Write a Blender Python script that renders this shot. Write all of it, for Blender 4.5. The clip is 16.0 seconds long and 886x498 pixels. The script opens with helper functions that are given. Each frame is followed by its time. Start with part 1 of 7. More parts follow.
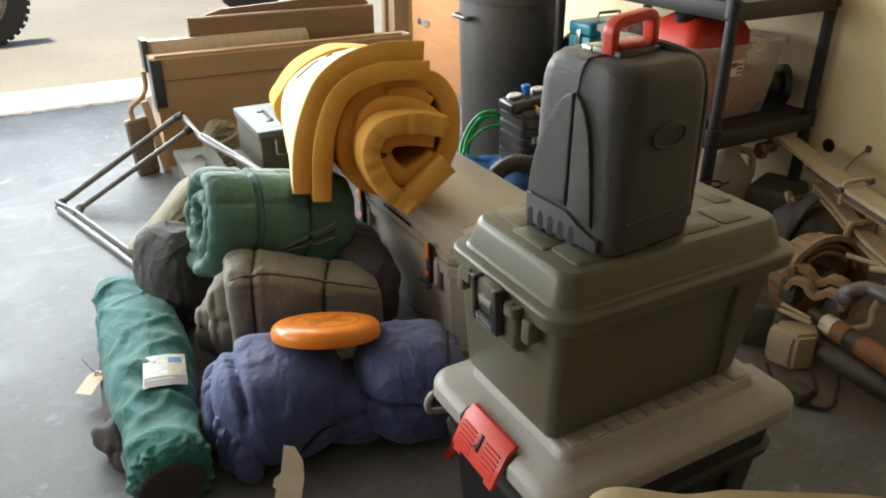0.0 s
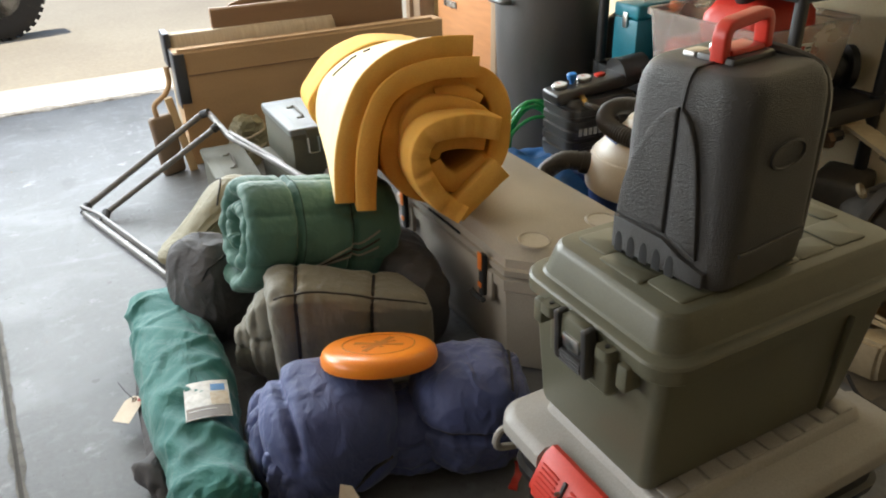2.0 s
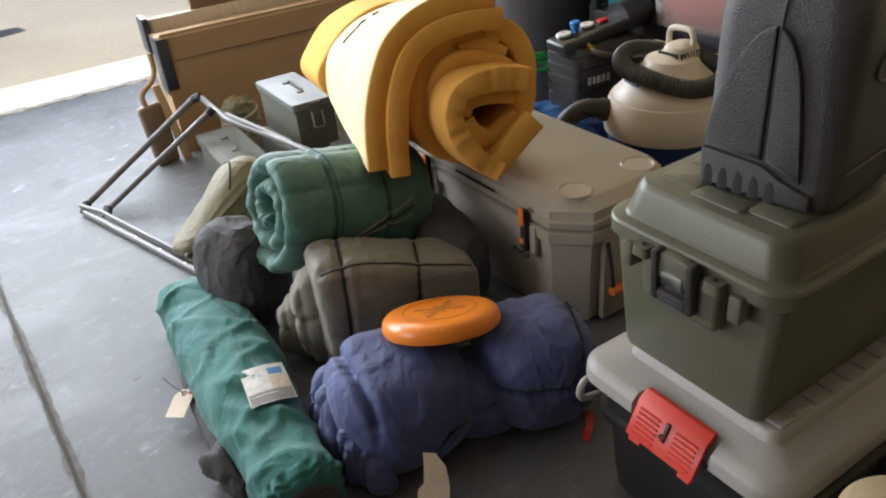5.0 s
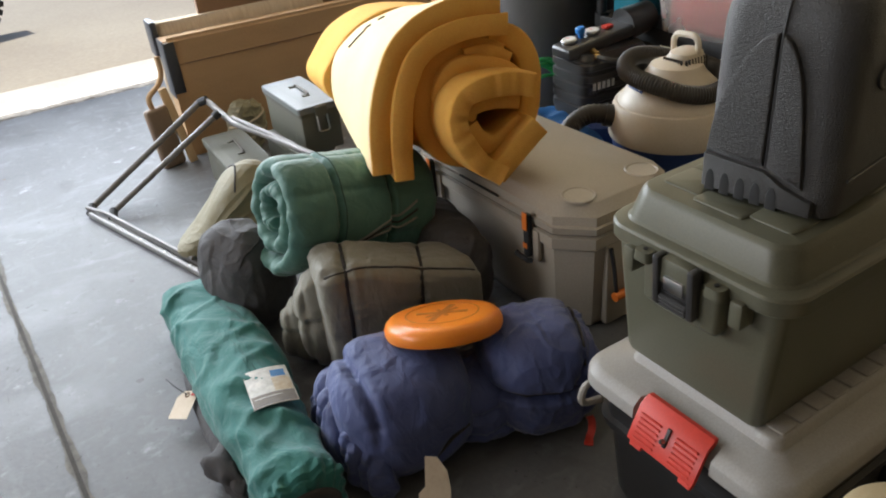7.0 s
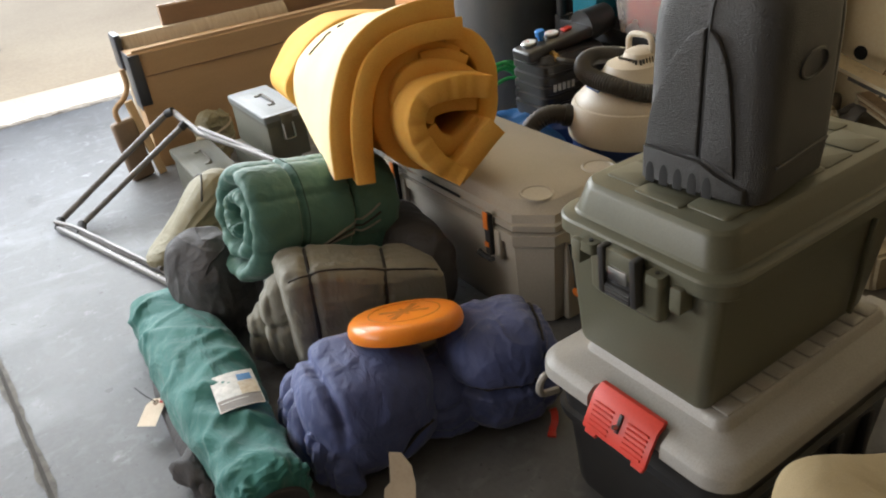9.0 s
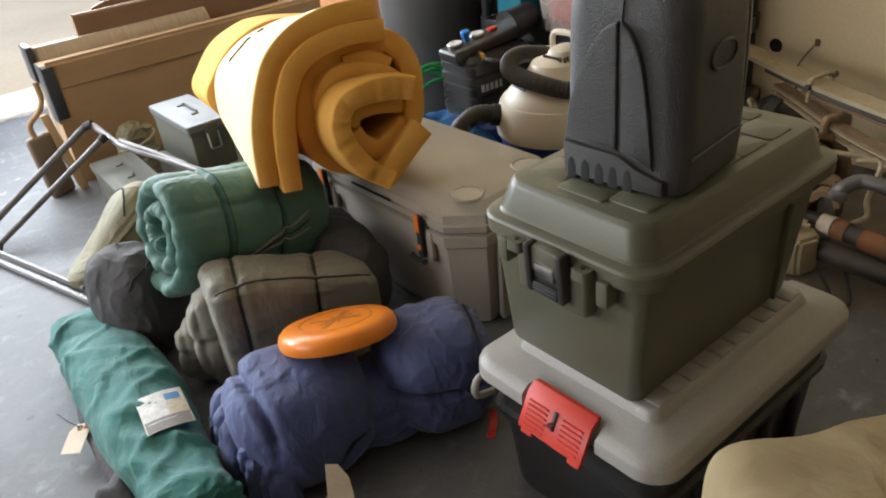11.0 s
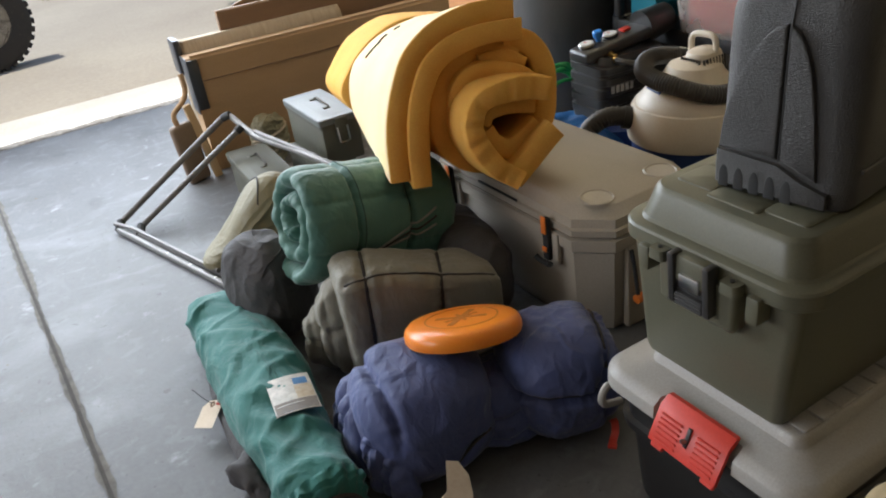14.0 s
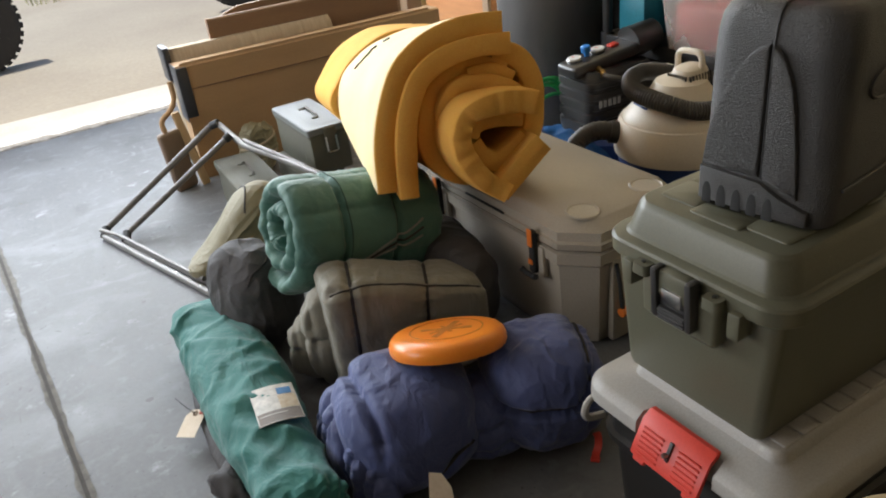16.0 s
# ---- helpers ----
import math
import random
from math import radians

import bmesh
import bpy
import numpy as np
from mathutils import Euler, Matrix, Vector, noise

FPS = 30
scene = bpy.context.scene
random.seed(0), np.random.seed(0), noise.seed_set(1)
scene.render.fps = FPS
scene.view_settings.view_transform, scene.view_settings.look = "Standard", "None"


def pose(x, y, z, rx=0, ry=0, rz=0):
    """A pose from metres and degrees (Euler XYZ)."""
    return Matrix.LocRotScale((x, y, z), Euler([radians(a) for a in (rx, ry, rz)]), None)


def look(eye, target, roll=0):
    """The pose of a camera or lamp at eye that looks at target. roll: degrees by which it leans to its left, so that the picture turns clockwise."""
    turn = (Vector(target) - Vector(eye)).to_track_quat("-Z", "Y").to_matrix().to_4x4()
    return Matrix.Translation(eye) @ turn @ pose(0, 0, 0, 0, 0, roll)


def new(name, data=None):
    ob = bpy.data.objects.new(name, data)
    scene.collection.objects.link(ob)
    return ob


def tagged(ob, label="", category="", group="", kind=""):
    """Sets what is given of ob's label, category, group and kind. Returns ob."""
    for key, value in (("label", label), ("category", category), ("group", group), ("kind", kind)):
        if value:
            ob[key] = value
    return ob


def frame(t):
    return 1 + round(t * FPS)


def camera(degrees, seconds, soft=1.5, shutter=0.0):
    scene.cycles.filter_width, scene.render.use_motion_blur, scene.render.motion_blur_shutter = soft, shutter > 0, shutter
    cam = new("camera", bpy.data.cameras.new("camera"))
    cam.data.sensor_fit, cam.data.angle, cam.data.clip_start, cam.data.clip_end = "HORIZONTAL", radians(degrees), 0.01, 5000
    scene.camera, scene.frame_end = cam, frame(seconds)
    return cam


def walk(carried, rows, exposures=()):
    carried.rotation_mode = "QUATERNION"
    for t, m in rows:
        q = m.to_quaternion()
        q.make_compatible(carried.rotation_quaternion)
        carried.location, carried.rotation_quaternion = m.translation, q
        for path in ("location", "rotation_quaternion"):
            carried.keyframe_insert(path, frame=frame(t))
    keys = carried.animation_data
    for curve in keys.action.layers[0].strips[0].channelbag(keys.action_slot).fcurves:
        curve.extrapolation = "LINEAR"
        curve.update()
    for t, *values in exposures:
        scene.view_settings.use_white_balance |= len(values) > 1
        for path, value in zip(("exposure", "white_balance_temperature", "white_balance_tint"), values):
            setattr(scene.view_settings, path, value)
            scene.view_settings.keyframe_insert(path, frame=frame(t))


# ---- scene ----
cam = camera(60.5, 16.0, 2.0)
PATH = [
    (0, (0.0862, 0.0574, 1.3428), (0.9565, 1.6178, 0.4440), 0.08),
    (0.5, (0.0883, 0.0611, 1.3430), (0.9539, 1.6234, 0.4430), -0.01),
    (1, (0.0904, 0.0647, 1.3432), (0.9234, 1.6358, 0.4280), -0.54),
    (1.5, (0.0966, 0.1049, 1.3417), (0.8940, 1.6830, 0.4068), -0.96),
    (2, (0.0840, 0.2626, 1.3609), (0.9014, 1.8185, 0.4064), -1.71),
    (2.5, (0.0210, 0.4264, 1.3578), (0.9136, 1.9186, 0.3696), -1.28),
    (3, (-0.0499, 0.4375, 1.3484), (0.8692, 1.9244, 0.3766), -2.24),
    (3.5, (-0.0750, 0.3702, 1.3355), (0.8778, 1.8227, 0.3443), -3.62),
    (4, (-0.0715, 0.3676, 1.3262), (0.8949, 1.7984, 0.3168), -3.96),
    (4.5, (-0.0779, 0.3633, 1.3373), (0.8565, 1.8104, 0.3210), -5.28),
    (5, (-0.0795, 0.3853, 1.3295), (0.7896, 1.8670, 0.3051), -6.02),
    (7.5, (-0.0766, 0.3715, 1.3302), (0.7859, 1.8708, 0.3261), -5.91),
    (8, (-0.0720, 0.3525, 1.3383), (0.7895, 1.8586, 0.3435), -6.40),
    (8.5, (-0.0662, 0.3244, 1.3282), (0.8054, 1.8172, 0.3224), -6.63),
    (9, (-0.0571, 0.3168, 1.3273), (0.8509, 1.7911, 0.3265), -6.72),
    (9.5, (-0.0386, 0.3066, 1.3205), (0.9302, 1.7422, 0.3205), -7.17),
    (9.7, (-0.0151, 0.2984, 1.3099), (1.0080, 1.6915, 0.3035), -7.01),
    (11.8, (-0.0408, 0.3276, 1.3138), (0.9885, 1.7156, 0.3068), -6.83),
    (12, (-0.0477, 0.3303, 1.3156), (0.9447, 1.7531, 0.3204), -7.13),
    (12.5, (-0.0438, 0.3436, 1.3173), (0.8716, 1.8212, 0.3279), -7.93),
    (13, (-0.0551, 0.3513, 1.3180), (0.7921, 1.8776, 0.3419), -8.27),
    (13.5, (-0.0608, 0.3521, 1.3199), (0.7461, 1.9028, 0.3481), -8.58),
    (14, (-0.0638, 0.3552, 1.3177), (0.7447, 1.9002, 0.3385), -8.28),
    (14.5, (-0.0622, 0.3494, 1.3176), (0.7595, 1.8875, 0.3384), -7.71),
    (15, (-0.0662, 0.3473, 1.3289), (0.7643, 1.8916, 0.3667), -7.13),
    (15.5, (-0.0639, 0.3511, 1.3250), (0.7720, 1.8949, 0.3667), -7.05),
    (16, (-0.0610, 0.3497, 1.3219), (0.7835, 1.8882, 0.3630), -6.97),
]
from mathutils.bvhtree import BVHTree

walk(cam, [(t, look(eye, target, roll)) for t, eye, target, roll in PATH],
     exposures=[(0.0, 0.52, 6450, 5), (2.5, 0.47, 6400, 7), (3.0, 0.48, 6380, 8), (3.5, 0.34, 6250, 10), (4.0, 0.50, 6360, 10), (5.0, 0.29, 6170, 10), (8.0, 0.24, 6200, 9), (8.7, 0.28, 6350, 9), (9.5, 0.46, 6580, 9),
                (12.0, 0.42, 6050, 9), (12.5, 0.29, 6100, 10), (14.0, 0.14, 6100, 9), (14.6, 0.14, 6150, 9), (16.0, 0.18, 6300, 9)])

# ---- light ----
world = bpy.data.worlds.new("sky")
scene.world = world
world.use_nodes = True
wn = world.node_tree.nodes
sky = wn.new("ShaderNodeTexSky")
sky.sky_type = "NISHITA"
sky.sun_disc = False
sky.sun_elevation, sky.sun_rotation = radians(74), radians(-82)
wn["Background"].inputs["Strength"].default_value = 0.13
world.node_tree.links.new(sky.outputs["Color"], wn["Background"].inputs["Color"])

sun = new("sun", bpy.data.lights.new("sun", "SUN"))
sun.data.energy, sun.data.angle, sun.data.color = 3.9, radians(0.6), (1.0, 0.93, 0.82)
sun.matrix_world = look((-2.2, 5.9, 8), (0, 5.6, 0))

# the sky seen through the upper part of the open garage door
opening = new("door_opening_light", bpy.data.lights.new("door_opening_light", "AREA"))
opening.data.shape, opening.data.size, opening.data.size_y = "RECTANGLE", 4.6, 1.2
opening.data.energy, opening.data.color = 235.0, (0.895, 0.94, 0.985)
opening.matrix_world = look((-0.1, 5.12, 1.5), (0.2, 2.0, 0.55))
# fill light, set at a window opening added to the unseen west wall
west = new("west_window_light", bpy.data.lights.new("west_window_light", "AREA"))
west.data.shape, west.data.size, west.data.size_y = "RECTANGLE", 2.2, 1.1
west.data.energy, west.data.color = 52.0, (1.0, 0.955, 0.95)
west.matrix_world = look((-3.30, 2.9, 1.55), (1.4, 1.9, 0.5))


# ---- materials ----
def mat(name, col, rough=0.6, metal=0.0, col2=None, scale=8.0, spread=0.5, fine=120.0, bump=0.15, dist=0.002,
        wear=None, wear_at=0.62, spec=0.5, sheen=0.0, stretch=(1, 1, 1), trans=0.0, sss=0.0, vary=0.0, coat=0.0):
    """Two scales of colour change, fine relief, and worn or dirty patches where wear is given."""
    m = bpy.data.materials.new(name)
    m.use_nodes = True
    n, k = m.node_tree.nodes, m.node_tree.links
    b = n["Principled BSDF"]
    tc = n.new("ShaderNodeTexCoord")
    mp = n.new("ShaderNodeMapping")
    mp.inputs["Scale"].default_value = stretch
    k.new(tc.outputs["Object"], mp.inputs["Vector"])
    big, small = n.new("ShaderNodeTexNoise"), n.new("ShaderNodeTexNoise")
    big.inputs["Scale"].default_value, big.inputs["Detail"].default_value = scale, 6
    small.inputs["Scale"].default_value, small.inputs["Detail"].default_value = fine, 4
    for x in (big, small):
        k.new(mp.outputs["Vector"], x.inputs["Vector"])
    c2 = col2 or tuple(v * 0.72 for v in col)
    ramp = n.new("ShaderNodeMapRange")
    ramp.inputs["From Min"].default_value, ramp.inputs["From Max"].default_value = 0.5 - spread / 2, 0.5 + spread / 2
    k.new(big.outputs["Fac"], ramp.inputs["Value"])
    mix = n.new("ShaderNodeMix")
    mix.data_type = "RGBA"
    mix.inputs["A"].default_value, mix.inputs["B"].default_value = (*c2, 1), (*col, 1)
    k.new(ramp.outputs["Result"], mix.inputs["Factor"])
    out = mix.outputs["Result"]
    grain = n.new("ShaderNodeMix")
    grain.data_type, grain.blend_type = "RGBA", "OVERLAY"
    grain.inputs["Factor"].default_value = 0.25
    k.new(out, grain.inputs["A"])
    k.new(small.outputs["Color"], grain.inputs["B"])
    sat = n.new("ShaderNodeRGBToBW")
    k.new(small.outputs["Color"], sat.inputs["Color"])
    k.new(sat.outputs["Val"], grain.inputs["B"])
    out = grain.outputs["Result"]
    if wear:
        w = n.new("ShaderNodeTexNoise")
        w.inputs["Scale"].default_value, w.inputs["Detail"].default_value, w.inputs["Roughness"].default_value = scale * 2.3, 8, 0.7
        k.new(mp.outputs["Vector"], w.inputs["Vector"])
        wr = n.new("ShaderNodeMapRange")
        wr.inputs["From Min"].default_value, wr.inputs["From Max"].default_value = wear_at, wear_at + 0.1
        k.new(w.outputs["Fac"], wr.inputs["Value"])
        wm = n.new("ShaderNodeMix")
        wm.data_type = "RGBA"
        wm.inputs["B"].default_value = (*wear, 1)
        k.new(wr.outputs["Result"], wm.inputs["Factor"])
        k.new(out, wm.inputs["A"])
        out = wm.outputs["Result"]
    if vary:
        info = n.new("ShaderNodeObjectInfo")
        hv = n.new("ShaderNodeHueSaturation")
        vr = n.new("ShaderNodeMapRange")
        vr.inputs["To Min"].default_value, vr.inputs["To Max"].default_value = 1 - vary, 1 + vary
        k.new(info.outputs["Random"], vr.inputs["Value"])
        k.new(vr.outputs["Result"], hv.inputs["Value"])
        k.new(out, hv.inputs["Color"])
        out = hv.outputs["Color"]
    k.new(out, b.inputs["Base Color"])
    rr = n.new("ShaderNodeMapRange")
    rr.inputs["To Min"].default_value, rr.inputs["To Max"].default_value = max(0.03, rough - 0.12), min(1, rough + 0.12)
    k.new(big.outputs["Fac"], rr.inputs["Value"])
    k.new(rr.outputs["Result"], b.inputs["Roughness"])
    b.inputs["Metallic"].default_value = metal
    b.inputs["Specular IOR Level"].default_value = spec
    b.inputs["Sheen Weight"].default_value = sheen
    b.inputs["Coat Weight"].default_value = coat
    b.inputs["Transmission Weight"].default_value = trans
    if sss:
        b.inputs["Subsurface Weight"].default_value = sss
        b.inputs["Subsurface Radius"].default_value = (0.02, 0.012, 0.005)
    if bump:
        bp = n.new("ShaderNodeBump")
        bp.inputs["Strength"].default_value, bp.inputs["Distance"].default_value = bump, dist
        k.new(small.outputs["Fac"], bp.inputs["Height"])
        k.new(bp.outputs["Normal"], b.inputs["Normal"])
    return m


def wrinkled(m, scale, strength, dist, stretch=(1, 1, 1)):
    """Adds cloth creases to a material's relief."""
    n, k = m.node_tree.nodes, m.node_tree.links
    b = n["Principled BSDF"]
    old = b.inputs["Normal"].links[0].from_node
    tc, mp, t = n.new("ShaderNodeTexCoord"), n.new("ShaderNodeMapping"), n.new("ShaderNodeTexNoise")
    mp.inputs["Scale"].default_value = stretch
    t.inputs["Scale"].default_value, t.inputs["Detail"].default_value = scale, 5
    t.inputs["Roughness"].default_value, t.inputs["Distortion"].default_value = 0.5, 0.5
    k.new(tc.outputs["Object"], mp.inputs["Vector"])
    k.new(mp.outputs["Vector"], t.inputs["Vector"])
    bp = n.new("ShaderNodeBump")
    bp.inputs["Strength"].default_value, bp.inputs["Distance"].default_value = strength * 1.5, dist * 2.2
    k.new(t.outputs["Fac"], bp.inputs["Height"])
    k.new(old.outputs["Normal"], bp.inputs["Normal"])
    # sharp pinched creases, present in patches
    rd, pt = n.new("ShaderNodeTexNoise"), n.new("ShaderNodeTexNoise")
    rd.noise_type = "RIDGED_MULTIFRACTAL"
    rd.inputs["Scale"].default_value, rd.inputs["Detail"].default_value = scale * 0.75, 3
    rd.inputs["Roughness"].default_value = 0.4
    pt.inputs["Scale"].default_value = scale * 0.5
    k.new(mp.outputs["Vector"], rd.inputs["Vector"])
    k.new(tc.outputs["Object"], pt.inputs["Vector"])
    sel = n.new("ShaderNodeMapRange")
    sel.inputs["From Min"].default_value, sel.inputs["From Max"].default_value = 0.42, 0.62
    k.new(pt.outputs["Fac"], sel.inputs["Value"])
    mul = n.new("ShaderNodeMath")
    mul.operation = "MULTIPLY"
    k.new(rd.outputs["Fac"], mul.inputs[0])
    k.new(sel.outputs["Result"], mul.inputs[1])
    b2 = n.new("ShaderNodeBump")
    b2.inputs["Strength"].default_value, b2.inputs["Distance"].default_value = min(1, strength * 1.6), dist * 0.9
    k.new(mul.outputs["Value"], b2.inputs["Height"])
    k.new(bp.outputs["Normal"], b2.inputs["Normal"])
    k.new(b2.outputs["Normal"], b.inputs["Normal"])
    return m


def scuffed(m, dark, pale):
    """Adds dark specks and pale smeared scuffs to a floor's colour."""
    n, k = m.node_tree.nodes, m.node_tree.links
    b = n["Principled BSDF"]
    src = b.inputs["Base Color"].links[0].from_socket
    tc = n.new("ShaderNodeTexCoord")
    for col, sc, st, lo, hi, amt in ((pale, 1.6, (1, 2.2, 1), 0.54, 0.66, 0.55), (pale, 5.0, (3.0, 0.9, 1), 0.56, 0.74, 0.22), (dark, 3.5, (1, 1, 1), 0.62, 0.74, 0.45), (pale, 13.0, (1, 1.4, 1), 0.57, 0.66, 0.30), (pale, 38.0, (5.0, 0.7, 1), 0.66, 0.72, 0.35), (dark, 26.0, (1, 1, 1), 0.69, 0.72, 0.65), (dark, 70.0, (1, 1, 1), 0.68, 0.71, 0.75), (dark, 9.0, (6.0, 0.6, 1), 0.68, 0.73, 0.35)):
        mp, t, mr, mx = n.new("ShaderNodeMapping"), n.new("ShaderNodeTexNoise"), n.new("ShaderNodeMapRange"), n.new("ShaderNodeMix")
        mp.inputs["Scale"].default_value = st
        mp.inputs["Rotation"].default_value = (0, 0, sc * 0.4)
        t.inputs["Scale"].default_value, t.inputs["Detail"].default_value, t.inputs["Distortion"].default_value = sc, 6, 0.6
        mr.inputs["From Min"].default_value, mr.inputs["From Max"].default_value, mr.inputs["To Max"].default_value = lo, hi, amt
        mx.data_type = "RGBA"
        mx.inputs["B"].default_value = (*col, 1)
        k.new(tc.outputs["Object"], mp.inputs["Vector"])
        k.new(mp.outputs["Vector"], t.inputs["Vector"])
        k.new(t.outputs["Fac"], mr.inputs["Value"])
        k.new(mr.outputs["Result"], mx.inputs["Factor"])
        k.new(src, mx.inputs["A"])
        src = mx.outputs["Result"]
    k.new(src, b.inputs["Base Color"])
    return m


M_FLOOR = mat("concrete_floor", (0.128, 0.130, 0.134), 0.58, col2=(0.090, 0.089, 0.088), scale=3.4, spread=0.40, fine=70, bump=0.35, dist=0.002, wear=(0.235, 0.24, 0.245), wear_at=0.60)
scuffed(M_FLOOR, (0.05, 0.048, 0.045), (0.20, 0.206, 0.215))
M_STAIN = mat("oily_dirt", (0.10, 0.082, 0.06), 0.6, col2=(0.15, 0.13, 0.10), scale=9, fine=80, bump=0.3)
# the band by the door holds sunlight in its colour, the drive shade
M_SUNSTRIP = mat("sunlit_strip_concrete", (0.66, 0.63, 0.57), 0.9, col2=(0.56, 0.53, 0.47), scale=3, fine=60, bump=0.3, dist=0.003)
M_DRIVE = mat("driveway_concrete", (0.42, 0.38, 0.31), 0.9, col2=(0.33, 0.29, 0.235), scale=0.8, fine=40, bump=0.3, dist=0.004, wear=(0.36, 0.30, 0.23), wear_at=0.66)
M_JOINT = mat("joint_dirt", (0.085, 0.078, 0.07), 0.95, scale=20, fine=150, bump=0.5)
M_JDUST = mat("joint_dust", (0.15, 0.14, 0.125), 0.9, col2=(0.095, 0.088, 0.078), scale=22, spread=0.3, fine=150, bump=0.4)
M_THRESH = mat("crumbled_concrete", (0.36, 0.33, 0.29), 0.95, col2=(0.14, 0.12, 0.10), scale=30, fine=120, bump=0.7, dist=0.006)
# unseen back wall, kept dark to limit bounced light
M_BACK = mat("dark_back_wall", (0.26, 0.20, 0.13), 0.8, scale=3, fine=60)
M_WALL = mat("wall_paint", (0.82, 0.68, 0.43), 0.7, col2=(0.75, 0.60, 0.36), scale=2, fine=90, bump=0.12, wear=(0.40, 0.33, 0.23), wear_at=0.70)
# unseen west wall, browned so that less light bounces off it
M_WEST = mat("brown_side_wall", (0.44, 0.36, 0.25), 0.7, scale=3, fine=80, bump=0.1, stretch=(1, 4, 0.5))
M_CEIL = mat("ceiling_paint", (0.60, 0.53, 0.43), 0.9, scale=2, fine=80)
M_JAMB = mat("jamb_wood", (0.30, 0.20, 0.12), 0.6, scale=4, fine=60, stretch=(6, 6, 0.6))
M_PLY = mat("orange_stained_plywood", (0.50, 0.23, 0.09), 0.5, col2=(0.38, 0.16, 0.06), scale=4, fine=70, stretch=(1, 1, 8))
M_GRASS = mat("dry_grass", (0.42, 0.38, 0.16), 0.9, col2=(0.24, 0.26, 0.09), scale=14, fine=80, vary=0.2)
M_PACKER_LID = mat("grey_plastic", (0.36, 0.342, 0.315), 0.45, col2=(0.30, 0.285, 0.26), scale=5, fine=260, bump=0.12, dist=0.0006, wear=(0.50, 0.48, 0.45), wear_at=0.68)
M_BLACK_PL = mat("black_plastic", (0.021, 0.020, 0.020), 0.45, scale=6, fine=260, bump=0.15, dist=0.0006, wear=(0.05, 0.048, 0.045), wear_at=0.66)
M_OLIVE = mat("olive_plastic", (0.118, 0.116, 0.078), 0.40, col2=(0.096, 0.093, 0.062), scale=5, fine=300, bump=0.10, dist=0.0005, wear=(0.20, 0.195, 0.15), wear_at=0.68)
M_CASE = mat("pebbled_black_plastic", (0.048, 0.045, 0.042), 0.45, col2=(0.034, 0.032, 0.031), scale=5, fine=430, bump=1.0, dist=0.0034, wear=(0.07, 0.066, 0.062), wear_at=0.68)
M_CASE_SM = mat("smooth_black_plastic", (0.038, 0.036, 0.035), 0.36, scale=5, fine=300, bump=0.05, wear=(0.05, 0.05, 0.05), wear_at=0.68)
M_RED = mat("red_plastic", (0.62, 0.045, 0.025), 0.38, col2=(0.52, 0.035, 0.02), scale=8, fine=200, bump=0.06, wear=(0.68, 0.16, 0.11), wear_at=0.70)
M_REDJUG = mat("red_fuel_plastic", (0.60, 0.04, 0.02), 0.42, col2=(0.5, 0.03, 0.02), scale=6, fine=160, bump=0.1, wear=(0.45, 0.10, 0.06), wear_at=0.68)
M_STEEL = mat("steel", (0.55, 0.54, 0.52), 0.32, 1.0, scale=12, fine=200, bump=0.05)
M_TUBE = mat("worn_steel_tube", (0.19, 0.18, 0.175), 0.44, 0.35, col2=(0.12, 0.11, 0.10), scale=18, fine=160, bump=0.1, wear=(0.20, 0.12, 0.07), wear_at=0.66)
M_COOLER = mat("tan_grey_cooler_plastic", (0.42, 0.375, 0.305), 0.38, col2=(0.36, 0.32, 0.26), scale=4, fine=240, bump=0.12, dist=0.0006, wear=(0.30, 0.27, 0.22), wear_at=0.69)
M_RUBBER = mat("black_rubber", (0.02, 0.02, 0.02), 0.7, scale=10, fine=180, bump=0.1)
M_ORANGE = mat("orange_plastic", (0.85, 0.22, 0.03), 0.4, scale=6, fine=200, bump=0.04)
M_DISC = mat("orange_disc_plastic", (0.88, 0.27, 0.02), 0.32, col2=(0.80, 0.22, 0.015), scale=5, fine=200, bump=0.03, sss=0.15, wear=(0.70, 0.20, 0.03), wear_at=0.72)
M_DISCINK = mat("faded_dark_print", (0.42, 0.15, 0.03), 0.4, col2=(0.58, 0.19, 0.02), scale=40, fine=200, bump=0.03)
M_FOAM = mat("yellow_foam", (0.74, 0.41, 0.095), 0.95, col2=(0.64, 0.325, 0.065), scale=4, fine=220, bump=0.5, dist=0.0016, sss=0.2, spec=0.15)
# paler outer skin, with overexposed daylight put into the colour
M_FOAMTOP = mat("pale_lit_foam_skin", (0.86, 0.72, 0.46), 0.9, col2=(0.83, 0.64, 0.33), scale=4, fine=220, bump=0.4, dist=0.0014, sss=0.2, spec=0.15)
M_INK = mat("black_cord", (0.02, 0.02, 0.02), 0.8, scale=30)
M_GREENQ = wrinkled(mat("green_nylon", (0.074, 0.182, 0.145), 0.62, col2=(0.054, 0.138, 0.108), scale=6, fine=500, bump=0.1, dist=0.0004, sheen=0.2), 26, 0.55, 0.0034)
M_GREYQ = wrinkled(mat("grey_nylon", (0.240, 0.225, 0.178), 0.64, col2=(0.195, 0.180, 0.140), scale=6, fine=500, bump=0.1, dist=0.0004, sheen=0.2), 26, 0.60, 0.0036, (1.4, 1, 0.6))
M_BLUEQ = wrinkled(mat("navy_nylon", (0.066, 0.090, 0.235), 0.64, col2=(0.042, 0.054, 0.150), scale=6, fine=500, bump=0.1, dist=0.0004, sheen=0.2), 24, 0.60, 0.0040, (1.3, 1, 0.7))
M_STITCH = mat("dark_green_thread", (0.03, 0.075, 0.06), 0.8, scale=40)
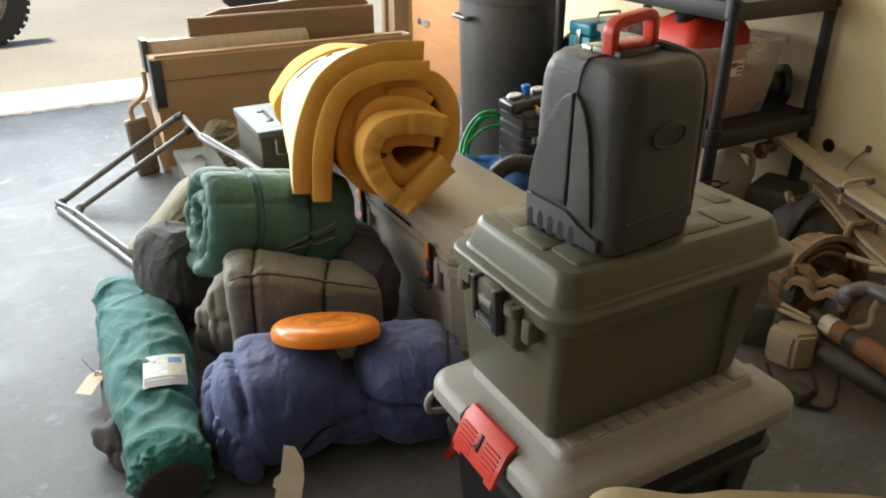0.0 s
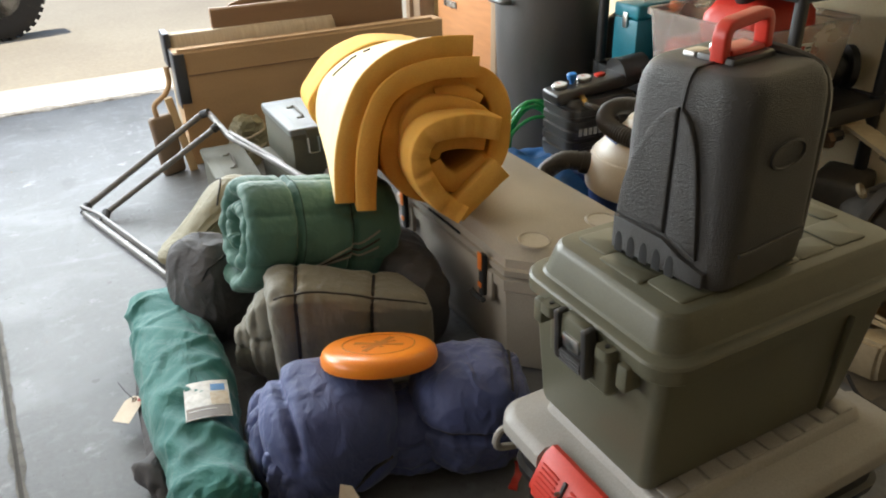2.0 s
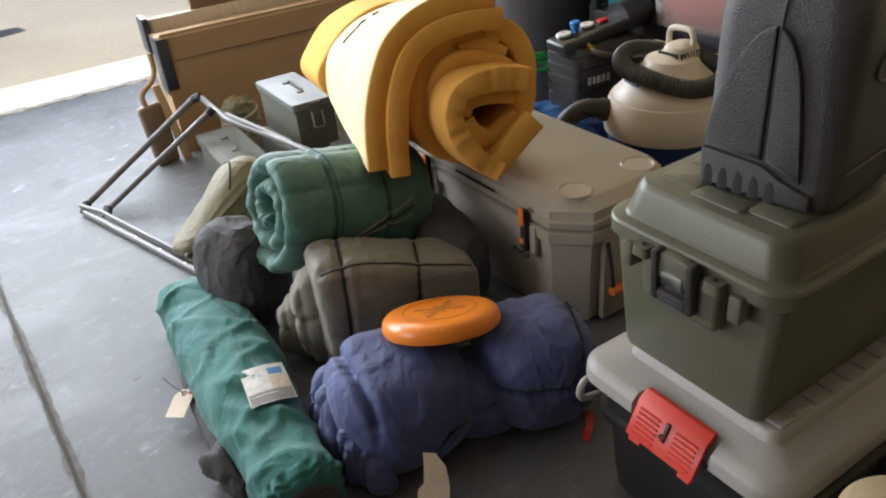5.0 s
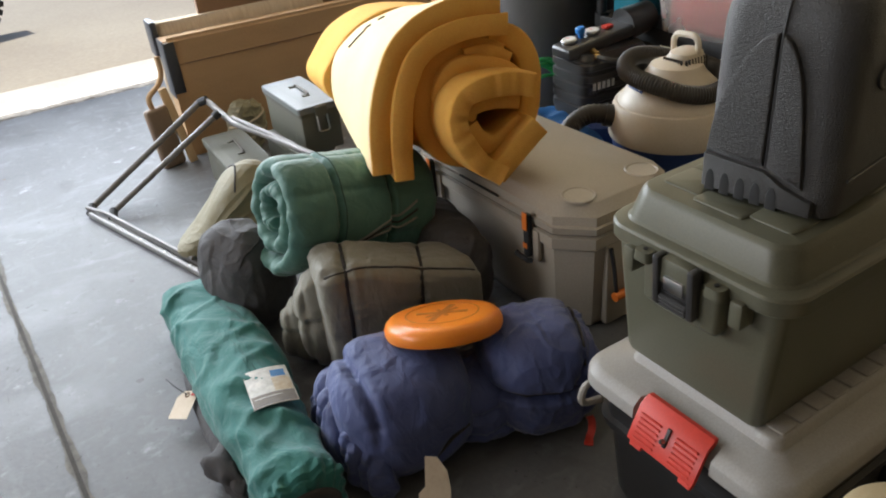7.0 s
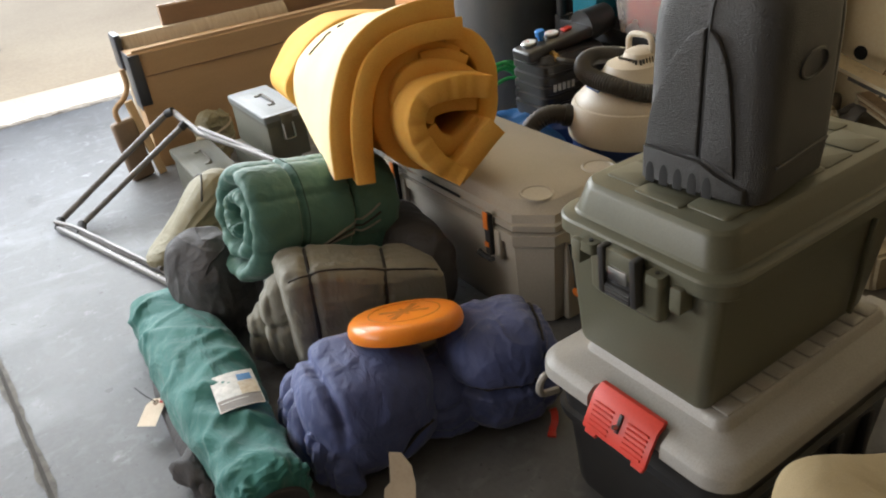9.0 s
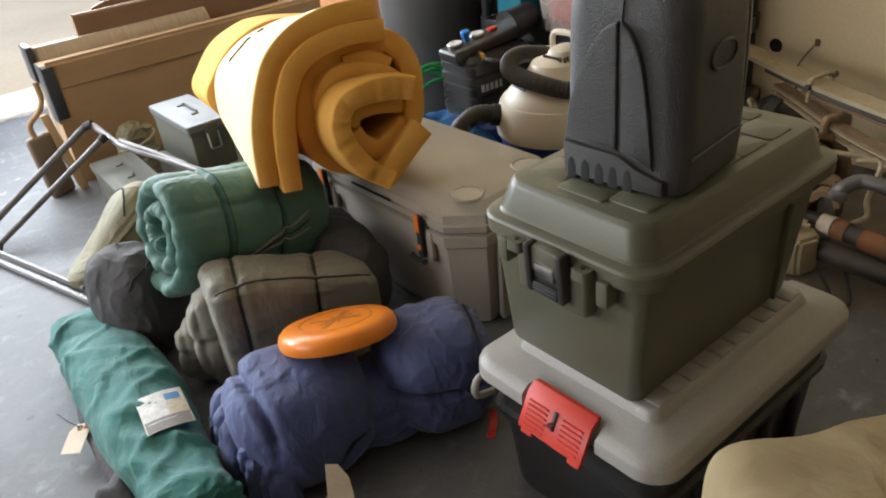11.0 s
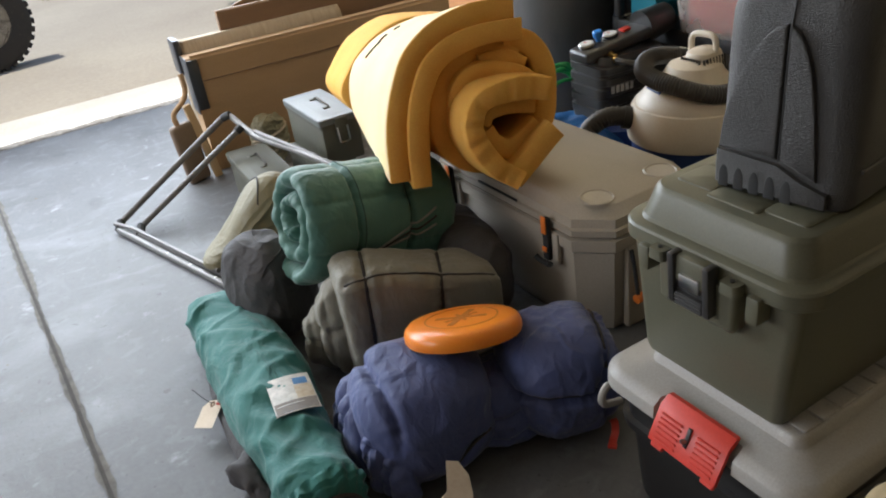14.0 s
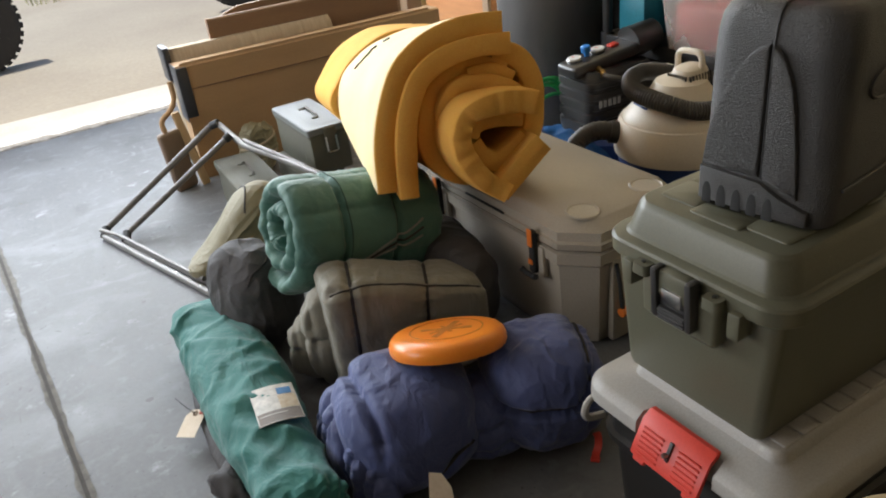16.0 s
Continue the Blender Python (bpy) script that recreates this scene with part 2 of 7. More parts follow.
M_ZIP = mat("dark_zip_tape", (0.035, 0.03, 0.028), 0.7, scale=40, fine=300)
M_CORD = mat("pale_piping", (0.28, 0.27, 0.24), 0.7, scale=40, fine=300)
M_GREENBAG = wrinkled(mat("teal_canvas", (0.026, 0.160, 0.138), 0.8, col2=(0.021, 0.13, 0.115), scale=7, fine=700, bump=0.35, dist=0.0005, sheen=0.2), 9, 0.55, 0.012, (1.5, 0.8, 1))
M_DARKBAG = wrinkled(mat("dark_grey_nylon", (0.060, 0.056, 0.058), 0.75, col2=(0.042, 0.038, 0.036), scale=6, fine=500, bump=0.15, dist=0.0005), 8, 0.7, 0.012)
M_TANBAG = wrinkled(mat("khaki_fabric", (0.22, 0.195, 0.12), 0.65, col2=(0.19, 0.165, 0.095), scale=6, fine=500, bump=0.15, dist=0.0005), 9, 0.7, 0.010)
M_CANVAS = wrinkled(mat("tan_canvas", (0.37, 0.285, 0.155), 0.85, col2=(0.29, 0.22, 0.115), scale=6, fine=600, bump=0.3, dist=0.0006), 6, 0.5, 0.012)
M_PAPER = mat("paper_tag", (0.74, 0.64, 0.51), 0.85, col2=(0.62, 0.52, 0.40), scale=14, fine=120)
M_PATCH = mat("printed_patch", (0.50, 0.47, 0.40), 0.45, col2=(0.34, 0.32, 0.27), scale=38, spread=0.3, fine=120, bump=0.4, dist=0.003)
M_PATCHTAN = mat("patch_tan_print", (0.36, 0.27, 0.16), 0.55, col2=(0.50, 0.42, 0.30), scale=60)
M_PATCHDK = mat("patch_dark_print", (0.16, 0.13, 0.10), 0.55, scale=60)
M_BLUEINK = mat("blue_print", (0.03, 0.16, 0.36), 0.55, scale=40)
M_CARD = mat("cardboard", (0.36, 0.225, 0.115), 0.85, col2=(0.30, 0.185, 0.09), scale=3, fine=90, bump=0.12, stretch=(1, 1, 5), wear=(0.42, 0.29, 0.17), wear_at=0.68)
M_CARDDK = mat("dark_brown_hardboard", (0.20, 0.115, 0.06), 0.75, col2=(0.15, 0.085, 0.045), scale=3, fine=90, stretch=(0.6, 1, 6))
M_TAPE = mat("black_tape", (0.03, 0.032, 0.04), 0.4, scale=12, fine=100)
M_RUG = mat("striped_carpet", (0.44, 0.36, 0.26), 0.95, col2=(0.32, 0.25, 0.175), scale=26, spread=0.5, fine=140, bump=0.6, dist=0.004, stretch=(2.2, 0.2, 0.2))
M_WOOD = mat("pale_wood", (0.50, 0.34, 0.18), 0.6, col2=(0.40, 0.26, 0.12), scale=6, fine=70, stretch=(8, 8, 0.7))
M_PAD = mat("brown_vinyl", (0.20, 0.135, 0.085), 0.5, scale=8, fine=140)
M_CAN = mat("olive_drab_paint", (0.086, 0.084, 0.058), 0.68, col2=(0.070, 0.067, 0.047), scale=8, fine=140, bump=0.08, wear=(0.26, 0.24, 0.19), wear_at=0.64)
M_CANTOP = mat("grey_worn_paint", (0.135, 0.143, 0.142), 0.5, col2=(0.105, 0.108, 0.104), scale=10, fine=140, bump=0.08, wear=(0.20, 0.18, 0.14), wear_at=0.66)
M_RUST = mat("rusty_steel", (0.24, 0.13, 0.065), 0.8, 0.2, col2=(0.11, 0.075, 0.05), scale=14, fine=110, bump=0.5, dist=0.003, wear=(0.40, 0.21, 0.09), wear_at=0.60)
M_GRIME = mat("greasy_steel", (0.10, 0.085, 0.065), 0.6, 0.4, col2=(0.055, 0.048, 0.04), scale=14, fine=110, bump=0.4, dist=0.003, wear=(0.26, 0.18, 0.10), wear_at=0.64)
M_LEAF = mat("dusty_spring_steel", (0.44, 0.36, 0.23), 0.75, 0.1, col2=(0.30, 0.235, 0.14), scale=12, fine=120, bump=0.3, wear=(0.17, 0.12, 0.07), wear_at=0.62, stretch=(1, 0.5, 1))
M_CLAMP = mat("tan_rusty_forging", (0.31, 0.205, 0.105), 0.8, 0.1, col2=(0.15, 0.10, 0.055), scale=16, fine=120, bump=0.4, dist=0.002, wear=(0.10, 0.075, 0.05), wear_at=0.60)
M_ORUST = mat("orange_rust_paint", (0.30, 0.12, 0.045), 0.75, 0.0, col2=(0.15, 0.075, 0.035), scale=18, fine=120, bump=0.2, wear=(0.14, 0.09, 0.06), wear_at=0.60)
M_BIN = mat("black_bin_plastic", (0.082, 0.078, 0.074), 0.45, col2=(0.060, 0.057, 0.055), scale=3, fine=120, bump=0.12, wear=(0.06, 0.058, 0.055), wear_at=0.60, stretch=(3, 3, 0.5))
M_TEAL = mat("teal_metal_paint", (0.02, 0.20, 0.27), 0.4, scale=6, fine=140, bump=0.05, wear=(0.03, 0.13, 0.17), wear_at=0.66)
M_TOTE = mat("cloudy_clear_plastic", (0.95, 0.90, 0.84), 0.26, col2=(0.92, 0.86, 0.79), scale=3, fine=200, bump=0.05, trans=0.86, spec=0.4)
M_JUG = mat("white_jug_plastic", (0.68, 0.63, 0.52), 0.42, scale=4, fine=200, bump=0.05, sss=0.1)
M_VACBEIGE = mat("beige_plastic", (0.66, 0.58, 0.46), 0.42, col2=(0.60, 0.52, 0.41), scale=4, fine=240, bump=0.08, wear=(0.40, 0.34, 0.26), wear_at=0.70)
M_BLUEPL = mat("blue_plastic", (0.022, 0.055, 0.20), 0.40, scale=5, fine=200, bump=0.06, wear=(0.09, 0.12, 0.24), wear_at=0.70)
M_HOSE = mat("dark_ribbed_hose", (0.055, 0.048, 0.04), 0.5, scale=8, fine=160)
M_GREENHOSE = mat("green_hose", (0.03, 0.36, 0.10), 0.4, scale=10, fine=160)
M_BLUEBAG = wrinkled(mat("blue_tarp", (0.02, 0.11, 0.30), 0.45, scale=8, fine=200), 9, 0.6, 0.008)
M_BRASS = mat("brass", (0.72, 0.48, 0.16), 0.3, 1.0, scale=20, fine=120)
M_DIAL = mat("dial_white", (0.72, 0.72, 0.70), 0.4, scale=20)
M_CYAN = mat("blue_knob_plastic", (0.03, 0.22, 0.66), 0.4, scale=20)
M_PALE = mat("pale_print", (0.45, 0.45, 0.44), 0.6, scale=30)
M_YELLOWLAB = mat("yellow_label", (0.70, 0.48, 0.10), 0.6, scale=30)
M_TYRE = mat("tyre_rubber", (0.028, 0.026, 0.025), 0.85, scale=10, fine=120, bump=0.3, wear=(0.07, 0.06, 0.05), wear_at=0.6)
M_DIRT = mat("dead_leaf", (0.16, 0.10, 0.05), 0.9, scale=30, vary=0.3)
M_RED2 = mat("red_strap", (0.45, 0.04, 0.03), 0.6, scale=20)


# ---- building blocks ----
def mesh_of(name, bm, material, smooth=35):
    me = bpy.data.meshes.new(name)
    bmesh.ops.recalc_face_normals(bm, faces=bm.faces)
    bm.to_mesh(me)
    bm.free()
    me.materials.append(material)
    me.polygons.foreach_set("use_smooth", [True] * len(me.polygons))
    if smooth < 180:
        me.set_sharp_from_angle(angle=radians(smooth))
    return me


def part(name, bm, material, parent, label="", smooth=35):
    ob = new(name, mesh_of(name, bm, material, smooth))
    ob.parent = parent
    if label:
        ob["label"] = label
    return ob


def thing(name, label, category, at=(0, 0, 0), turn=(0, 0, 0), group="", kind=""):
    ob = new(name)
    ob.empty_display_size = 0.05
    ob.matrix_world = pose(*at, *turn)
    return tagged(ob, label, category, group, kind)


def single(name, bm, material, label, category, at=(0, 0, 0), turn=(0, 0, 0), group="", kind="", smooth=35):
    ob = new(name, mesh_of(name, bm, material, smooth))
    ob.matrix_world = pose(*at, *turn)
    return tagged(ob, label, category, group, kind)


def box(bm, x0, x1, y0, y1, z0, z1, bevel=0.0, seg=2):
    b = bmesh.new()
    bmesh.ops.create_cube(b, size=1)
    bmesh.ops.transform(b, matrix=Matrix.Translation(((x0 + x1) / 2, (y0 + y1) / 2, (z0 + z1) / 2)) @ Matrix.Diagonal((abs(x1 - x0), abs(y1 - y0), abs(z1 - z0), 1)), verts=b.verts)
    if bevel:
        bmesh.ops.bevel(b, geom=b.edges[:], offset=bevel, segments=seg, affect="EDGES", profile=0.5)
    return join(bm, b)


def join(bm, b, m=None):
    """Adds the faces of b to bm."""
    if m is not None:
        bmesh.ops.transform(b, matrix=m, verts=b.verts)
    vs = [bm.verts.new(v.co) for v in b.verts]
    b.verts.index_update()
    for f in b.faces:
        bm.faces.new([vs[v.index] for v in f.verts])
    b.free()
    return bm


def slab_box(*a, **k):
    return box(bmesh.new(), *a, **k)


def ring_pts(hx, hy, r, n=6, cx=0.0, cy=0.0):
    """A rounded rectangle, anticlockwise."""
    r = min(r, hx * 0.999, hy * 0.999)
    out = []
    for qx, qy, a0 in ((1, 1, 0), (-1, 1, 90), (-1, -1, 180), (1, -1, 270)):
        for i in range(n + 1):
            a = radians(a0 + 90 * i / n)
            out.append((cx + qx * (hx - r) + r * math.cos(a), cy + qy * (hy - r) + r * math.sin(a)))
    return out


def loft(rings, cap0=True, cap1=True, bm=None):
    """A skin over closed rings of points, all of one length."""
    bm = bm or bmesh.new()
    rows = [[bm.verts.new(p) for p in r] for r in rings]
    n = len(rows[0])
    for a, b in zip(rows, rows[1:]):
        for i in range(n):
            bm.faces.new((a[i], a[(i + 1) % n], b[(i + 1) % n], b[i]))
    if cap0:
        bm.faces.new(rows[0][::-1])
    if cap1:
        bm.faces.new(rows[-1])
    return bm


def rounded(levels, n=6, cap0=True, cap1=True, bm=None):
    """A skin over rounded rectangles: (z, half x, half y, corner, centre x, centre y)."""
    rings = []
    for z, hx, hy, r, *c in levels:
        cx, cy = c if c else (0, 0)
        rings.append([(x, y, z) for x, y in ring_pts(hx, hy, r, n, cx, cy)])
    return loft(rings, cap0, cap1, bm)


def lathe(profile, n=32, bm=None):
    """A body of revolution about z from (radius, z) pairs."""
    rings = [[(r * math.cos(2 * math.pi * i / n), r * math.sin(2 * math.pi * i / n), z) for i in range(n)] for r, z in profile]
    return loft(rings, True, True, bm)


def smooth_path(pts, per=8, closed=False):
    """Points along a smooth curve through pts."""
    p = [Vector(q) for q in pts]
    out = []
    for i in range(len(p) - 1):
        a, b, c, d = p[max(i - 1, 0)], p[i], p[i + 1], p[min(i + 2, len(p) - 1)]
        for j in range(per):
            t = j / per
            out.append(0.5 * ((2 * b) + (c - a) * t + (2 * a - 5 * b + 4 * c - d) * t * t + (3 * b - a - 3 * c + d) * t ** 3))
    out.append(p[-1])
    return out


def tube(pts, r, n=10, bm=None, ribs=0.0, rib_step=2):
    """A round tube along points; ribs swell every rib_step-th ring."""
    pts = [Vector(p) for p in pts]
    rings, up = [], Vector((0.123, 0.2, 0.97)).normalized()
    for i, p in enumerate(pts):
        d = (pts[min(i + 1, len(pts) - 1)] - pts[max(i - 1, 0)]).normalized()
        s = d.cross(up)
        if s.length < 1e-3:
            s = d.cross(Vector((1, 0, 0)))
        s.normalize()
        up = s.cross(d).normalized()
        rr = (r[i] if isinstance(r, list) else r) + (ribs if i % rib_step == 0 else 0)
        rings.append([p + rr * (math.cos(2 * math.pi * k / n) * s + math.sin(2 * math.pi * k / n) * up) for k in range(n)])
    return loft(rings, True, True, bm)


def bent(pts, r, bend=0.03, n=10, bm=None):
    """A tube with rounded corners at its inner points."""
    p = [Vector(q) for q in pts]
    out = [p[0]]
    for a, b, c in zip(p, p[1:], p[2:]):
        s, e = b + (a - b).normalized() * bend, b + (c - b).normalized() * bend
        out += [(1 - t) ** 2 * s + 2 * t * (1 - t) * b + t * t * e for t in (0, 0.2, 0.4, 0.6, 0.8, 1)]
    out.append(p[-1])
    return tube(out, r, n, bm)


def puff(p, f, seed=0):
    return noise.noise(Vector(p) * f + Vector((seed * 7.3, seed * 3.1, seed)))


def roll(length, radius, thick, turns, squash=1.0, seams=(), cells=0.13, seed=1, nth=200, ns=72, core=0.3, lump=0.012, gather=0.010, wander=0.0, ripple=0.0, plump=0.55):
    """A quilted bag rolled up along x, from x = 0; seams: places along it where stitching or a cord draws it in."""
    bm = bmesh.new()
    total = turns * 2 * math.pi
    outer, inner = [], []
    for j in range(ns + 1):
        s = j / ns
        x = s * length
        end = min(s, 1 - s) * length
        fat = math.sqrt(max(0.0, 1 - max(0, 1 - end / (thick * plump)) ** 2)) * 0.92 + 0.08
        ro, ri = [], []
        for i in range(nth + 1):
            th = total * i / nth
            f = i / nth
            r = radius * (core + (1 - core) * f)
            wa = wander * puff((math.cos(th) * 1.2, math.sin(th) * 1.2, f), 1.0, seed + 23)
            dip = sum(math.exp(-((s - q + wa) * length / 0.007) ** 2) for q in seams)
            arc = th * r
            quilt = 0.2 + 0.8 * abs(math.sin(math.pi * arc / cells)) ** 0.5
            tip = math.sqrt(max(0.02, min(1, (1 - f) * total * r / (thick * 0.5), f * total * r / (thick * 0.5) + 0.1)))
            t = thick * (0.55 + 0.45 * quilt) * (1 - 0.62 * min(1, dip)) * fat * tip
            a = th - total - math.pi * 0.5 + 0.6
            ca, sa = math.cos(a), math.sin(a)
            near = sum(math.exp(-abs(s - q + wa) * length / 0.035) for q in (*seams, -0.01, 1.01))
            w = near * gather * (0.5 - abs(puff((x * 0.25, ca * 1.5, sa * 1.5), 3.2, seed + 11)) * 2.2)
            w += near * gather * 0.4 * (0.5 - abs(puff((x * 0.5, ca * 2, sa * 2), 5.5, seed + 17)) * 2.2)
            tight = sum(math.exp(-abs(s - q + wa) * length / 0.016) for q in (*seams, -0.005, 1.005))
            cross = math.exp(-abs(math.sin(math.pi * arc / cells)) * cells / 0.05)
            w += ripple * tight * puff((arc * 1.0, x * 0.22, f * 0.4), 52, seed + 41) + 0.6 * ripple * cross * puff((arc * 0.25, x, f), 55, seed + 43)
            w += lump * puff((x, ca * r, sa * r), 7, seed) + 0.22 * lump * puff((x, ca * r, sa * r), 26, seed + 3)
            for rr, lst in ((r + t / 2 + w, ro), (r - t / 2 + w * 0.5, ri)):
                y, z = ca * rr, sa * rr * squash
                lst.append((x - 0.012 * puff((ca, sa, f), 3, seed) * (1 - 2 * s), y, z))
        outer.append(ro)
        inner.append(ri)
    loops = [o + i[::-1] for o, i in zip(outer, inner)]
    rows = [[bm.verts.new(p) for p in l] for l in loops]
    n = len(rows[0])
    for a, b in zip(rows, rows[1:]):
        for i in range(n):
            bm.faces.new((a[i], a[(i + 1) % n], b[(i + 1) % n], b[i]))
    half = n // 2
    for row in (rows[0], rows[-1]):
        for i in range(half - 1):
            bm.faces.new((row[i], row[i + 1], row[n - 2 - i], row[n - 1 - i]))
    return bm


def sack(hx, hy, hz, seed=1, power=2.6, crease=0.03, freq=7.0, n=56, m=32, flat=0.55):
    """A soft bag: a squarish ball with folds, flattened below. Its base is at z = 0."""
    rings = []
    for j in range(1, m):
        ph = math.pi * (j / m) - math.pi / 2
        ring = []
        for i in range(n):
            a = 2 * math.pi * i / n
            q = lambda v: math.copysign(abs(v) ** (2 / power), v)
            x, y, z = hx * q(math.cos(ph)) * q(math.cos(a)), hy * q(math.cos(ph)) * q(math.sin(a)), hz * q(math.sin(ph))
            w = 1 - abs(puff((x, y, z), freq, seed)) * 2
            d = 1 + crease / max(hx, hy) * (1.2 * puff((x, y, z), freq * 0.6, seed + 5) + 0.9 * w * 0.6) 
            ring.append((x * d, y * d, max(z * d, -hz * flat) + hz * flat))
        rings.append(ring)
    return loft(rings)


def curve_frames(path):
    """Points along a smooth curve in the x-z plane, each with its normal."""
    pts = smooth_path([(x, 0, z) for x, z in path], 8)
    out = []
    for i, p in enumerate(pts):
        d = (pts[min(i + 1, len(pts) - 1)] - pts[max(i - 1, 0)]).normalized()
        out.append((p, Vector((-d.z, 0, d.x))))
    return out


def sheet(path, thick, y0, y1, seed=0, ny=10, wob=0.004, rag=0.0, teeth=9, back=None):
    """A thick soft sheet: a curve in the x-z plane, drawn along y; back: the curve that it has changed into at y1."""
    fore, aft = curve_frames(path), curve_frames(back or path)
    n = len(fore)
    e = 0.004
    ys = [y0, y0 + e] + [y0 + (y1 - y0) * k / ny for k in range(1, ny)] + [y1 - e, y1]
    rings = []
    for k, y in enumerate(ys):
        edge = k in (0, len(ys) - 1)
        t = thick / 2 - (e if edge else 0)
        ring = []
        f = (y - y0) / (y1 - y0)
        left = [(a[0].lerp(b[0], f), a[1].lerp(b[1], f).normalized()) for a, b in zip(fore, aft)]
        for side in (1, -1):
            seq = left if side == 1 else left[::-1]
            for i, (p, q) in enumerate(seq):
                w = wob * puff((p.x, y, p.z), 7, seed + side)
                yy = y + (rag * puff((p.x * 3, 0, p.z * 3), teeth, seed) if k < 2 else 0)
                c = p + q * side * (t + w)
                ring.append((c.x, yy, c.z))
        rings.append(ring)
    bm = loft(rings, False, False)
    bm.verts.ensure_lookup_table()
    tot, cnt = 2 * n, len(bm.verts)
    for base in (0, cnt - tot):
        for k in range(n - 1):
            bm.faces.new([bm.verts[base + a] for a in (k, k + 1, tot - 2 - k, tot - 1 - k)])
    return bm


def pillow(hx, hy, hz, power=3.0, k=44, seams=(), pucker=0.004, lump=0.010, crease=0.010, freq=6.0, lean=(1, 1, 1), shape=None, seed=1):
    """Stuffed cloth: a rounded block with its base at z = 0. seams: functions of a point that give its distance from a
    stitched line, that line's depth and the axis across it; the cloth is drawn in there and puckers on both sides. shape: bends the whole."""
    index, verts, faces = {}, [], []
    for ax in range(3):
        for sg in (-1, 1):
            ids = []
            for a in range(k + 1):
                for b in range(k + 1):
                    v = [0, 0, 0]
                    v[ax], v[(ax + 1) % 3], v[(ax + 2) % 3] = sg * k, 2 * a - k, 2 * b - k
                    key = tuple(v)
                    if key not in index:
                        index[key] = len(verts)
                        q = [math.tan(c / k * 0.785398) for c in v]
                        m = sum(abs(c) ** power for c in q) ** (1 / power)
                        verts.append(Vector((q[0] / m * hx, q[1] / m * hy, q[2] / m * hz)))
                    ids.append(index[key])
            for a in range(k):
                for b in range(k):
                    i = a * (k + 1) + b
                    f = (ids[i], ids[i + 1], ids[i + k + 2], ids[i + k + 1])
                    faces.append(f if sg < 0 else f[::-1])
    bm = bmesh.new()
    made = []
    for p in verts:
        nor = Vector([math.copysign(abs(c / h) ** (power - 1) / h, c) for c, h in zip(p, (hx, hy, hz))]).normalized()
        d = lump * puff(p, freq, seed) + 0.35 * lump * puff(p, freq * 2.7, seed + 3)
        q = Vector((p.x * lean[0], p.y * lean[1], p.z * lean[2]))
        patch = min(1, max(0, 0.5 + 2.2 * puff(p, freq * 0.8, seed + 9)))
        d += crease * patch * (0.35 - min(0.55, abs(puff(q, freq * 1.6, seed + 5)) * 2.6))
        d += 0.4 * crease * (0.3 - min(0.5, abs(puff(q, freq * 3.4, seed + 6)) * 2.4))
        for seam in seams:
            r, deep, across = seam(p)
            d -= deep * math.exp(-(r / 0.011) ** 2)
            w = [c * (0.16 if i == across else 1) for i, c in enumerate(p)]
            d += pucker * math.exp(-abs(r) / 0.028) * (0.8 * puff(w, 48, seed + 7) + 0.5 * puff(w, 25, seed + 8))
        c = p + nor * d
        c.z += hz
        if shape:
            c = Vector(shape(c))
        made.append(bm.verts.new((c.x, c.y, max(c.z, 0.0))))
    for f in faces:
        bm.faces.new([made[i] for i in f])
    return bm


def step(a, b, s):
    f = min(1, max(0, (s - a) / (b - a)))
    return f * f * (3 - 2 * f)


def tree_of(ob):
    """A search tree over an object's mesh, to lay cords and straps on it."""
    b = bmesh.new()
    b.from_mesh(ob.data)
    t = BVHTree.FromBMesh(b)
    b.free()
    return t


def snapped(tree, pts, lift, far=0.6):
    """Points pulled in from outside, from a distance along their own direction from an axis on x, onto the surface."""
    out = []
    for p in pts:
        p = Vector(p)
        d = Vector((0, p.y, p.z)).normalized()
        start = Vector((p.x, 0, 0)) + d * far
        hit, nor, _, _ = tree.ray_cast(start, -d)
        if hit is not None:
            out.append((hit + d * lift, d))
    return out


def cord_on(tree, pts, r, n=6):
    return tube([p for p, d in snapped(tree, pts, r * 0.5)], r, n)


def round_x(x, turns=1.0, n=48, start=0.0, drift=0.0):
    """Directions round the x axis at a place along it."""
    return [(x + drift * i / n, math.cos(start + turns * 2 * math.pi * i / n), math.sin(start + turns * 2 * math.pi * i / n)) for i in range(n + 1)]


# ---- the garage ----
WALL_X, DOOR_Y = 2.72, 5.20
ground = single("ground", slab_box(-40, 40, DOOR_Y + 0.09, 60, -0.30, -0.02), M_DRIVE, "pale dusty concrete driveway outside the garage, shade in its tan colour", "ground", kind="structure")


JOINT = (-0.001, -0.357)  # x of the sawn joint at the back wall and at the door


def floor_mesh():
    """The slab in two pours, with a sawn joint between them."""
    bm = bmesh.new()
    for x0, x1 in ((-3.4, None), (None, 3.0)):
        e = -0.005 if x1 is None else 0.005
        a, b = ((x0, JOINT[0] + e, JOINT[1] + e) if x1 is None else (x1, JOINT[0] + e, JOINT[1] + e)), 0
        ring = [(a[0], -2.5), (a[1], -2.5), (a[2], DOOR_Y), (a[0], DOOR_Y)]
        loft([[(x, y, z) for x, y in ring] for z in (-0.25, 0.0)], bm=bm)
    bmesh.ops.bevel(bm, geom=bm.edges[:], offset=0.004, segments=2, affect="EDGES")
    return bm


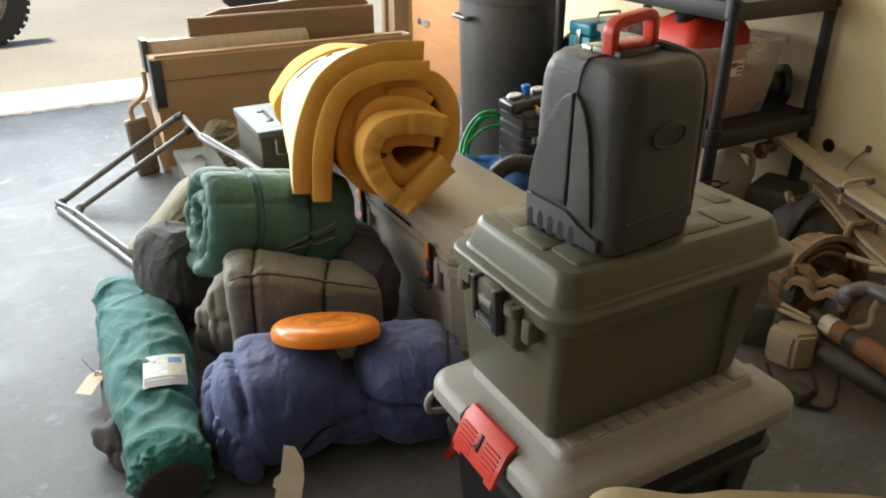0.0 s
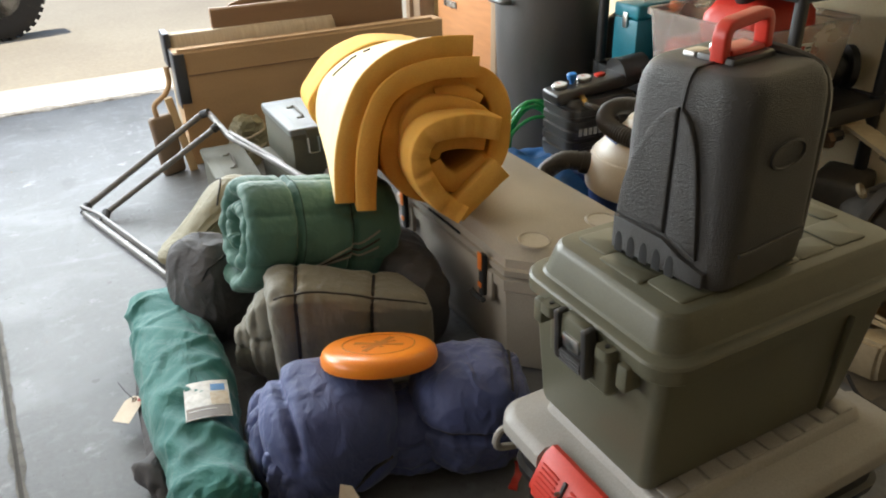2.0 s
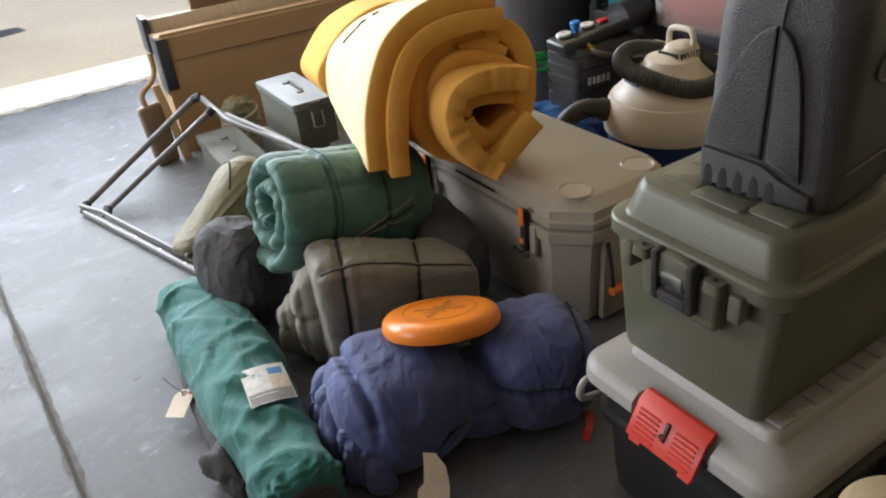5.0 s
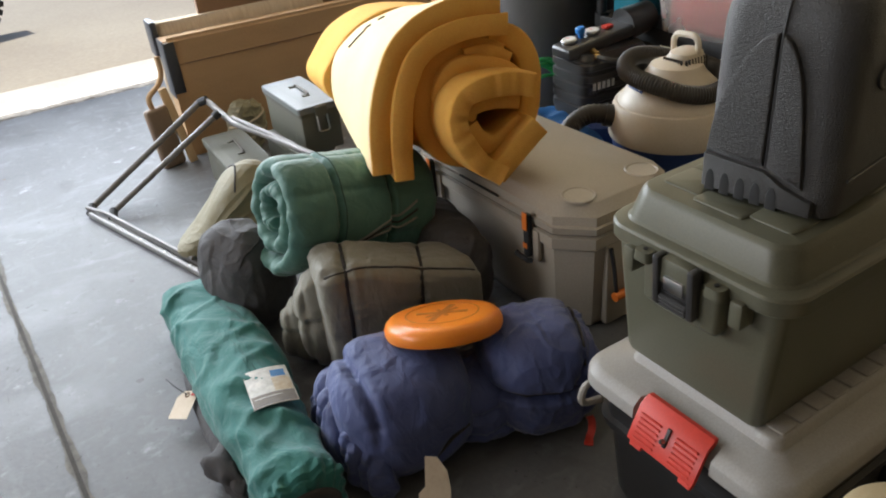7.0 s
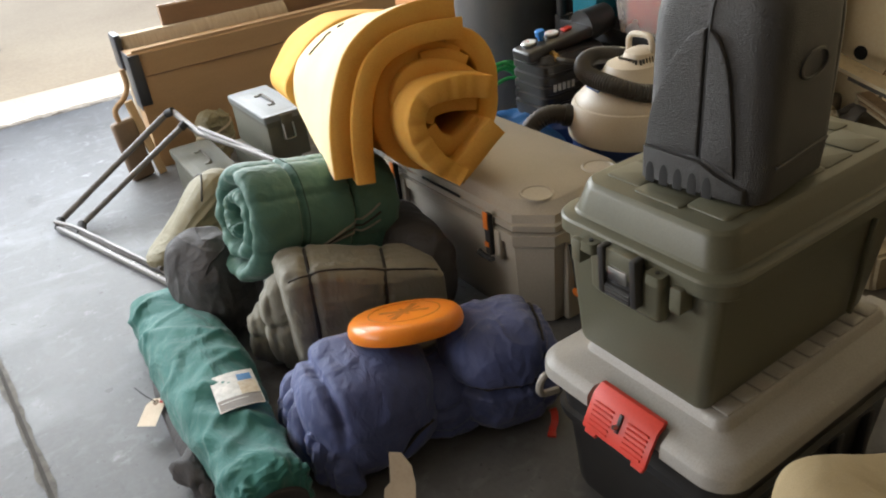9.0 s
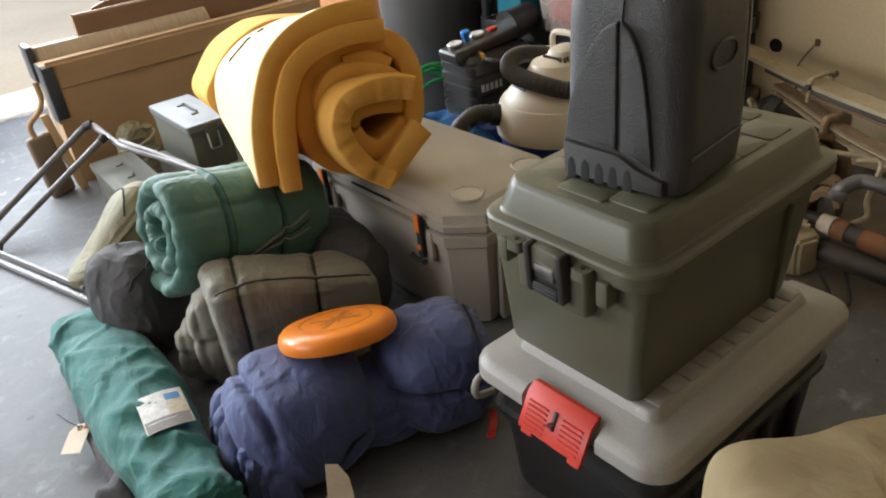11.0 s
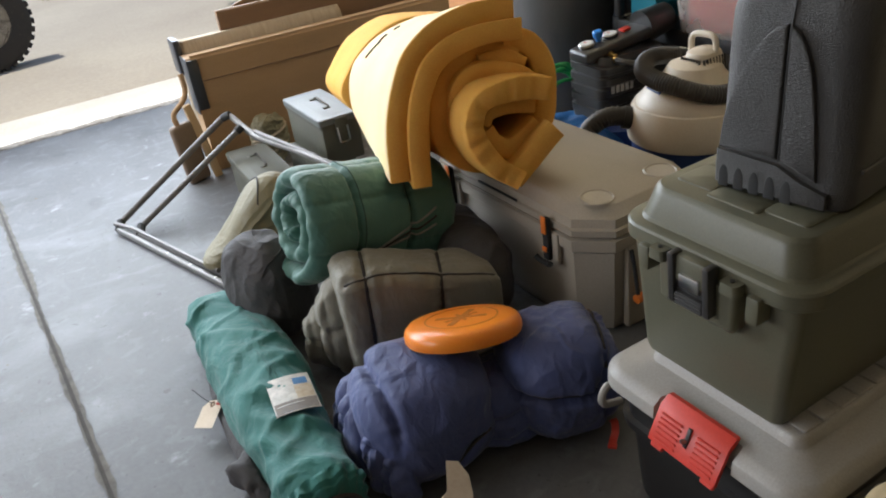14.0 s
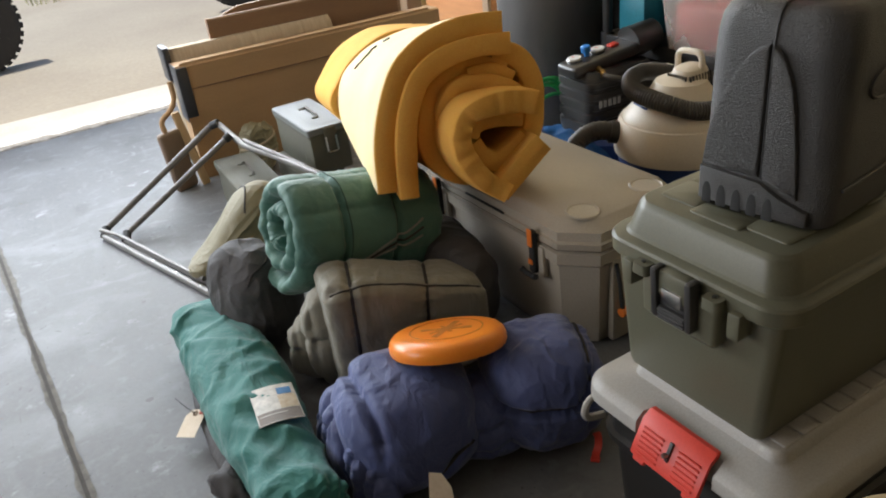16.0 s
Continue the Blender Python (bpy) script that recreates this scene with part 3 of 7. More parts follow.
floor = single("floor", floor_mesh(), M_FLOOR, "worn blue-grey concrete garage floor with scuffs", "floor", kind="structure")
part("joint_filler", loft([[(JOINT[0] - 0.012, -2.49, z), (JOINT[0] + 0.012, -2.49, z), (JOINT[1] + 0.012, DOOR_Y - 0.01, z), (JOINT[1] - 0.012, DOOR_Y - 0.01, z)] for z in (-0.2, -0.0022)]), M_JOINT, floor)


def joint_dirt(n=420):
    """Dust swept along the joint: a thin film with a ragged edge on each side."""
    bm = bmesh.new()
    rows = []
    for i in range(n + 1):
        f = i / n
        y = -2.4 + (DOOR_Y + 2.3) * f
        x = JOINT[0] + (JOINT[1] - JOINT[0]) * (y + 2.5) / (DOOR_Y + 2.5)
        a, b = (0.015 + 0.010 * puff((0, y, k), 3, 2) + 0.010 * puff((0, y, k), 16, 2) for k in (0, 7))
        rows.append([bm.verts.new((x + q, y, 0.0013)) for q in (-max(a, 0.006), -0.0052, 0.0052, max(b, 0.006))])
    for p, q in zip(rows, rows[1:]):
        for j in (0, 2):
            bm.faces.new((p[j], p[j + 1], q[j + 1], q[j]))
    return bm


part("joint_dirt", joint_dirt(), M_JDUST, floor, "grey-brown dirt along the joint")


def ragged_strip(x0, x1, y, w, h, n, seed):
    rings = []
    for i in range(n + 1):
        x = x0 + (x1 - x0) * i / n
        a, b, c = (puff((x, k, 0), 14, seed) for k in (0, 5, 9))
        rings.append([(x, y - w * (0.5 + 0.3 * a), -0.03), (x, y - w * (0.42 + 0.3 * a), h * (0.3 + 0.5 * b)), (x, y, h * (0.8 + 0.6 * c)),
                      (x, y + w * (0.42 + 0.3 * b), h * (0.1 + 0.5 * a)), (x, y + w * (0.5 + 0.3 * b), -0.03)])
    return loft(rings)


# thin strip added for the sunlit band; the brightness is its colour
single("apron", slab_box(-6, 6, DOOR_Y + 0.10, DOOR_Y + 0.66, -0.02, -0.012), M_SUNSTRIP, "concrete strip along the garage door, sunlight put into its colour", "pavement", kind="structure")
single("threshold", ragged_strip(-3.2, 2.7, DOOR_Y + 0.045, 0.10, 0.010, 260, 4), M_THRESH, "crumbled dark concrete edge along the garage door line", "threshold", kind="structure")


def wall_with_hole():
    """The side wall with a round pipe hole through its skin."""
    bm = bmesh.new()
    hy, hz, r, n = 1.76, 0.394, 0.027, 24
    ring = [bm.verts.new((WALL_X, hy + r * math.cos(2 * math.pi * i / n), hz + r * math.sin(2 * math.pi * i / n))) for i in range(n)]
    back = [bm.verts.new((WALL_X + 0.09, v.co.y, v.co.z)) for v in ring]
    sq = []
    for i in range(n):
        a = 2 * math.pi * i / n
        m = max(abs(math.cos(a)), abs(math.sin(a)))
        sq.append(bm.verts.new((WALL_X, hy + 0.06 * math.cos(a) / m, hz + 0.06 * math.sin(a) / m)))
    for i in range(n):
        j = (i + 1) % n
        bm.faces.new((ring[i], ring[j], sq[j], sq[i]))
        bm.faces.new((ring[i], back[i], back[j], ring[j]))
    y0, y1, z0, z1 = -2.5, DOOR_Y + 0.1, -0.02, 2.6
    ys, zs = (y0, hy - 0.06, hy + 0.06, y1), (z0, hz - 0.06, hz + 0.06, z1)
    for i in range(3):
        for j in range(3):
            if (i, j) != (1, 1):
                bm.faces.new([bm.verts.new((WALL_X, y, z)) for y, z in ((ys[i], zs[j]), (ys[i + 1], zs[j]), (ys[i + 1], zs[j + 1]), (ys[i], zs[j + 1]))])
    box(bm, WALL_X + 0.10, WALL_X + 0.22, y0, y1, z0, z1)
    return bm


east = single("wall_east", wall_with_hole(), M_WALL, "dingy cream painted garage side wall with a pipe hole", "wall", kind="structure")
# black plate just behind the skin gives the hole its shade by colour
part("hole_backing", slab_box(WALL_X + 0.004, WALL_X + 0.012, 1.72, 1.80, 0.355, 0.433), M_RUBBER, east, "black plate standing in for the shade inside the hole")
# unseen west wall; its opening is added to go with the fill light
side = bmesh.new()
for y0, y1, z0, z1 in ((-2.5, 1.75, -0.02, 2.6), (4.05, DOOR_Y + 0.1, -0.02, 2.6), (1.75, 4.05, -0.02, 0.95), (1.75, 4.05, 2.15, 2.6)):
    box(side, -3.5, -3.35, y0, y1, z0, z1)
single("wall_west", side, M_WEST, "unseen brown garage side wall with an added window opening", "wall", kind="structure")
single("wall_south", slab_box(-3.5, 2.95, -2.65, -2.5, -0.02, 2.6), M_BACK, "unseen garage back wall, dark brown to limit bounced light", "wall", kind="structure")
front = bmesh.new()
box(front, -3.35, -2.55, DOOR_Y, DOOR_Y + 0.12, -0.02, 2.6)
box(front, 2.62, WALL_X, DOOR_Y, DOOR_Y + 0.12, -0.02, 2.6)
box(front, -2.55, 2.62, DOOR_Y, DOOR_Y + 0.12, 2.15, 2.6)
single("wall_north", front, M_WALL, "cream painted wall round the open garage door", "wall", kind="structure")
single("ceiling", slab_box(-3.5, 2.95, -2.65, DOOR_Y + 0.12, 2.6, 2.75), M_CEIL, "plain pale garage ceiling", "ceiling", kind="structure")
jamb = single("door_jamb", slab_box(2.50, 2.615, DOOR_Y - 0.10, DOOR_Y + 0.12, 0.0, 2.15, 0.004), M_JAMB, "brown stained timber door jamb", "door jamb", kind="structure")
part("door_stop", slab_box(2.47, 2.50, DOOR_Y + 0.0, DOOR_Y + 0.05, 0.0, 2.15, 0.003), M_JAMB, jamb)

ply = thing("plywood_sheet", "orange stained plywood sheet with a steel hasp beside the door", "plywood", (2.60, 4.62, 0))
part("board", slab_box(-0.02, 0.02, -0.42, 0.36, 0.0, 1.15, 0.004), M_PLY, ply)
part("batten", slab_box(-0.045, -0.022, -0.42, -0.36, 0.0, 1.15, 0.003), M_JAMB, ply)
part("hasp", slab_box(-0.030, -0.022, 0.10, 0.26, 0.37, 0.41, 0.002), M_STEEL, ply, "worn steel hasp plate")
part("hasp_staple", bent([(-0.03, 0.12, 0.375), (-0.05, 0.12, 0.375), (-0.05, 0.12, 0.405), (-0.03, 0.12, 0.405)], 0.004, 0.008, 6), M_STEEL, ply)

# bent wire hook on the wall
hook = thing("wall_hook", "rusty bent wire hanging from a wall hook", "hook", (WALL_X, 1.60, 0.43))
part("hook_plate", slab_box(-0.012, -0.002, -0.008, 0.008, -0.012, 0.012, 0.002), M_RUST, hook)
part("wire", tube(smooth_path([(-0.012, 0, 0), (-0.02, 0.02, -0.03), (-0.02, 0.045, -0.07), (-0.015, 0.06, -0.10)], 5), 0.0025, 6), M_RUST, hook)


# ---- outside ----
def wheel(parent):
    bm = bmesh.new()
    prof = [(0.22, -0.10), (0.30, -0.125), (0.355, -0.12), (0.375, -0.105), (0.385, -0.05), (0.388, 0), (0.385, 0.05), (0.375, 0.105), (0.355, 0.12), (0.30, 0.125), (0.22, 0.10)]
    lathe(prof, 48, bm)
    bmesh.ops.rotate(bm, matrix=Matrix.Rotation(radians(90), 3, "X"), verts=bm.verts)
    t = part("tyre", bm, M_TYRE, parent, "black knobbly tyre")
    lug = mesh_of("tread_block", slab_box(0.372, 0.398, -0.022, 0.022, 0.012, 0.105, 0.004, 1), M_TYRE)
    for i in range(36):
        for s in (0, 180):
            o = new("tread_block", lug)
            o.parent = t
            o.matrix_local = pose(0, 0, 0, 90, 0, 0) @ pose(0, 0, 0, s, 0, 0) @ pose(0, 0, 0, 0, 0, i * 10 + (2.3 if s else 0))
    r = lathe([(0.05, -0.09), (0.10, -0.10), (0.20, -0.07), (0.225, -0.10), (0.235, -0.11), (0.235, 0.10), (0.05, 0.10)], 32)
    bmesh.ops.rotate(r, matrix=Matrix.Rotation(radians(90), 3, "X"), verts=r.verts)
    part("rim", r, M_STEEL, parent, "dull steel rim")


# wheels of a parked vehicle; its body is not built
for wx, wy, turn in ((-0.12, 7.60, 12), (2.36, 8.25, 14)):
    w = thing("spare_wheel", "knobbly black tyre on a steel rim, of a parked vehicle", "wheel", (wx, wy, 0.377), (0, 0, turn), "wheels outside")
    wheel(w)

gr = bmesh.new()
rng = random.Random(5)
for i in range(5000):
    x, y = rng.uniform(0.6, 9), rng.uniform(11.2, 15.5)
    h, a, l = rng.uniform(0.12, 0.5), rng.uniform(0, 6.28), rng.uniform(-0.15, 0.15)
    dx, dy = 0.006 * math.cos(a), 0.006 * math.sin(a)
    vs = [gr.verts.new(p) for p in ((x - dx, y - dy, -0.02), (x + dx, y + dy, -0.02), (x + l * 0.4 + dx * 0.6, y, h * 0.6), (x + l, y + l * 0.5, h), (x + l * 0.4 - dx * 0.6, y, h * 0.6))]
    gr.faces.new(vs)
single("grass", gr, M_GRASS, "dry yellow-green grass tufts beyond the driveway", "grass", kind="stuff")


def stain(cx, cy, rx, ry, seed, z=0.0012):
    """A thin irregular film of oil and dirt on the slab."""
    bm = bmesh.new()
    c = bm.verts.new((cx, cy, z))
    ring = []
    for i in range(48):
        a = 2 * math.pi * i / 48
        k = 1 + 0.5 * puff((math.cos(a), math.sin(a), 0), 1.6, seed) + 0.25 * puff((math.cos(a), math.sin(a), 0), 5, seed)
        ring.append(bm.verts.new((cx + rx * k * math.cos(a), cy + ry * k * math.sin(a), z)))
    for i in range(48):
        bm.faces.new((c, ring[i], ring[(i + 1) % 48]))
    return bm


for i, (cx, cy, rx, ry) in enumerate(((2.22, 1.25, 0.34, 0.45), (2.45, 1.75, 0.25, 0.30))):
    part("oil_stain", stain(cx, cy, rx, ry, i + 3, 0.0012 + 0.0006 * i), M_STAIN, floor, "dark oil and dirt on the concrete")


# ---- stacked boxes ----
PACK_Z = 0.385


def action_tote():
    t = thing("storage_tote", "black plastic storage tote with a grey lid and red latches", "storage tote", (1.053, 1.045, 0))
    part("body", rounded([(0.0, 0.262, 0.175, 0.05), (0.004, 0.272, 0.185, 0.05), (0.02, 0.277, 0.19, 0.05), (0.20, 0.290, 0.202, 0.05), (0.205, 0.303, 0.214, 0.05), (0.225, 0.306, 0.217, 0.05), (0.23, 0.296, 0.207, 0.05), (0.335, 0.303, 0.212, 0.05)]), M_BLACK_PL, t)
    for s in (-1, 1):
        for k in (-0.17, -0.06, 0.06, 0.17):
            part("rib", slab_box(k - 0.012, k + 0.012, s * 0.204 - 0.012, s * 0.204 + 0.012, 0.03, 0.20, 0.006), M_BLACK_PL, t)
    part("end_bulge", slab_box(0.280, 0.328, -0.10, 0.10, 0.16, 0.30, 0.03, 4), M_BLACK_PL, t)
    lid = bmesh.new()
    z = PACK_Z
    rounded([(0.318, 0.315, 0.221, 0.05), (0.310, 0.329, 0.233, 0.06), (0.312, 0.333, 0.237, 0.062), (0.337, 0.332, 0.236, 0.062), (0.341, 0.330, 0.234, 0.060), (0.352, 0.316, 0.221, 0.052), (0.354, 0.311, 0.216, 0.050),
             (0.363, 0.262, 0.172, 0.030), (0.3655, 0.257, 0.168, 0.026), (z - 0.004, 0.251, 0.162, 0.022), (z - 0.001, 0.248, 0.159, 0.020), (z, 0.244, 0.155, 0.018), (z, 0.20, 0.118, 0.03), (z - 0.006, 0.196, 0.114, 0.03), (z - 0.006, 0.05, 0.05, 0.02)], 8, bm=lid)
    for y in (-0.098, -0.094, 0.074, 0.078):
        bmesh.ops.bisect_plane(lid, geom=lid.verts[:] + lid.edges[:] + lid.faces[:], plane_co=(0, y, 0), plane_no=(0, 1, 0))
    for v in lid.verts:
        if -0.0945 < v.co.y < 0.0745 and abs(v.co.x) > 0.25:
            v.co.x = math.copysign(min(abs(v.co.x), 0.334 - (v.co.z - 0.28) * 0.45), v.co.x)
    lid = part("lid", lid, M_PACKER_LID, t, "scuffed grey plastic lid")
    for s in (-1, 1):
        for i in range(10):
            x = -0.2110 + i * 0.0469
            part("lid_rib", rounded([(z - 0.003, 0.0205, 0.022, 0.004, x, s * 0.134), (z + 0.0030, 0.0195, 0.021, 0.004, x, s * 0.134), (z + 0.0042, 0.0180, 0.0195, 0.004, x, s * 0.134)], 2), M_PACKER_LID, lid)
    for s in (-1,):
        lt = part("latch", latch_mesh(), M_RED, t, "red ribbed plastic latch")
        lt.matrix_local = pose(s * 0.342, -0.010, 0.300, 0, 0, 0 if s < 0 else 180) @ pose(0, 0, 0, 0, 24, 0)
        for side in (-1, 1):
            for i in range(6):
                z = -0.006 + i * 0.0098
                part("grip_rib", slab_box(-0.0135, -0.0085, side * 0.041 - 0.024, side * 0.041 + 0.024, z - 0.0022, z + 0.0022, 0.0012, 1), M_RED, lt)
        part("lock_slot", slab_box(-0.0135, -0.0085, -0.004, 0.004, 0.012, 0.050, 0.0015), M_BLACK_PL, lt)
        part("lock_stud", tube([(-0.005, 0.0, 0.026), (-0.020, 0.004, 0.022)], 0.0045, 10), M_STEEL, lt, "bright steel stud")
    part("bail_handle", tube(smooth_path([(-0.29, 0.208, 0.245), (-0.328, 0.214, 0.252), (-0.336, 0.214, 0.275), (-0.322, 0.212, 0.298), (-0.29, 0.208, 0.295)], 6), 0.008, 8), M_PACKER_LID, t, "pale grey plastic handle loop")
    return t


def latch_mesh():
    bm = bmesh.new()
    prof = [(-0.004, -0.018), (-0.010, -0.016), (-0.011, -0.004), (-0.008, 0.058), (0.004, 0.076), (0.014, 0.078), (0.012, 0.068), (0.0, 0.052), (-0.002, -0.02)]
    rings = []
    for y in (-0.076, -0.073, 0.073, 0.076):
        k = 0.97 if abs(y) > 0.074 else 1
        rings.append([(x * k, y, z * k) for x, z in prof])
    loft(rings, bm=bm)
    for y in (-0.06, 0.055):
        box(bm, -0.009, 0.0, y - 0.014, y + 0.014, -0.026, -0.015, 0.002, 1)
    return bm


action_tote()

OL_Z = 0.735


def olive_trunk():
    t = thing("olive_storage_trunk", "olive green plastic storage trunk with a black latch", "storage trunk", (1.060, 1.069, PACK_Z))
    t.scale = (1.035, 0.967, 1.094)
    h = 0.320
    part("body", rounded([(0.0, 0.222, 0.146, 0.020, -0.022, 0.002), (0.004, 0.232, 0.154, 0.020, -0.022, 0.002), (0.015, 0.236, 0.158, 0.022, -0.022, 0.002), (0.235, 0.258, 0.178, 0.022, -0.014, 0), (0.255, 0.260, 0.180, 0.022, -0.014, 0)]), M_OLIVE, t)
    for k in (0.14,):
        for s in (-1, 1):
            b = bmesh.new()
            join(b, slab_box(-0.004, 0.004, -0.006, 0.006, 0.02, 0.215, 0.003))
            o = part("side_groove", b, M_OLIVE, t)
            o.location = (k, s * 0.166, 0)
            o.rotation_euler = (radians(-s * 4.2), 0, 0)
    lid = bmesh.new()
    c = 0.003
    rounded([(0.238, 0.277, 0.181, 0.045, c, 0), (0.232, 0.289, 0.194, 0.052, c, 0), (0.235, 0.292, 0.197, 0.054, c, 0), (0.258, 0.293, 0.198, 0.055, c, 0), (0.262, 0.290, 0.195, 0.054, c, 0), (0.264, 0.284, 0.189, 0.050, c, 0), (0.265, 0.273, 0.178, 0.046, c, 0), (0.269, 0.269, 0.174, 0.044, c, 0),
             (h - 0.012, 0.258, 0.162, 0.042, c, 0), (h - 0.006, 0.255, 0.159, 0.040, c, 0), (h - 0.001, 0.249, 0.153, 0.036, c, 0), (h, 0.243, 0.147, 0.034, c, 0), (h, 0.05, 0.05, 0.02, c, 0)], 8, bm=lid)
    lid = part("lid", lid, M_OLIVE, t, "olive green moulded lid", smooth=24)
    # raised pads along the lid's edges, stepped like battlements
    for s in (-1, 1):
        for x0, x1, w in ((-0.215, -0.140, 0.042), (-0.145, -0.060, 0.028), (-0.030, 0.040, 0.036), (0.036, 0.120, 0.026), (0.125, 0.200, 0.040)):
            y = s * (0.132 - w)
            part("lid_pad", rounded([(h - 0.002, (x1 - x0) / 2, w, 0.010, (x0 + x1) / 2 + c, y), (h + 0.0018, (x1 - x0) / 2 - 0.001, w - 0.001, 0.009, (x0 + x1) / 2 + c, y), (h + 0.0034, (x1 - x0) / 2 - 0.005, w - 0.005, 0.006, (x0 + x1) / 2 + c, y)], 4), M_OLIVE, lid)
        part("lid_pad", rounded([(h - 0.002, 0.022, 0.052, 0.008, s * 0.208 + c, 0.0), (h + 0.0018, 0.021, 0.051, 0.008, s * 0.208 + c, 0.0), (h + 0.0034, 0.017, 0.047, 0.006, s * 0.208 + c, 0.0)], 4), M_OLIVE, lid)
        for x in (-0.10, 0.09):
            part("lid_slot", slab_box(x - 0.012, x + 0.012, s * 0.03 - 0.003, s * 0.03 + 0.003, h - 0.002, h + 0.0012, 0.001), M_BLACK_PL, lid)
    # latch end
    for s in (-1, 1):
        boss = rounded([(0.150, 0.010, 0.070, 0.008, s * 0.262 - 0.012, 0), (0.165, 0.018, 0.080, 0.008, s * 0.266 - 0.012, 0), (0.232, 0.020, 0.082, 0.008, s * 0.270 - 0.008, 0), (0.237, 0.016, 0.078, 0.008, s * 0.269 - 0.008, 0)], 3)
        part("latch_boss", boss, M_OLIVE, t)
        for q in (-0.115, 0.115):
            part("lug", slab_box(s * 0.284 - 0.016, s * 0.284 + 0.016, q - 0.012, q + 0.012, 0.196, 0.239, 0.004), M_OLIVE, t)
            part("pad_eye", rounded([(0.232, 0.016, 0.018, 0.008, s * 0.295, q * 0.66), (0.250, 0.014, 0.016, 0.008, s * 0.297, q * 0.66)], 4), M_OLIVE, lid)
            part("eye_hole", lathe([(0.004, 0.0), (0.004, 0.003)], 12), M_BLACK_PL, lid).location = (s * 0.298, q * 0.66, 0.249)
        lat = bmesh.new()
        for y in (-0.043, 0.043):
            box(lat, -0.012, 0.012, y * 0.86 - 0.007, y * 0.86 + 0.007, -0.042, 0.045, 0.004)
        box(lat, -0.010, 0.010, -0.031, 0.031, -0.042, -0.020, 0.004)
        box(lat, -0.004, 0.012, -0.031, 0.031, -0.02, 0.005, 0.002)
        for k in range(3):
            box(lat, -0.013, -0.008, -0.029, 0.029, -0.040 + k * 0.007, -0.037 + k * 0.007, 0.001, 1)
        lat = part("latch", lat, M_CASE_SM, t, "black plastic draw latch")
        lat.matrix_local = pose(s * 0.304, -0.002, 0.218, 0, -4, 0 if s < 0 else 180)
        part("buckle", slab_box(-0.010, 0.004, -0.022, 0.022, -0.010, 0.016, 0.004), M_STEEL, lat, "small bright steel buckle")
        part("lid_hook", slab_box(s * 0.299 - 0.012, s * 0.299 + 0.012, -0.032, 0.032, 0.215, 0.260, 0.006), M_OLIVE, lid)
    return t


olive_trunk()


def handle_loop():
    """The red loop handle."""
    bm = bmesh.new()
    z = 0.325
    pts = [(-0.046, -0.006, z + 0.002), (-0.050, -0.008, z + 0.052), (0.046, -0.008, z + 0.062), (0.052, -0.006, z + 0.010)]
    p = [Vector(q) for q in pts]
    out = [p[0]]
    for a, b, c in zip(p, p[1:], p[2:]):
        s, e = b + (a - b).normalized() * 0.018, b + (c - b).normalized() * 0.018
        out += [(1 - t) ** 2 * s + 2 * t * (1 - t) * b + t * t * e for t in (0, 0.25, 0.5, 0.75, 1)]
    out.append(p[-1])
    rings = []
    for i, q in enumerate(out):
        d = (out[min(i + 1, len(out) - 1)] - out[max(i - 1, 0)]).normalized()
        side = Vector((0, 1, 0))
        up = side.cross(d).normalized()
        rings.append([q + side * x + up * y for x, y in ring_pts(0.0125, 0.0085, 0.004, 3)])
    return loft(rings, bm=bm)


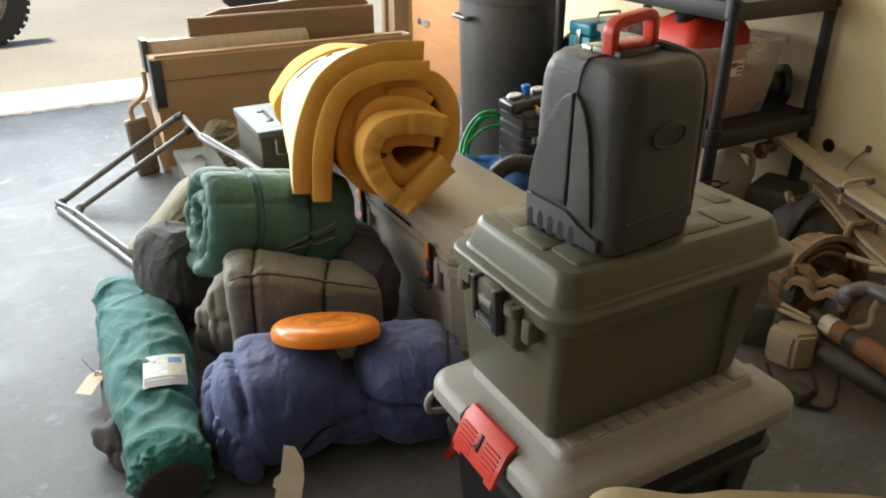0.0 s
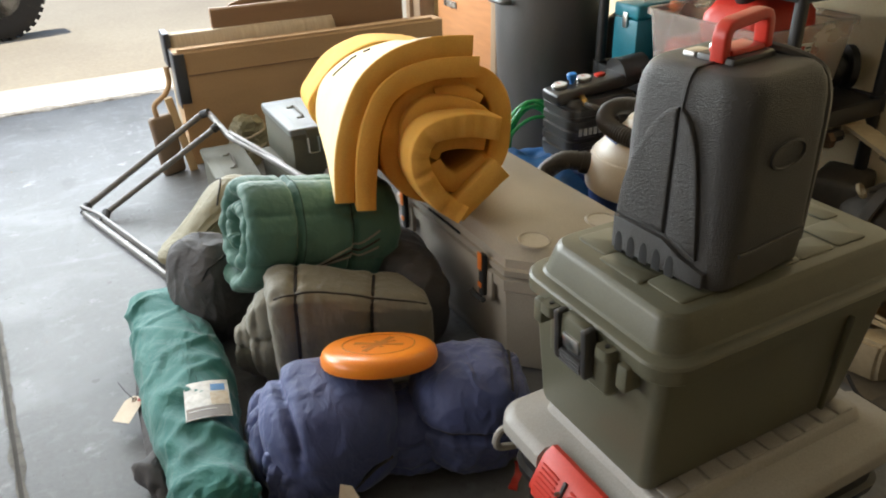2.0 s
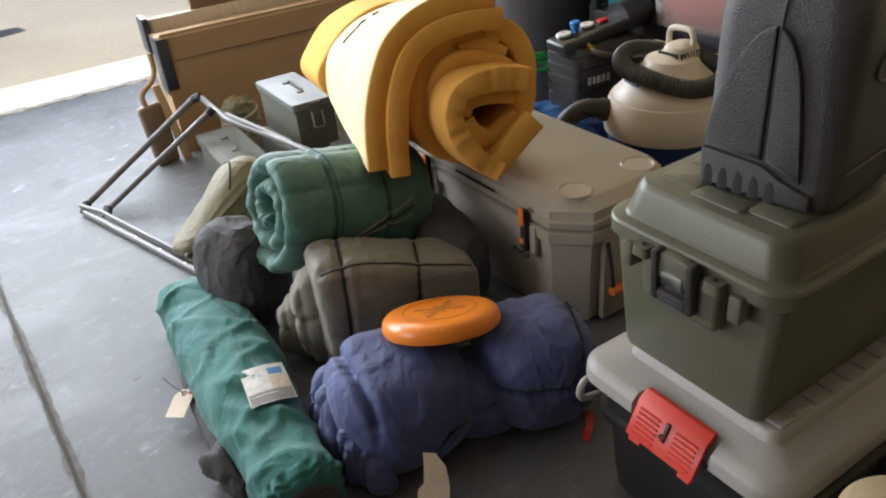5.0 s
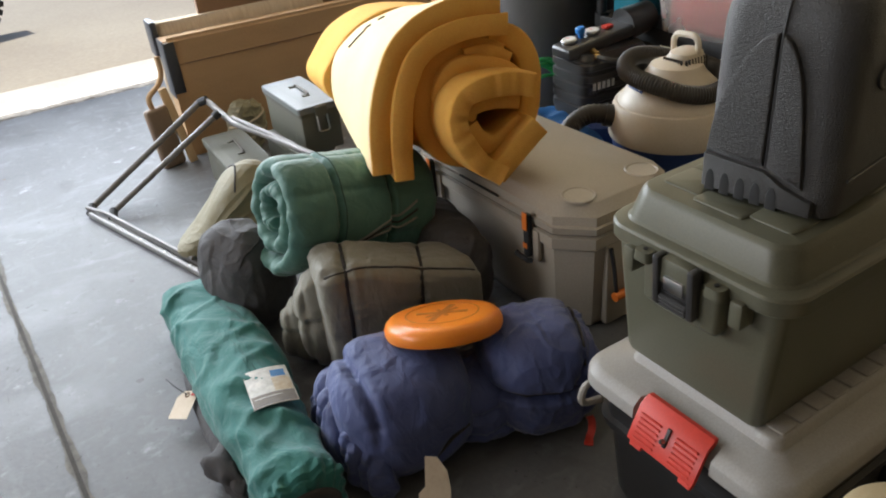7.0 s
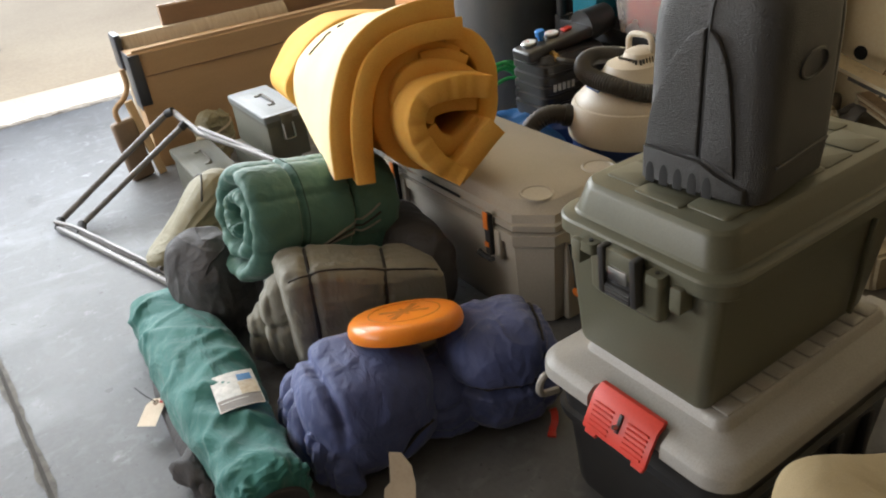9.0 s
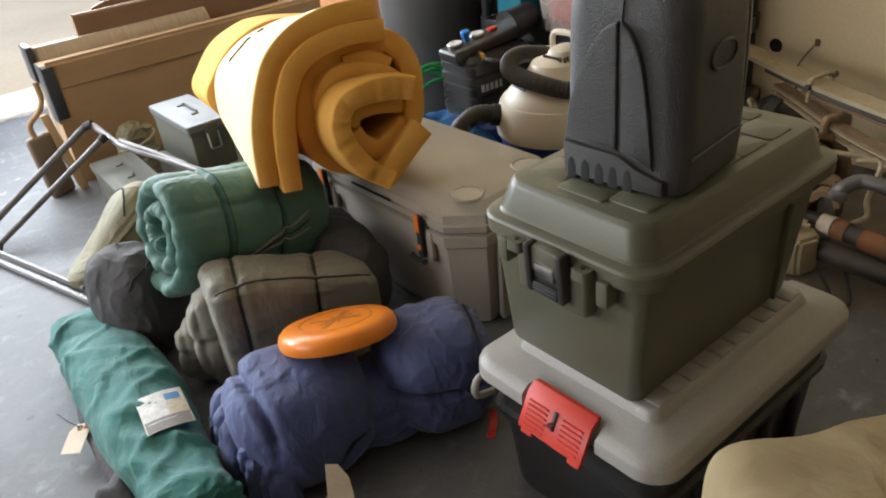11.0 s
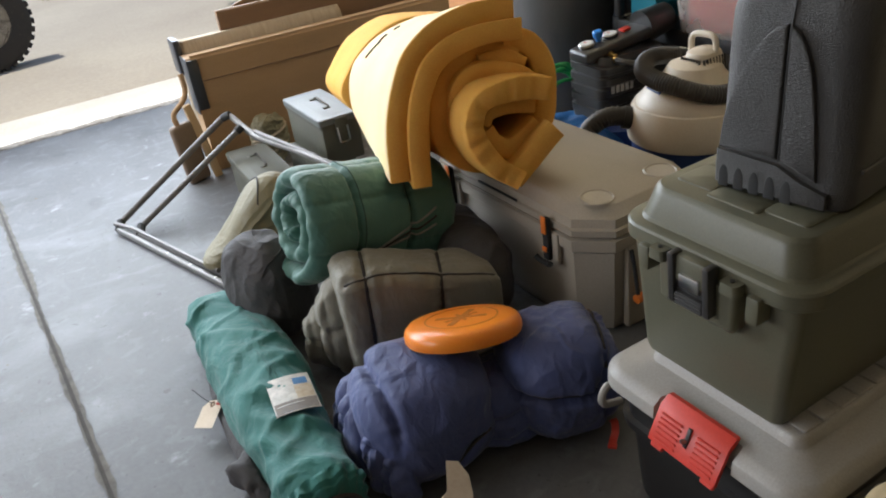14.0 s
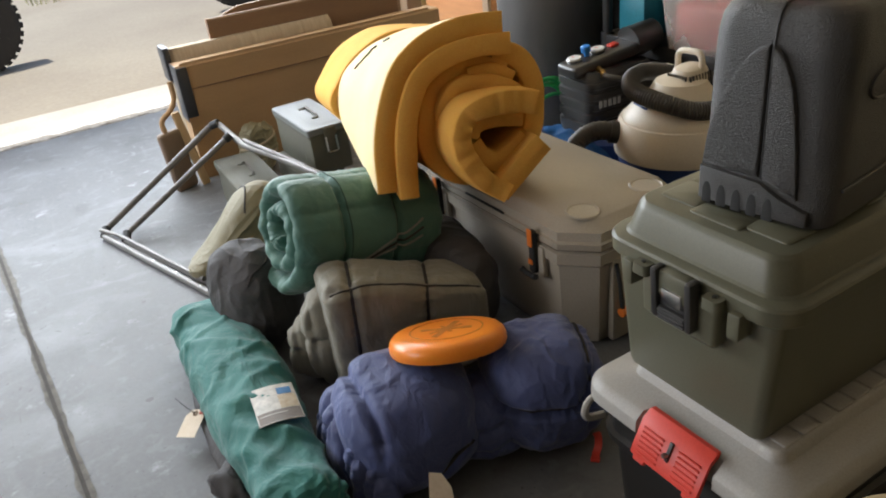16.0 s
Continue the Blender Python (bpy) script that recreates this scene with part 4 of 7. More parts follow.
def carry_case():
    t = thing("carry_case", "upright black moulded plastic carrying case with a red handle", "carrying case", (0.995, 1.047, OL_Z + 0.0035), (0, 0, 6))
    H = 0.325
    hx, hy = 0.116, 0.115
    lv = [(0.0, 0.91, 0.030), (0.004, 0.95, 0.034), (0.060, 0.985, 0.040), (0.064, 0.975, 0.042), (H - 0.10, 0.972, 0.048), (H - 0.050, 0.962, 0.050), (H - 0.026, 0.930, 0.050), (H - 0.010, 0.87, 0.05), (H - 0.002, 0.78, 0.045), (H, 0.66, 0.04)]
    part("shell", rounded([(z, hx * k, hy * k, r) for z, k, r in lv], 8), M_CASE, t, "pebbled black plastic shell")
    S = -0.004  # where the halves meet
    for s in (-1, 1):
        line = [(s * hx * k * 1.002, S, z) for z, k, r in lv[3:8]] + [(s * hx * 0.80, S, H - 0.001), (s * 0.05, S, H + 0.0005)]
        part("seam", tube(line, 0.0026, 6), M_BLACK_PL, t, "dark seam between the halves")
    # pointed relief on the broad face, cut in two by the seam
    rise = smooth_path([(0.098, 0.066, 0), (0.090, 0.125, 0), (0.070, 0.182, 0), (0.045, 0.232, 0), (0.020, 0.262, 0), (S + 0.003, 0.271, 0)], 5)
    fall = smooth_path([(S - 0.003, 0.270, 0), (-0.024, 0.255, 0), (-0.042, 0.215, 0), (-0.054, 0.150, 0), (-0.062, 0.085, 0), (-0.066, 0.045, 0)], 5)
    for s in (-1, 1):
        for run, foot in ((rise, [(S + 0.003, 0.066)]), (fall, [(S - 0.003, 0.066)])):
            arch = [(p.x, p.y) for p in run] + foot
            my, mz = sum(p[0] for p in arch) / len(arch), sum(p[1] for p in arch) / len(arch)
            b = bmesh.new()
            loft([[(s * (hx * 0.973 + d), my + (y - my) * k, mz + (z - mz) * k) for y, z in arch] for d, k in ((-0.006, 1.0), (0.0035, 1.0), (0.0065, 0.955), (0.0070, 0.90), (0.0070, 0.4))], bm=b)
            part("arch_panel", b, M_CASE, t, "raised pointed panel", smooth=50)
        base = [(0.100, 0.064), (S, 0.060), (-0.040, 0.042), (-0.085, 0.030), (-0.085, 0.006), (0.100, 0.006)]
        b = bmesh.new()
        loft([[(s * (hx * 0.955 + d), y * k, 0.03 + (z - 0.03) * k) for y, z in base] for d, k in ((-0.004, 1.0), (0.0085, 1.0), (0.0105, 0.97), (0.0105, 0.3))], bm=b)
        part("base_band", b, M_CASE, t, "moulded band round the foot", smooth=50)
        # no recess is cut: black slabs carry the shade of the slots
        for i in range(5):
            y = 0.084 - i * 0.027
            at = s * (hx * 0.955 + 0.0088)
            part("foot_slot", rounded([(0.001, 0.002, 0.0095, 0.002, at, y), (0.024, 0.002, 0.0090, 0.002, at, y), (0.033, 0.002, 0.0066, 0.002, at, y), (0.038, 0.002, 0.0030, 0.002, at, y)], 3), M_INK, t, "black slab standing in for a shaded slot")
    ring = [(0.040 * math.cos(a), -hy * 0.978 - 0.0005, 0.205 + 0.021 * math.sin(a)) for a in [2 * math.pi * i / 28 for i in range(29)]]
    part("emblem_ring", tube(ring, 0.0028, 6), M_CASE_SM, t)
    part("hinge_line", tube([(-0.08, -hy * 0.99, 0.062), (0.08, -hy * 0.99, 0.062)], 0.003, 6), M_CASE_SM, t)
    part("rim_band", tube(smooth_path([(0.100, -hy * 0.80, 0.03), (0.103, -hy * 0.80, 0.22), (0.098, -hy * 0.76, 0.285), (0.086, -hy * 0.62, H - 0.012), (0.070, -0.01, H + 0.002), (0.086, hy * 0.6, H - 0.012)], 8), 0.012, 10), M_CASE_SM, t, "smooth black rim of the rear half")
    # handle
    part("handle_base", slab_box(-0.050, 0.050, -0.034, 0.034, H - 0.012, H + 0.010, 0.006), M_CASE_SM, t, "black latch block")
    part("latch_slide", slab_box(-0.038, 0.038, -0.022, 0.022, H + 0.008, H + 0.018, 0.004), M_RED, t, "red latch slide")
    hd = part("handle", handle_loop(), M_RED, t, "red plastic carrying handle")
    for x in (-0.030, 0.030):
        part("hinge_clip", slab_box(x - 0.018, x + 0.018, 0.036, 0.060, H - 0.006, H + 0.008, 0.004), M_STEEL, t, "bright metal hinge clip")
    return t


carry_case()


# ---- cooler ----
def cooler():
    t = thing("cooler", "tan-grey hard plastic cooler with orange and black rubber latches", "cooler", (1.250, 2.062, 0))
    hx, hy, z = 0.232, 0.425, 0.435
    part("body", rounded([(0.0, 0.185, 0.375, 0.07), (0.01, 0.195, 0.385, 0.07), (0.06, 0.205, 0.395, 0.075), (0.08, 0.205, 0.395, 0.075), (0.29, 0.220, 0.410, 0.08), (0.302, 0.232, 0.422, 0.085), (0.338, 0.234, 0.424, 0.085), (0.342, 0.226, 0.416, 0.085)], 1), M_COOLER, t)
    lid = part("lid", rounded([(0.349, 0.222, 0.412, 0.085), (0.351, 0.232, 0.424, 0.085), (0.372, 0.234, 0.426, 0.085), (0.375, 0.226, 0.418, 0.085), (0.378, 0.226, 0.418, 0.085), (0.402, 0.224, 0.416, 0.085), (0.404, 0.221, 0.413, 0.085), (z - 0.004, 0.200, 0.392, 0.085), (z, 0.194, 0.386, 0.085), (z, 0.05, 0.1, 0.03)], 1), M_COOLER, t)
    part("gasket", rounded([(0.341, 0.224, 0.414, 0.086), (0.350, 0.224, 0.414, 0.086)], 1), M_RUBBER, t, "black rubber gasket")
    for x in (-0.125, 0.125):
        for y in (-0.33, 0.33):
            part("cup_recess", cup_recess(0.044), M_COOLER, lid, "round cup rest").location = (x, y, z)
    for y in (-0.25, 0.25):
        part("latch_boss", slab_box(-0.240, -0.222, y - 0.035, y + 0.035, 0.235, 0.335, 0.006), M_COOLER, t)
        lt = part("latch", slab_box(-0.256, -0.238, y - 0.013, y + 0.013, 0.245, 0.385, 0.006), M_RUBBER, t, "black rubber T-latch")
        part("latch_tip", tube(smooth_path([(-0.268, y - 0.034, 0.252), (-0.262, y - 0.016, 0.240), (-0.258, y, 0.238), (-0.262, y + 0.016, 0.240), (-0.268, y + 0.034, 0.252)], 4), 0.0085, 8), M_RUBBER, lt)
        part("latch_insert", slab_box(-0.261, -0.2565, y - 0.010, y + 0.010, 0.335, 0.392, 0.002), M_ORANGE, lt, "orange insert")
        part("latch_insert", slab_box(-0.261, -0.2565, y - 0.009, y + 0.009, 0.275, 0.292, 0.002), M_ORANGE, lt, "orange insert")
    for s in (-1, 1):
        part("end_column", slab_box(-0.10, 0.10, s * 0.410 - 0.012, s * 0.410 + 0.012, 0.02, 0.30, 0.008), M_COOLER, t)
        for x in (-0.09, 0.09):
            part("handle_strap", tube(smooth_path([(x, s * 0.425, 0.29), (x, s * 0.440, 0.22), (x * 0.95, s * 0.446, 0.14)], 5), 0.006, 6), M_RUBBER, t, "black webbing strap")
        part("grip", tube([(-0.095, s * 0.448, 0.135), (0.095, s * 0.448, 0.135)], 0.014, 10), M_ORANGE, t, "orange grip")
    t.scale = (0.92, 0.98, 0.93)
    part("lid_groove", slab_box(-0.237, -0.231, -0.10, 0.10, 0.375, 0.382, 0.002), M_RUBBER, t)
    return t


def cup_recess(r, n=36):
    """A shallow round cup rest with a rolled lip."""
    rings = []
    for rr, zz in ((r + 0.007, 0.0), (r + 0.004, 0.0030), (r + 0.001, 0.0034), (r - 0.003, 0.0004), (r * 0.6, 0.0003), (0.002, 0.0003)):
        rings.append([(rr * math.cos(2 * math.pi * i / n), rr * math.sin(2 * math.pi * i / n), zz) for i in range(n)])
    return loft(rings, False, False)


cooler()


# ---- foam ----
def foam_roll():
    t = thing("foam_roll", "rolled yellow foam sheets with ragged cut ends, lying on the cooler", "foam", (0.062, 2.13, 0.0), (-8, 0, -12))
    top = [(0.667, 0.491), (0.678, 0.588), (0.698, 0.675), (0.728, 0.750), (0.767, 0.808), (0.833, 0.854), (0.915, 0.877), (0.987, 0.880), (1.057, 0.874)]
    top_back = [(0.722, 0.552), (0.705, 0.632), (0.720, 0.712), (0.763, 0.763), (0.838, 0.806), (0.950, 0.826), (1.000, 0.822), (1.030, 0.816), (1.060, 0.810)]
    second = [(0.722, 0.465), (0.733, 0.567), (0.748, 0.652), (0.772, 0.717), (0.804, 0.769), (0.858, 0.805), (0.930, 0.823), (0.994, 0.825), (1.068, 0.818)]
    second_back = [(0.775, 0.565), (0.760, 0.630), (0.772, 0.688), (0.805, 0.725), (0.860, 0.755), (0.950, 0.770), (1.000, 0.766), (1.030, 0.760), (1.060, 0.755)]
    far = [(0.738, 0.575), (0.680, 0.655), (0.708, 0.712), (0.780, 0.785), (0.880, 0.827), (0.970, 0.830), (1.060, 0.820)]
    # path, thickness, from, to, unevenness, raggedness, teeth, path at the back
    layers = [
        (top, 0.057, 0.0, 0.56, 0.003, 0.003, 9, top_back),
        (second, 0.057, -0.014, 0.62, 0.003, 0.004, 9, second_back),
        ([(1.03, 0.790), (1.085, 0.782), (1.122, 0.745), (1.140, 0.695), (1.143, 0.640), (1.125, 0.562), (1.06, 0.492), (0.965, 0.470), (0.890, 0.487), (0.842, 0.522), (0.815, 0.580), (0.820, 0.650), (0.852, 0.718), (0.912, 0.760), (0.99, 0.765), (1.06, 0.735)], 0.060, 0.03, 0.58, 0.008, 0.014, 5, None),
        ([(1.082, 0.668), (1.02, 0.682), (0.975, 0.686), (0.905, 0.680), (0.866, 0.643), (0.860, 0.588), (0.880, 0.537), (0.914, 0.490), (0.966, 0.446)], 0.058, -0.12, 0.48, 0.007, 0.007, 16, None),
        ([(0.946, 0.452), (1.000, 0.492), (1.086, 0.560)], 0.064, -0.115, 0.46, 0.005, 0.004, 5, None),
        ([(0.905, 0.600), (0.925, 0.630), (0.985, 0.638), (1.060, 0.624)], 0.050, -0.055, 0.46, 0.005, 0.006, 5, None),
        ([(0.903, 0.585), (0.925, 0.545), (0.975, 0.523), (1.060, 0.566)], 0.056, -0.070, 0.46, 0.005, 0.006, 5, None),
        ([(0.87, 0.595), (0.862, 0.665), (0.90, 0.722), (0.97, 0.730), (1.06, 0.700), (1.11, 0.64)], 0.045, 0.00, 0.50, 0.008, 0.012, 5, None),
        (far, 0.054, 0.54, 0.95, 0.004, 0.004, 9, [(x + 0.02, z - 0.008) for x, z in far]),
        ([(0.95, 0.748), (1.02, 0.750), (1.075, 0.718)], 0.046, 0.018, 0.45, 0.006, 0.010, 6, None),
    ]
    for i, (p, th, y0, y1, wob, rag, teeth, back) in enumerate(layers):
        fs = part("foam_sheet", sheet(p, th, y0, y1, i * 3 + 1, 14, wob, rag, teeth, back), M_FOAM, t, smooth=50)
        if i == 0:  # the top sheet's outer skin is paler; strong daylight is in its colour
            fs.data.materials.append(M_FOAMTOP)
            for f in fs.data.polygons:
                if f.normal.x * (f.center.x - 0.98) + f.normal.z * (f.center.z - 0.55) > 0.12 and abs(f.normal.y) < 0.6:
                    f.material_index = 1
    skin = tree_of(t.children[0])
    for bits in (((0.731, 0.43), (0.752, 0.42), (0.779, 0.41), (0.792, 0.425), (0.810, 0.42)), ((0.833, 0.42), (0.855, 0.42))):
        line = [skin.ray_cast(Vector((x, y, 1.2)), Vector((0, 0, -1)))[0] for x, y in bits]
        part("cord", tube(smooth_path([p + Vector((0, 0, 0.002)) for p in line], 4), 0.0030, 6), M_INK, t, "loose black cord")
    return t


foam_roll()


# ---- sleeping bags ----
def sleeping_bag(name, label, m, at, turn, **k):
    t = thing(name, label, "sleeping bag", at, turn, group="sleeping bags")
    part("bag_shell", roll(**k), m, t, smooth=180)
    return t


g = sleeping_bag("sleeping_bag", "quilted green sleeping bag rolled up, lying on the others", M_GREENQ, (0.445, 2.205, 0.415), (0, 13, 3),
                 length=0.46, radius=0.150, thick=0.060, turns=2.3, seams=(0.30, 0.66), seed=2, core=0.14, lump=0.008, gather=0.001, cells=0.21, ripple=0.0045, squash=1.08, plump=1.15, nth=420, ns=110)
tr = tree_of(g.children[0])
ang = lambda d: (math.cos(radians(d)), math.sin(radians(d)))
for off, m, lab in ((0.0, M_CORD, "pale piping"), (4.0, M_ZIP, "dark zip"), (8.0, M_CORD, "pale piping")):
    part("zip", cord_on(tr, smooth_path([(x, *ang(a + off * (x - 0.13) * 9)) for x, a in ((0.15, 222), (0.17, 212), (0.21, 196), (0.27, 184), (0.33, 176), (0.38, 165))], 8), 0.0032), m, g, lab)

for s in (0.33, 0.66):
    part("stitching", cord_on(tr, round_x(s * 0.46), 0.0018), M_STITCH, g, "dark green stitching")




def laid(tree, pts, way, lift=0.0):
    """Points thrown along a direction onto a surface."""
    way = Vector(way).normalized()
    out = []
    for p in pts:
        hit, nor, _, _ = tree.ray_cast(Vector(p), way)
        if hit is not None:
            out.append(hit - way * lift)
    return out


def grey_height(x):
    return 1.0 - 0.31 * step(-0.23, 0.26, x)


g = thing("sleeping_bag", "grey-brown quilted sleeping bag folded and tied with cords", "sleeping bag", (0.672, 1.943, 0.0), (0, 0, -11), group="sleeping bags")
CORDS = ((-0.135, 0.10), (0.070, 0.16))
cord_seams = [lambda p, c=c: (p.x - c[0] + c[1] * (0.19 - p.z) * 0.35 - c[1] * p.y * 1.6, 0.010, 0) for c in CORDS]
edge_seam = lambda p: (math.hypot(p.z - 0.166, p.y + 0.070) - 0.006, 0.012, 2)
shell = part("bag_shell", pillow(0.218, 0.092, 0.184, 9.0, 72, (*cord_seams, edge_seam), 0.008, 0.007, 0.005, 7, (0.4, 1, 1.3), lambda c: (c.x, c.y, c.z * grey_height(c.x)), 5), M_GREYQ, g, smooth=180)
tr = tree_of(shell)
for x, lean in CORDS:
    face = [(x - lean * 0.35 * (0.360 - z) * 0.9 - 0.14 * lean, -0.3, z * grey_height(x)) for z in [0.02 + 0.0185 * i for i in range(18)]]
    over = [(x + lean * 1.6 * y, y, 0.6) for y in [-0.068 + 0.014 * i for i in range(10)]]
    part("cord", tube(laid(tr, face, (0, 1, 0), 0.001) + laid(tr, over, (0, 0, -1), 0.001), 0.0045, 6), M_ZIP, g, "dark tie cord")
for dz, m in ((0.0, M_ZIP), (0.006, M_CORD)):
    line = smooth_path([(-0.200, -0.22, 0.492), (-0.10, -0.22, 0.492), (0.0, -0.22, 0.462), (0.10, -0.22, 0.425), (0.20, -0.22, 0.392)], 12)
    part("zip", tube(laid(tr, [(p.x, p.y, p.z + dz) for p in line], (0, 1, -1), 0.0), 0.003, 6), m, g, "zip along the upper edge")
for (cx, cy), (hx, hy, hz), sd in (((-0.095, 0.035), (0.185, 0.052, 0.158), 15), ((-0.130, 0.092), (0.190, 0.048, 0.108), 18)):
    ends = [lambda p, q=q, hx=hx: (p.x + hx - q, 0.008, 0) for q in (0.022,)] + [lambda p, hz=hz: (p.z - hz * 0.1, 0.008, 2)]
    part("inner_fold", pillow(hx, hy, hz, 3.6, 48, ends, 0.006, 0.006, 0.006, 9, (1, 1, 0.5), None, sd), M_GREYQ, g, smooth=180).location = (cx, cy, 0.0)

g = thing("sleeping_bag", "navy blue quilted sleeping bag rolled and tied, under the orange disc", "sleeping bag", (0.62, 1.58, 0.0), (0, 0, -15), group="sleeping bags")
top_seam = lambda p: (p.x + 0.108 + 0.18 * p.y - 0.10 * max(0, p.y) , 0.018 * step(-0.02, 0.06, p.z), 0)
hem_seam = lambda p: (0.73 * (p.x - 0.02) - 0.68 * (p.z + 0.107) if p.y < -0.03 and p.z < -0.02 else 0.2, 0.020, 0)
left = part("bag_shell", pillow(0.165, 0.155, 0.147, 2.7, 60, (top_seam, hem_seam), 0.006, 0.010, 0.0045, 7, (0.7, 1.3, 0.8), None, 9), M_BLUEQ, g, smooth=180)
left.location = (-0.142, 0.0, 0.0)
waist = [lambda p, q=q: (p.z - q - 0.12 * p.x, 0.010, 2) for q in (0.02, -0.045)]
part("bag_waist", pillow(0.100, 0.098, 0.104, 2.6, 56, waist, 0.008, 0.012, 0.012, 9, (1.3, 1, 0.6), None, 12), M_BLUEQ, g, "pinched dark middle", smooth=180).location = (0.045, -0.008, 0.0)
flap_seam = lambda p: (p.z - 0.012 + 0.10 * p.x if p.y < 0.05 else 0.2, 0.024, 2)
slant = [lambda p, q=q: (0.62 * p.z - 0.78 * p.x + q if p.y < 0.02 and p.z > 0.0 else 0.2, 0.010, 2) for q in (0.015, 0.052)]
end_seam = lambda p: (p.x - 0.098 - 0.25 * p.y, 0.011, 0)
right = part("bag_shell", pillow(0.145, 0.142, 0.146, 2.7, 60, (flap_seam, *slant, end_seam), 0.008, 0.010, 0.009, 8, (1.2, 1, 0.9), None, 14), M_BLUEQ, g, smooth=180)
right.location = (0.196, -0.014, 0.0)
tr = tree_of(left)
part("hem", tube(laid(tr, smooth_path([(0.000, -0.4, 0.020), (0.020, -0.4, 0.040), (0.055, -0.4, 0.080), (0.090, -0.4, 0.112), (0.125, -0.4, 0.128)], 6), (0, 1, 0), 0.002), 0.0045, 6), M_ZIP, left, "dark bound hem")
tr = tree_of(right)
part("hem", tube(laid(tr, [(-0.11 + 0.017 * i, -0.4, 0.158 - 0.10 * (-0.11 + 0.017 * i)) for i in range(14)], (0, 1, 0), 0.001), 0.0036, 6), M_ZIP, right, "dark bound hem")
part("hem", tube(laid(tr, [(0.098 + 0.25 * y, y, 0.6) for y in [-0.115 + 0.017 * i for i in range(14)]], (0, 0, -1), 0.001), 0.0036, 6), M_ZIP, right, "dark bound hem")
for (cx, cy), (hx, hy, hz), sd in (((-0.288, 0.030), (0.050, 0.105, 0.112), 3), ((-0.272, -0.075), (0.042, 0.055, 0.090), 4), ((-0.235, -0.125), (0.045, 0.040, 0.075), 6), ((-0.315, 0.085), (0.035, 0.06, 0.070), 8)):
    fold_lines = [lambda p, q=q: (p.y - q + 0.2 * p.z, 0.013, 1) for q in (-0.02, 0.035)]
    part("fold", pillow(hx, hy, hz, 2.4, 34, fold_lines, 0.007, 0.012, 0.012, 11, (1, 1.2, 0.35), None, sd * 9), M_BLUEQ, g, smooth=180).location = (cx, cy, 0.0)

tag = thing("paper_tag", "torn cream paper tag sticking out of the blue sleeping bag", "tag", (0.425, 1.385, 0.100), (58, 8, -22))
tb = bmesh.new()
tp = [(-0.030, -0.062), (0.000, -0.066), (0.030, -0.060), (0.034, -0.01), (0.028, 0.03), (0.008, 0.060), (-0.018, 0.064), (-0.020, 0.0), (-0.034, -0.012), (-0.036, -0.03), (-0.028, -0.035)]
loft([[(p[0], p[1], 0.004 * puff((p[0], p[1], 0), 30)) for p in tp], [(p[0], p[1], 0.0012 + 0.004 * puff((p[0], p[1], 0), 30)) for p in tp]], bm=tb)
part("paper", tb, M_PAPER, tag)


# ---- flying disc ----
disc = thing("flying_disc", "orange plastic flying disc with a faded printed emblem", "flying disc", (0.622, 1.625, 0.303), (-18, 9, 0))
part("rim_and_plate", lathe([(0.02, 0.004), (0.105, 0.004), (0.122, 0.0), (0.128, -0.024), (0.134, -0.026), (0.1375, -0.018), (0.1375, -0.006), (0.134, 0.004), (0.126, 0.012), (0.112, 0.0155), (0.098, 0.0165), (0.02, 0.017)], 64), M_DISC, disc, smooth=60)


def flat_ring(r0, r1, z, h=0.0008, n=48):
    rings = []
    for rr, zz in ((r1, z), (r1, z + h), (r0, z + h), (r0, z)):
        rings.append([(rr * math.cos(2 * math.pi * i / n), rr * math.sin(2 * math.pi * i / n), zz) for i in range(n)])
    return loft(rings, False, False)


part("ring_print", flat_ring(0.0835, 0.0865, 0.0166), M_DISCINK, disc, "faded dark ring")
for ang, ln, wd in ((35, 0.13, 0.014), (-40, 0.12, 0.014), (5, 0.09, 0.008), (80, 0.06, 0.008)):
    o = part("emblem_bar", slab_box(-ln / 2, ln / 2, -wd / 2, wd / 2, 0.0168, 0.0178), M_DISCINK, disc, "faded dark emblem stroke")
    o.rotation_euler = (0, 0, radians(ang))


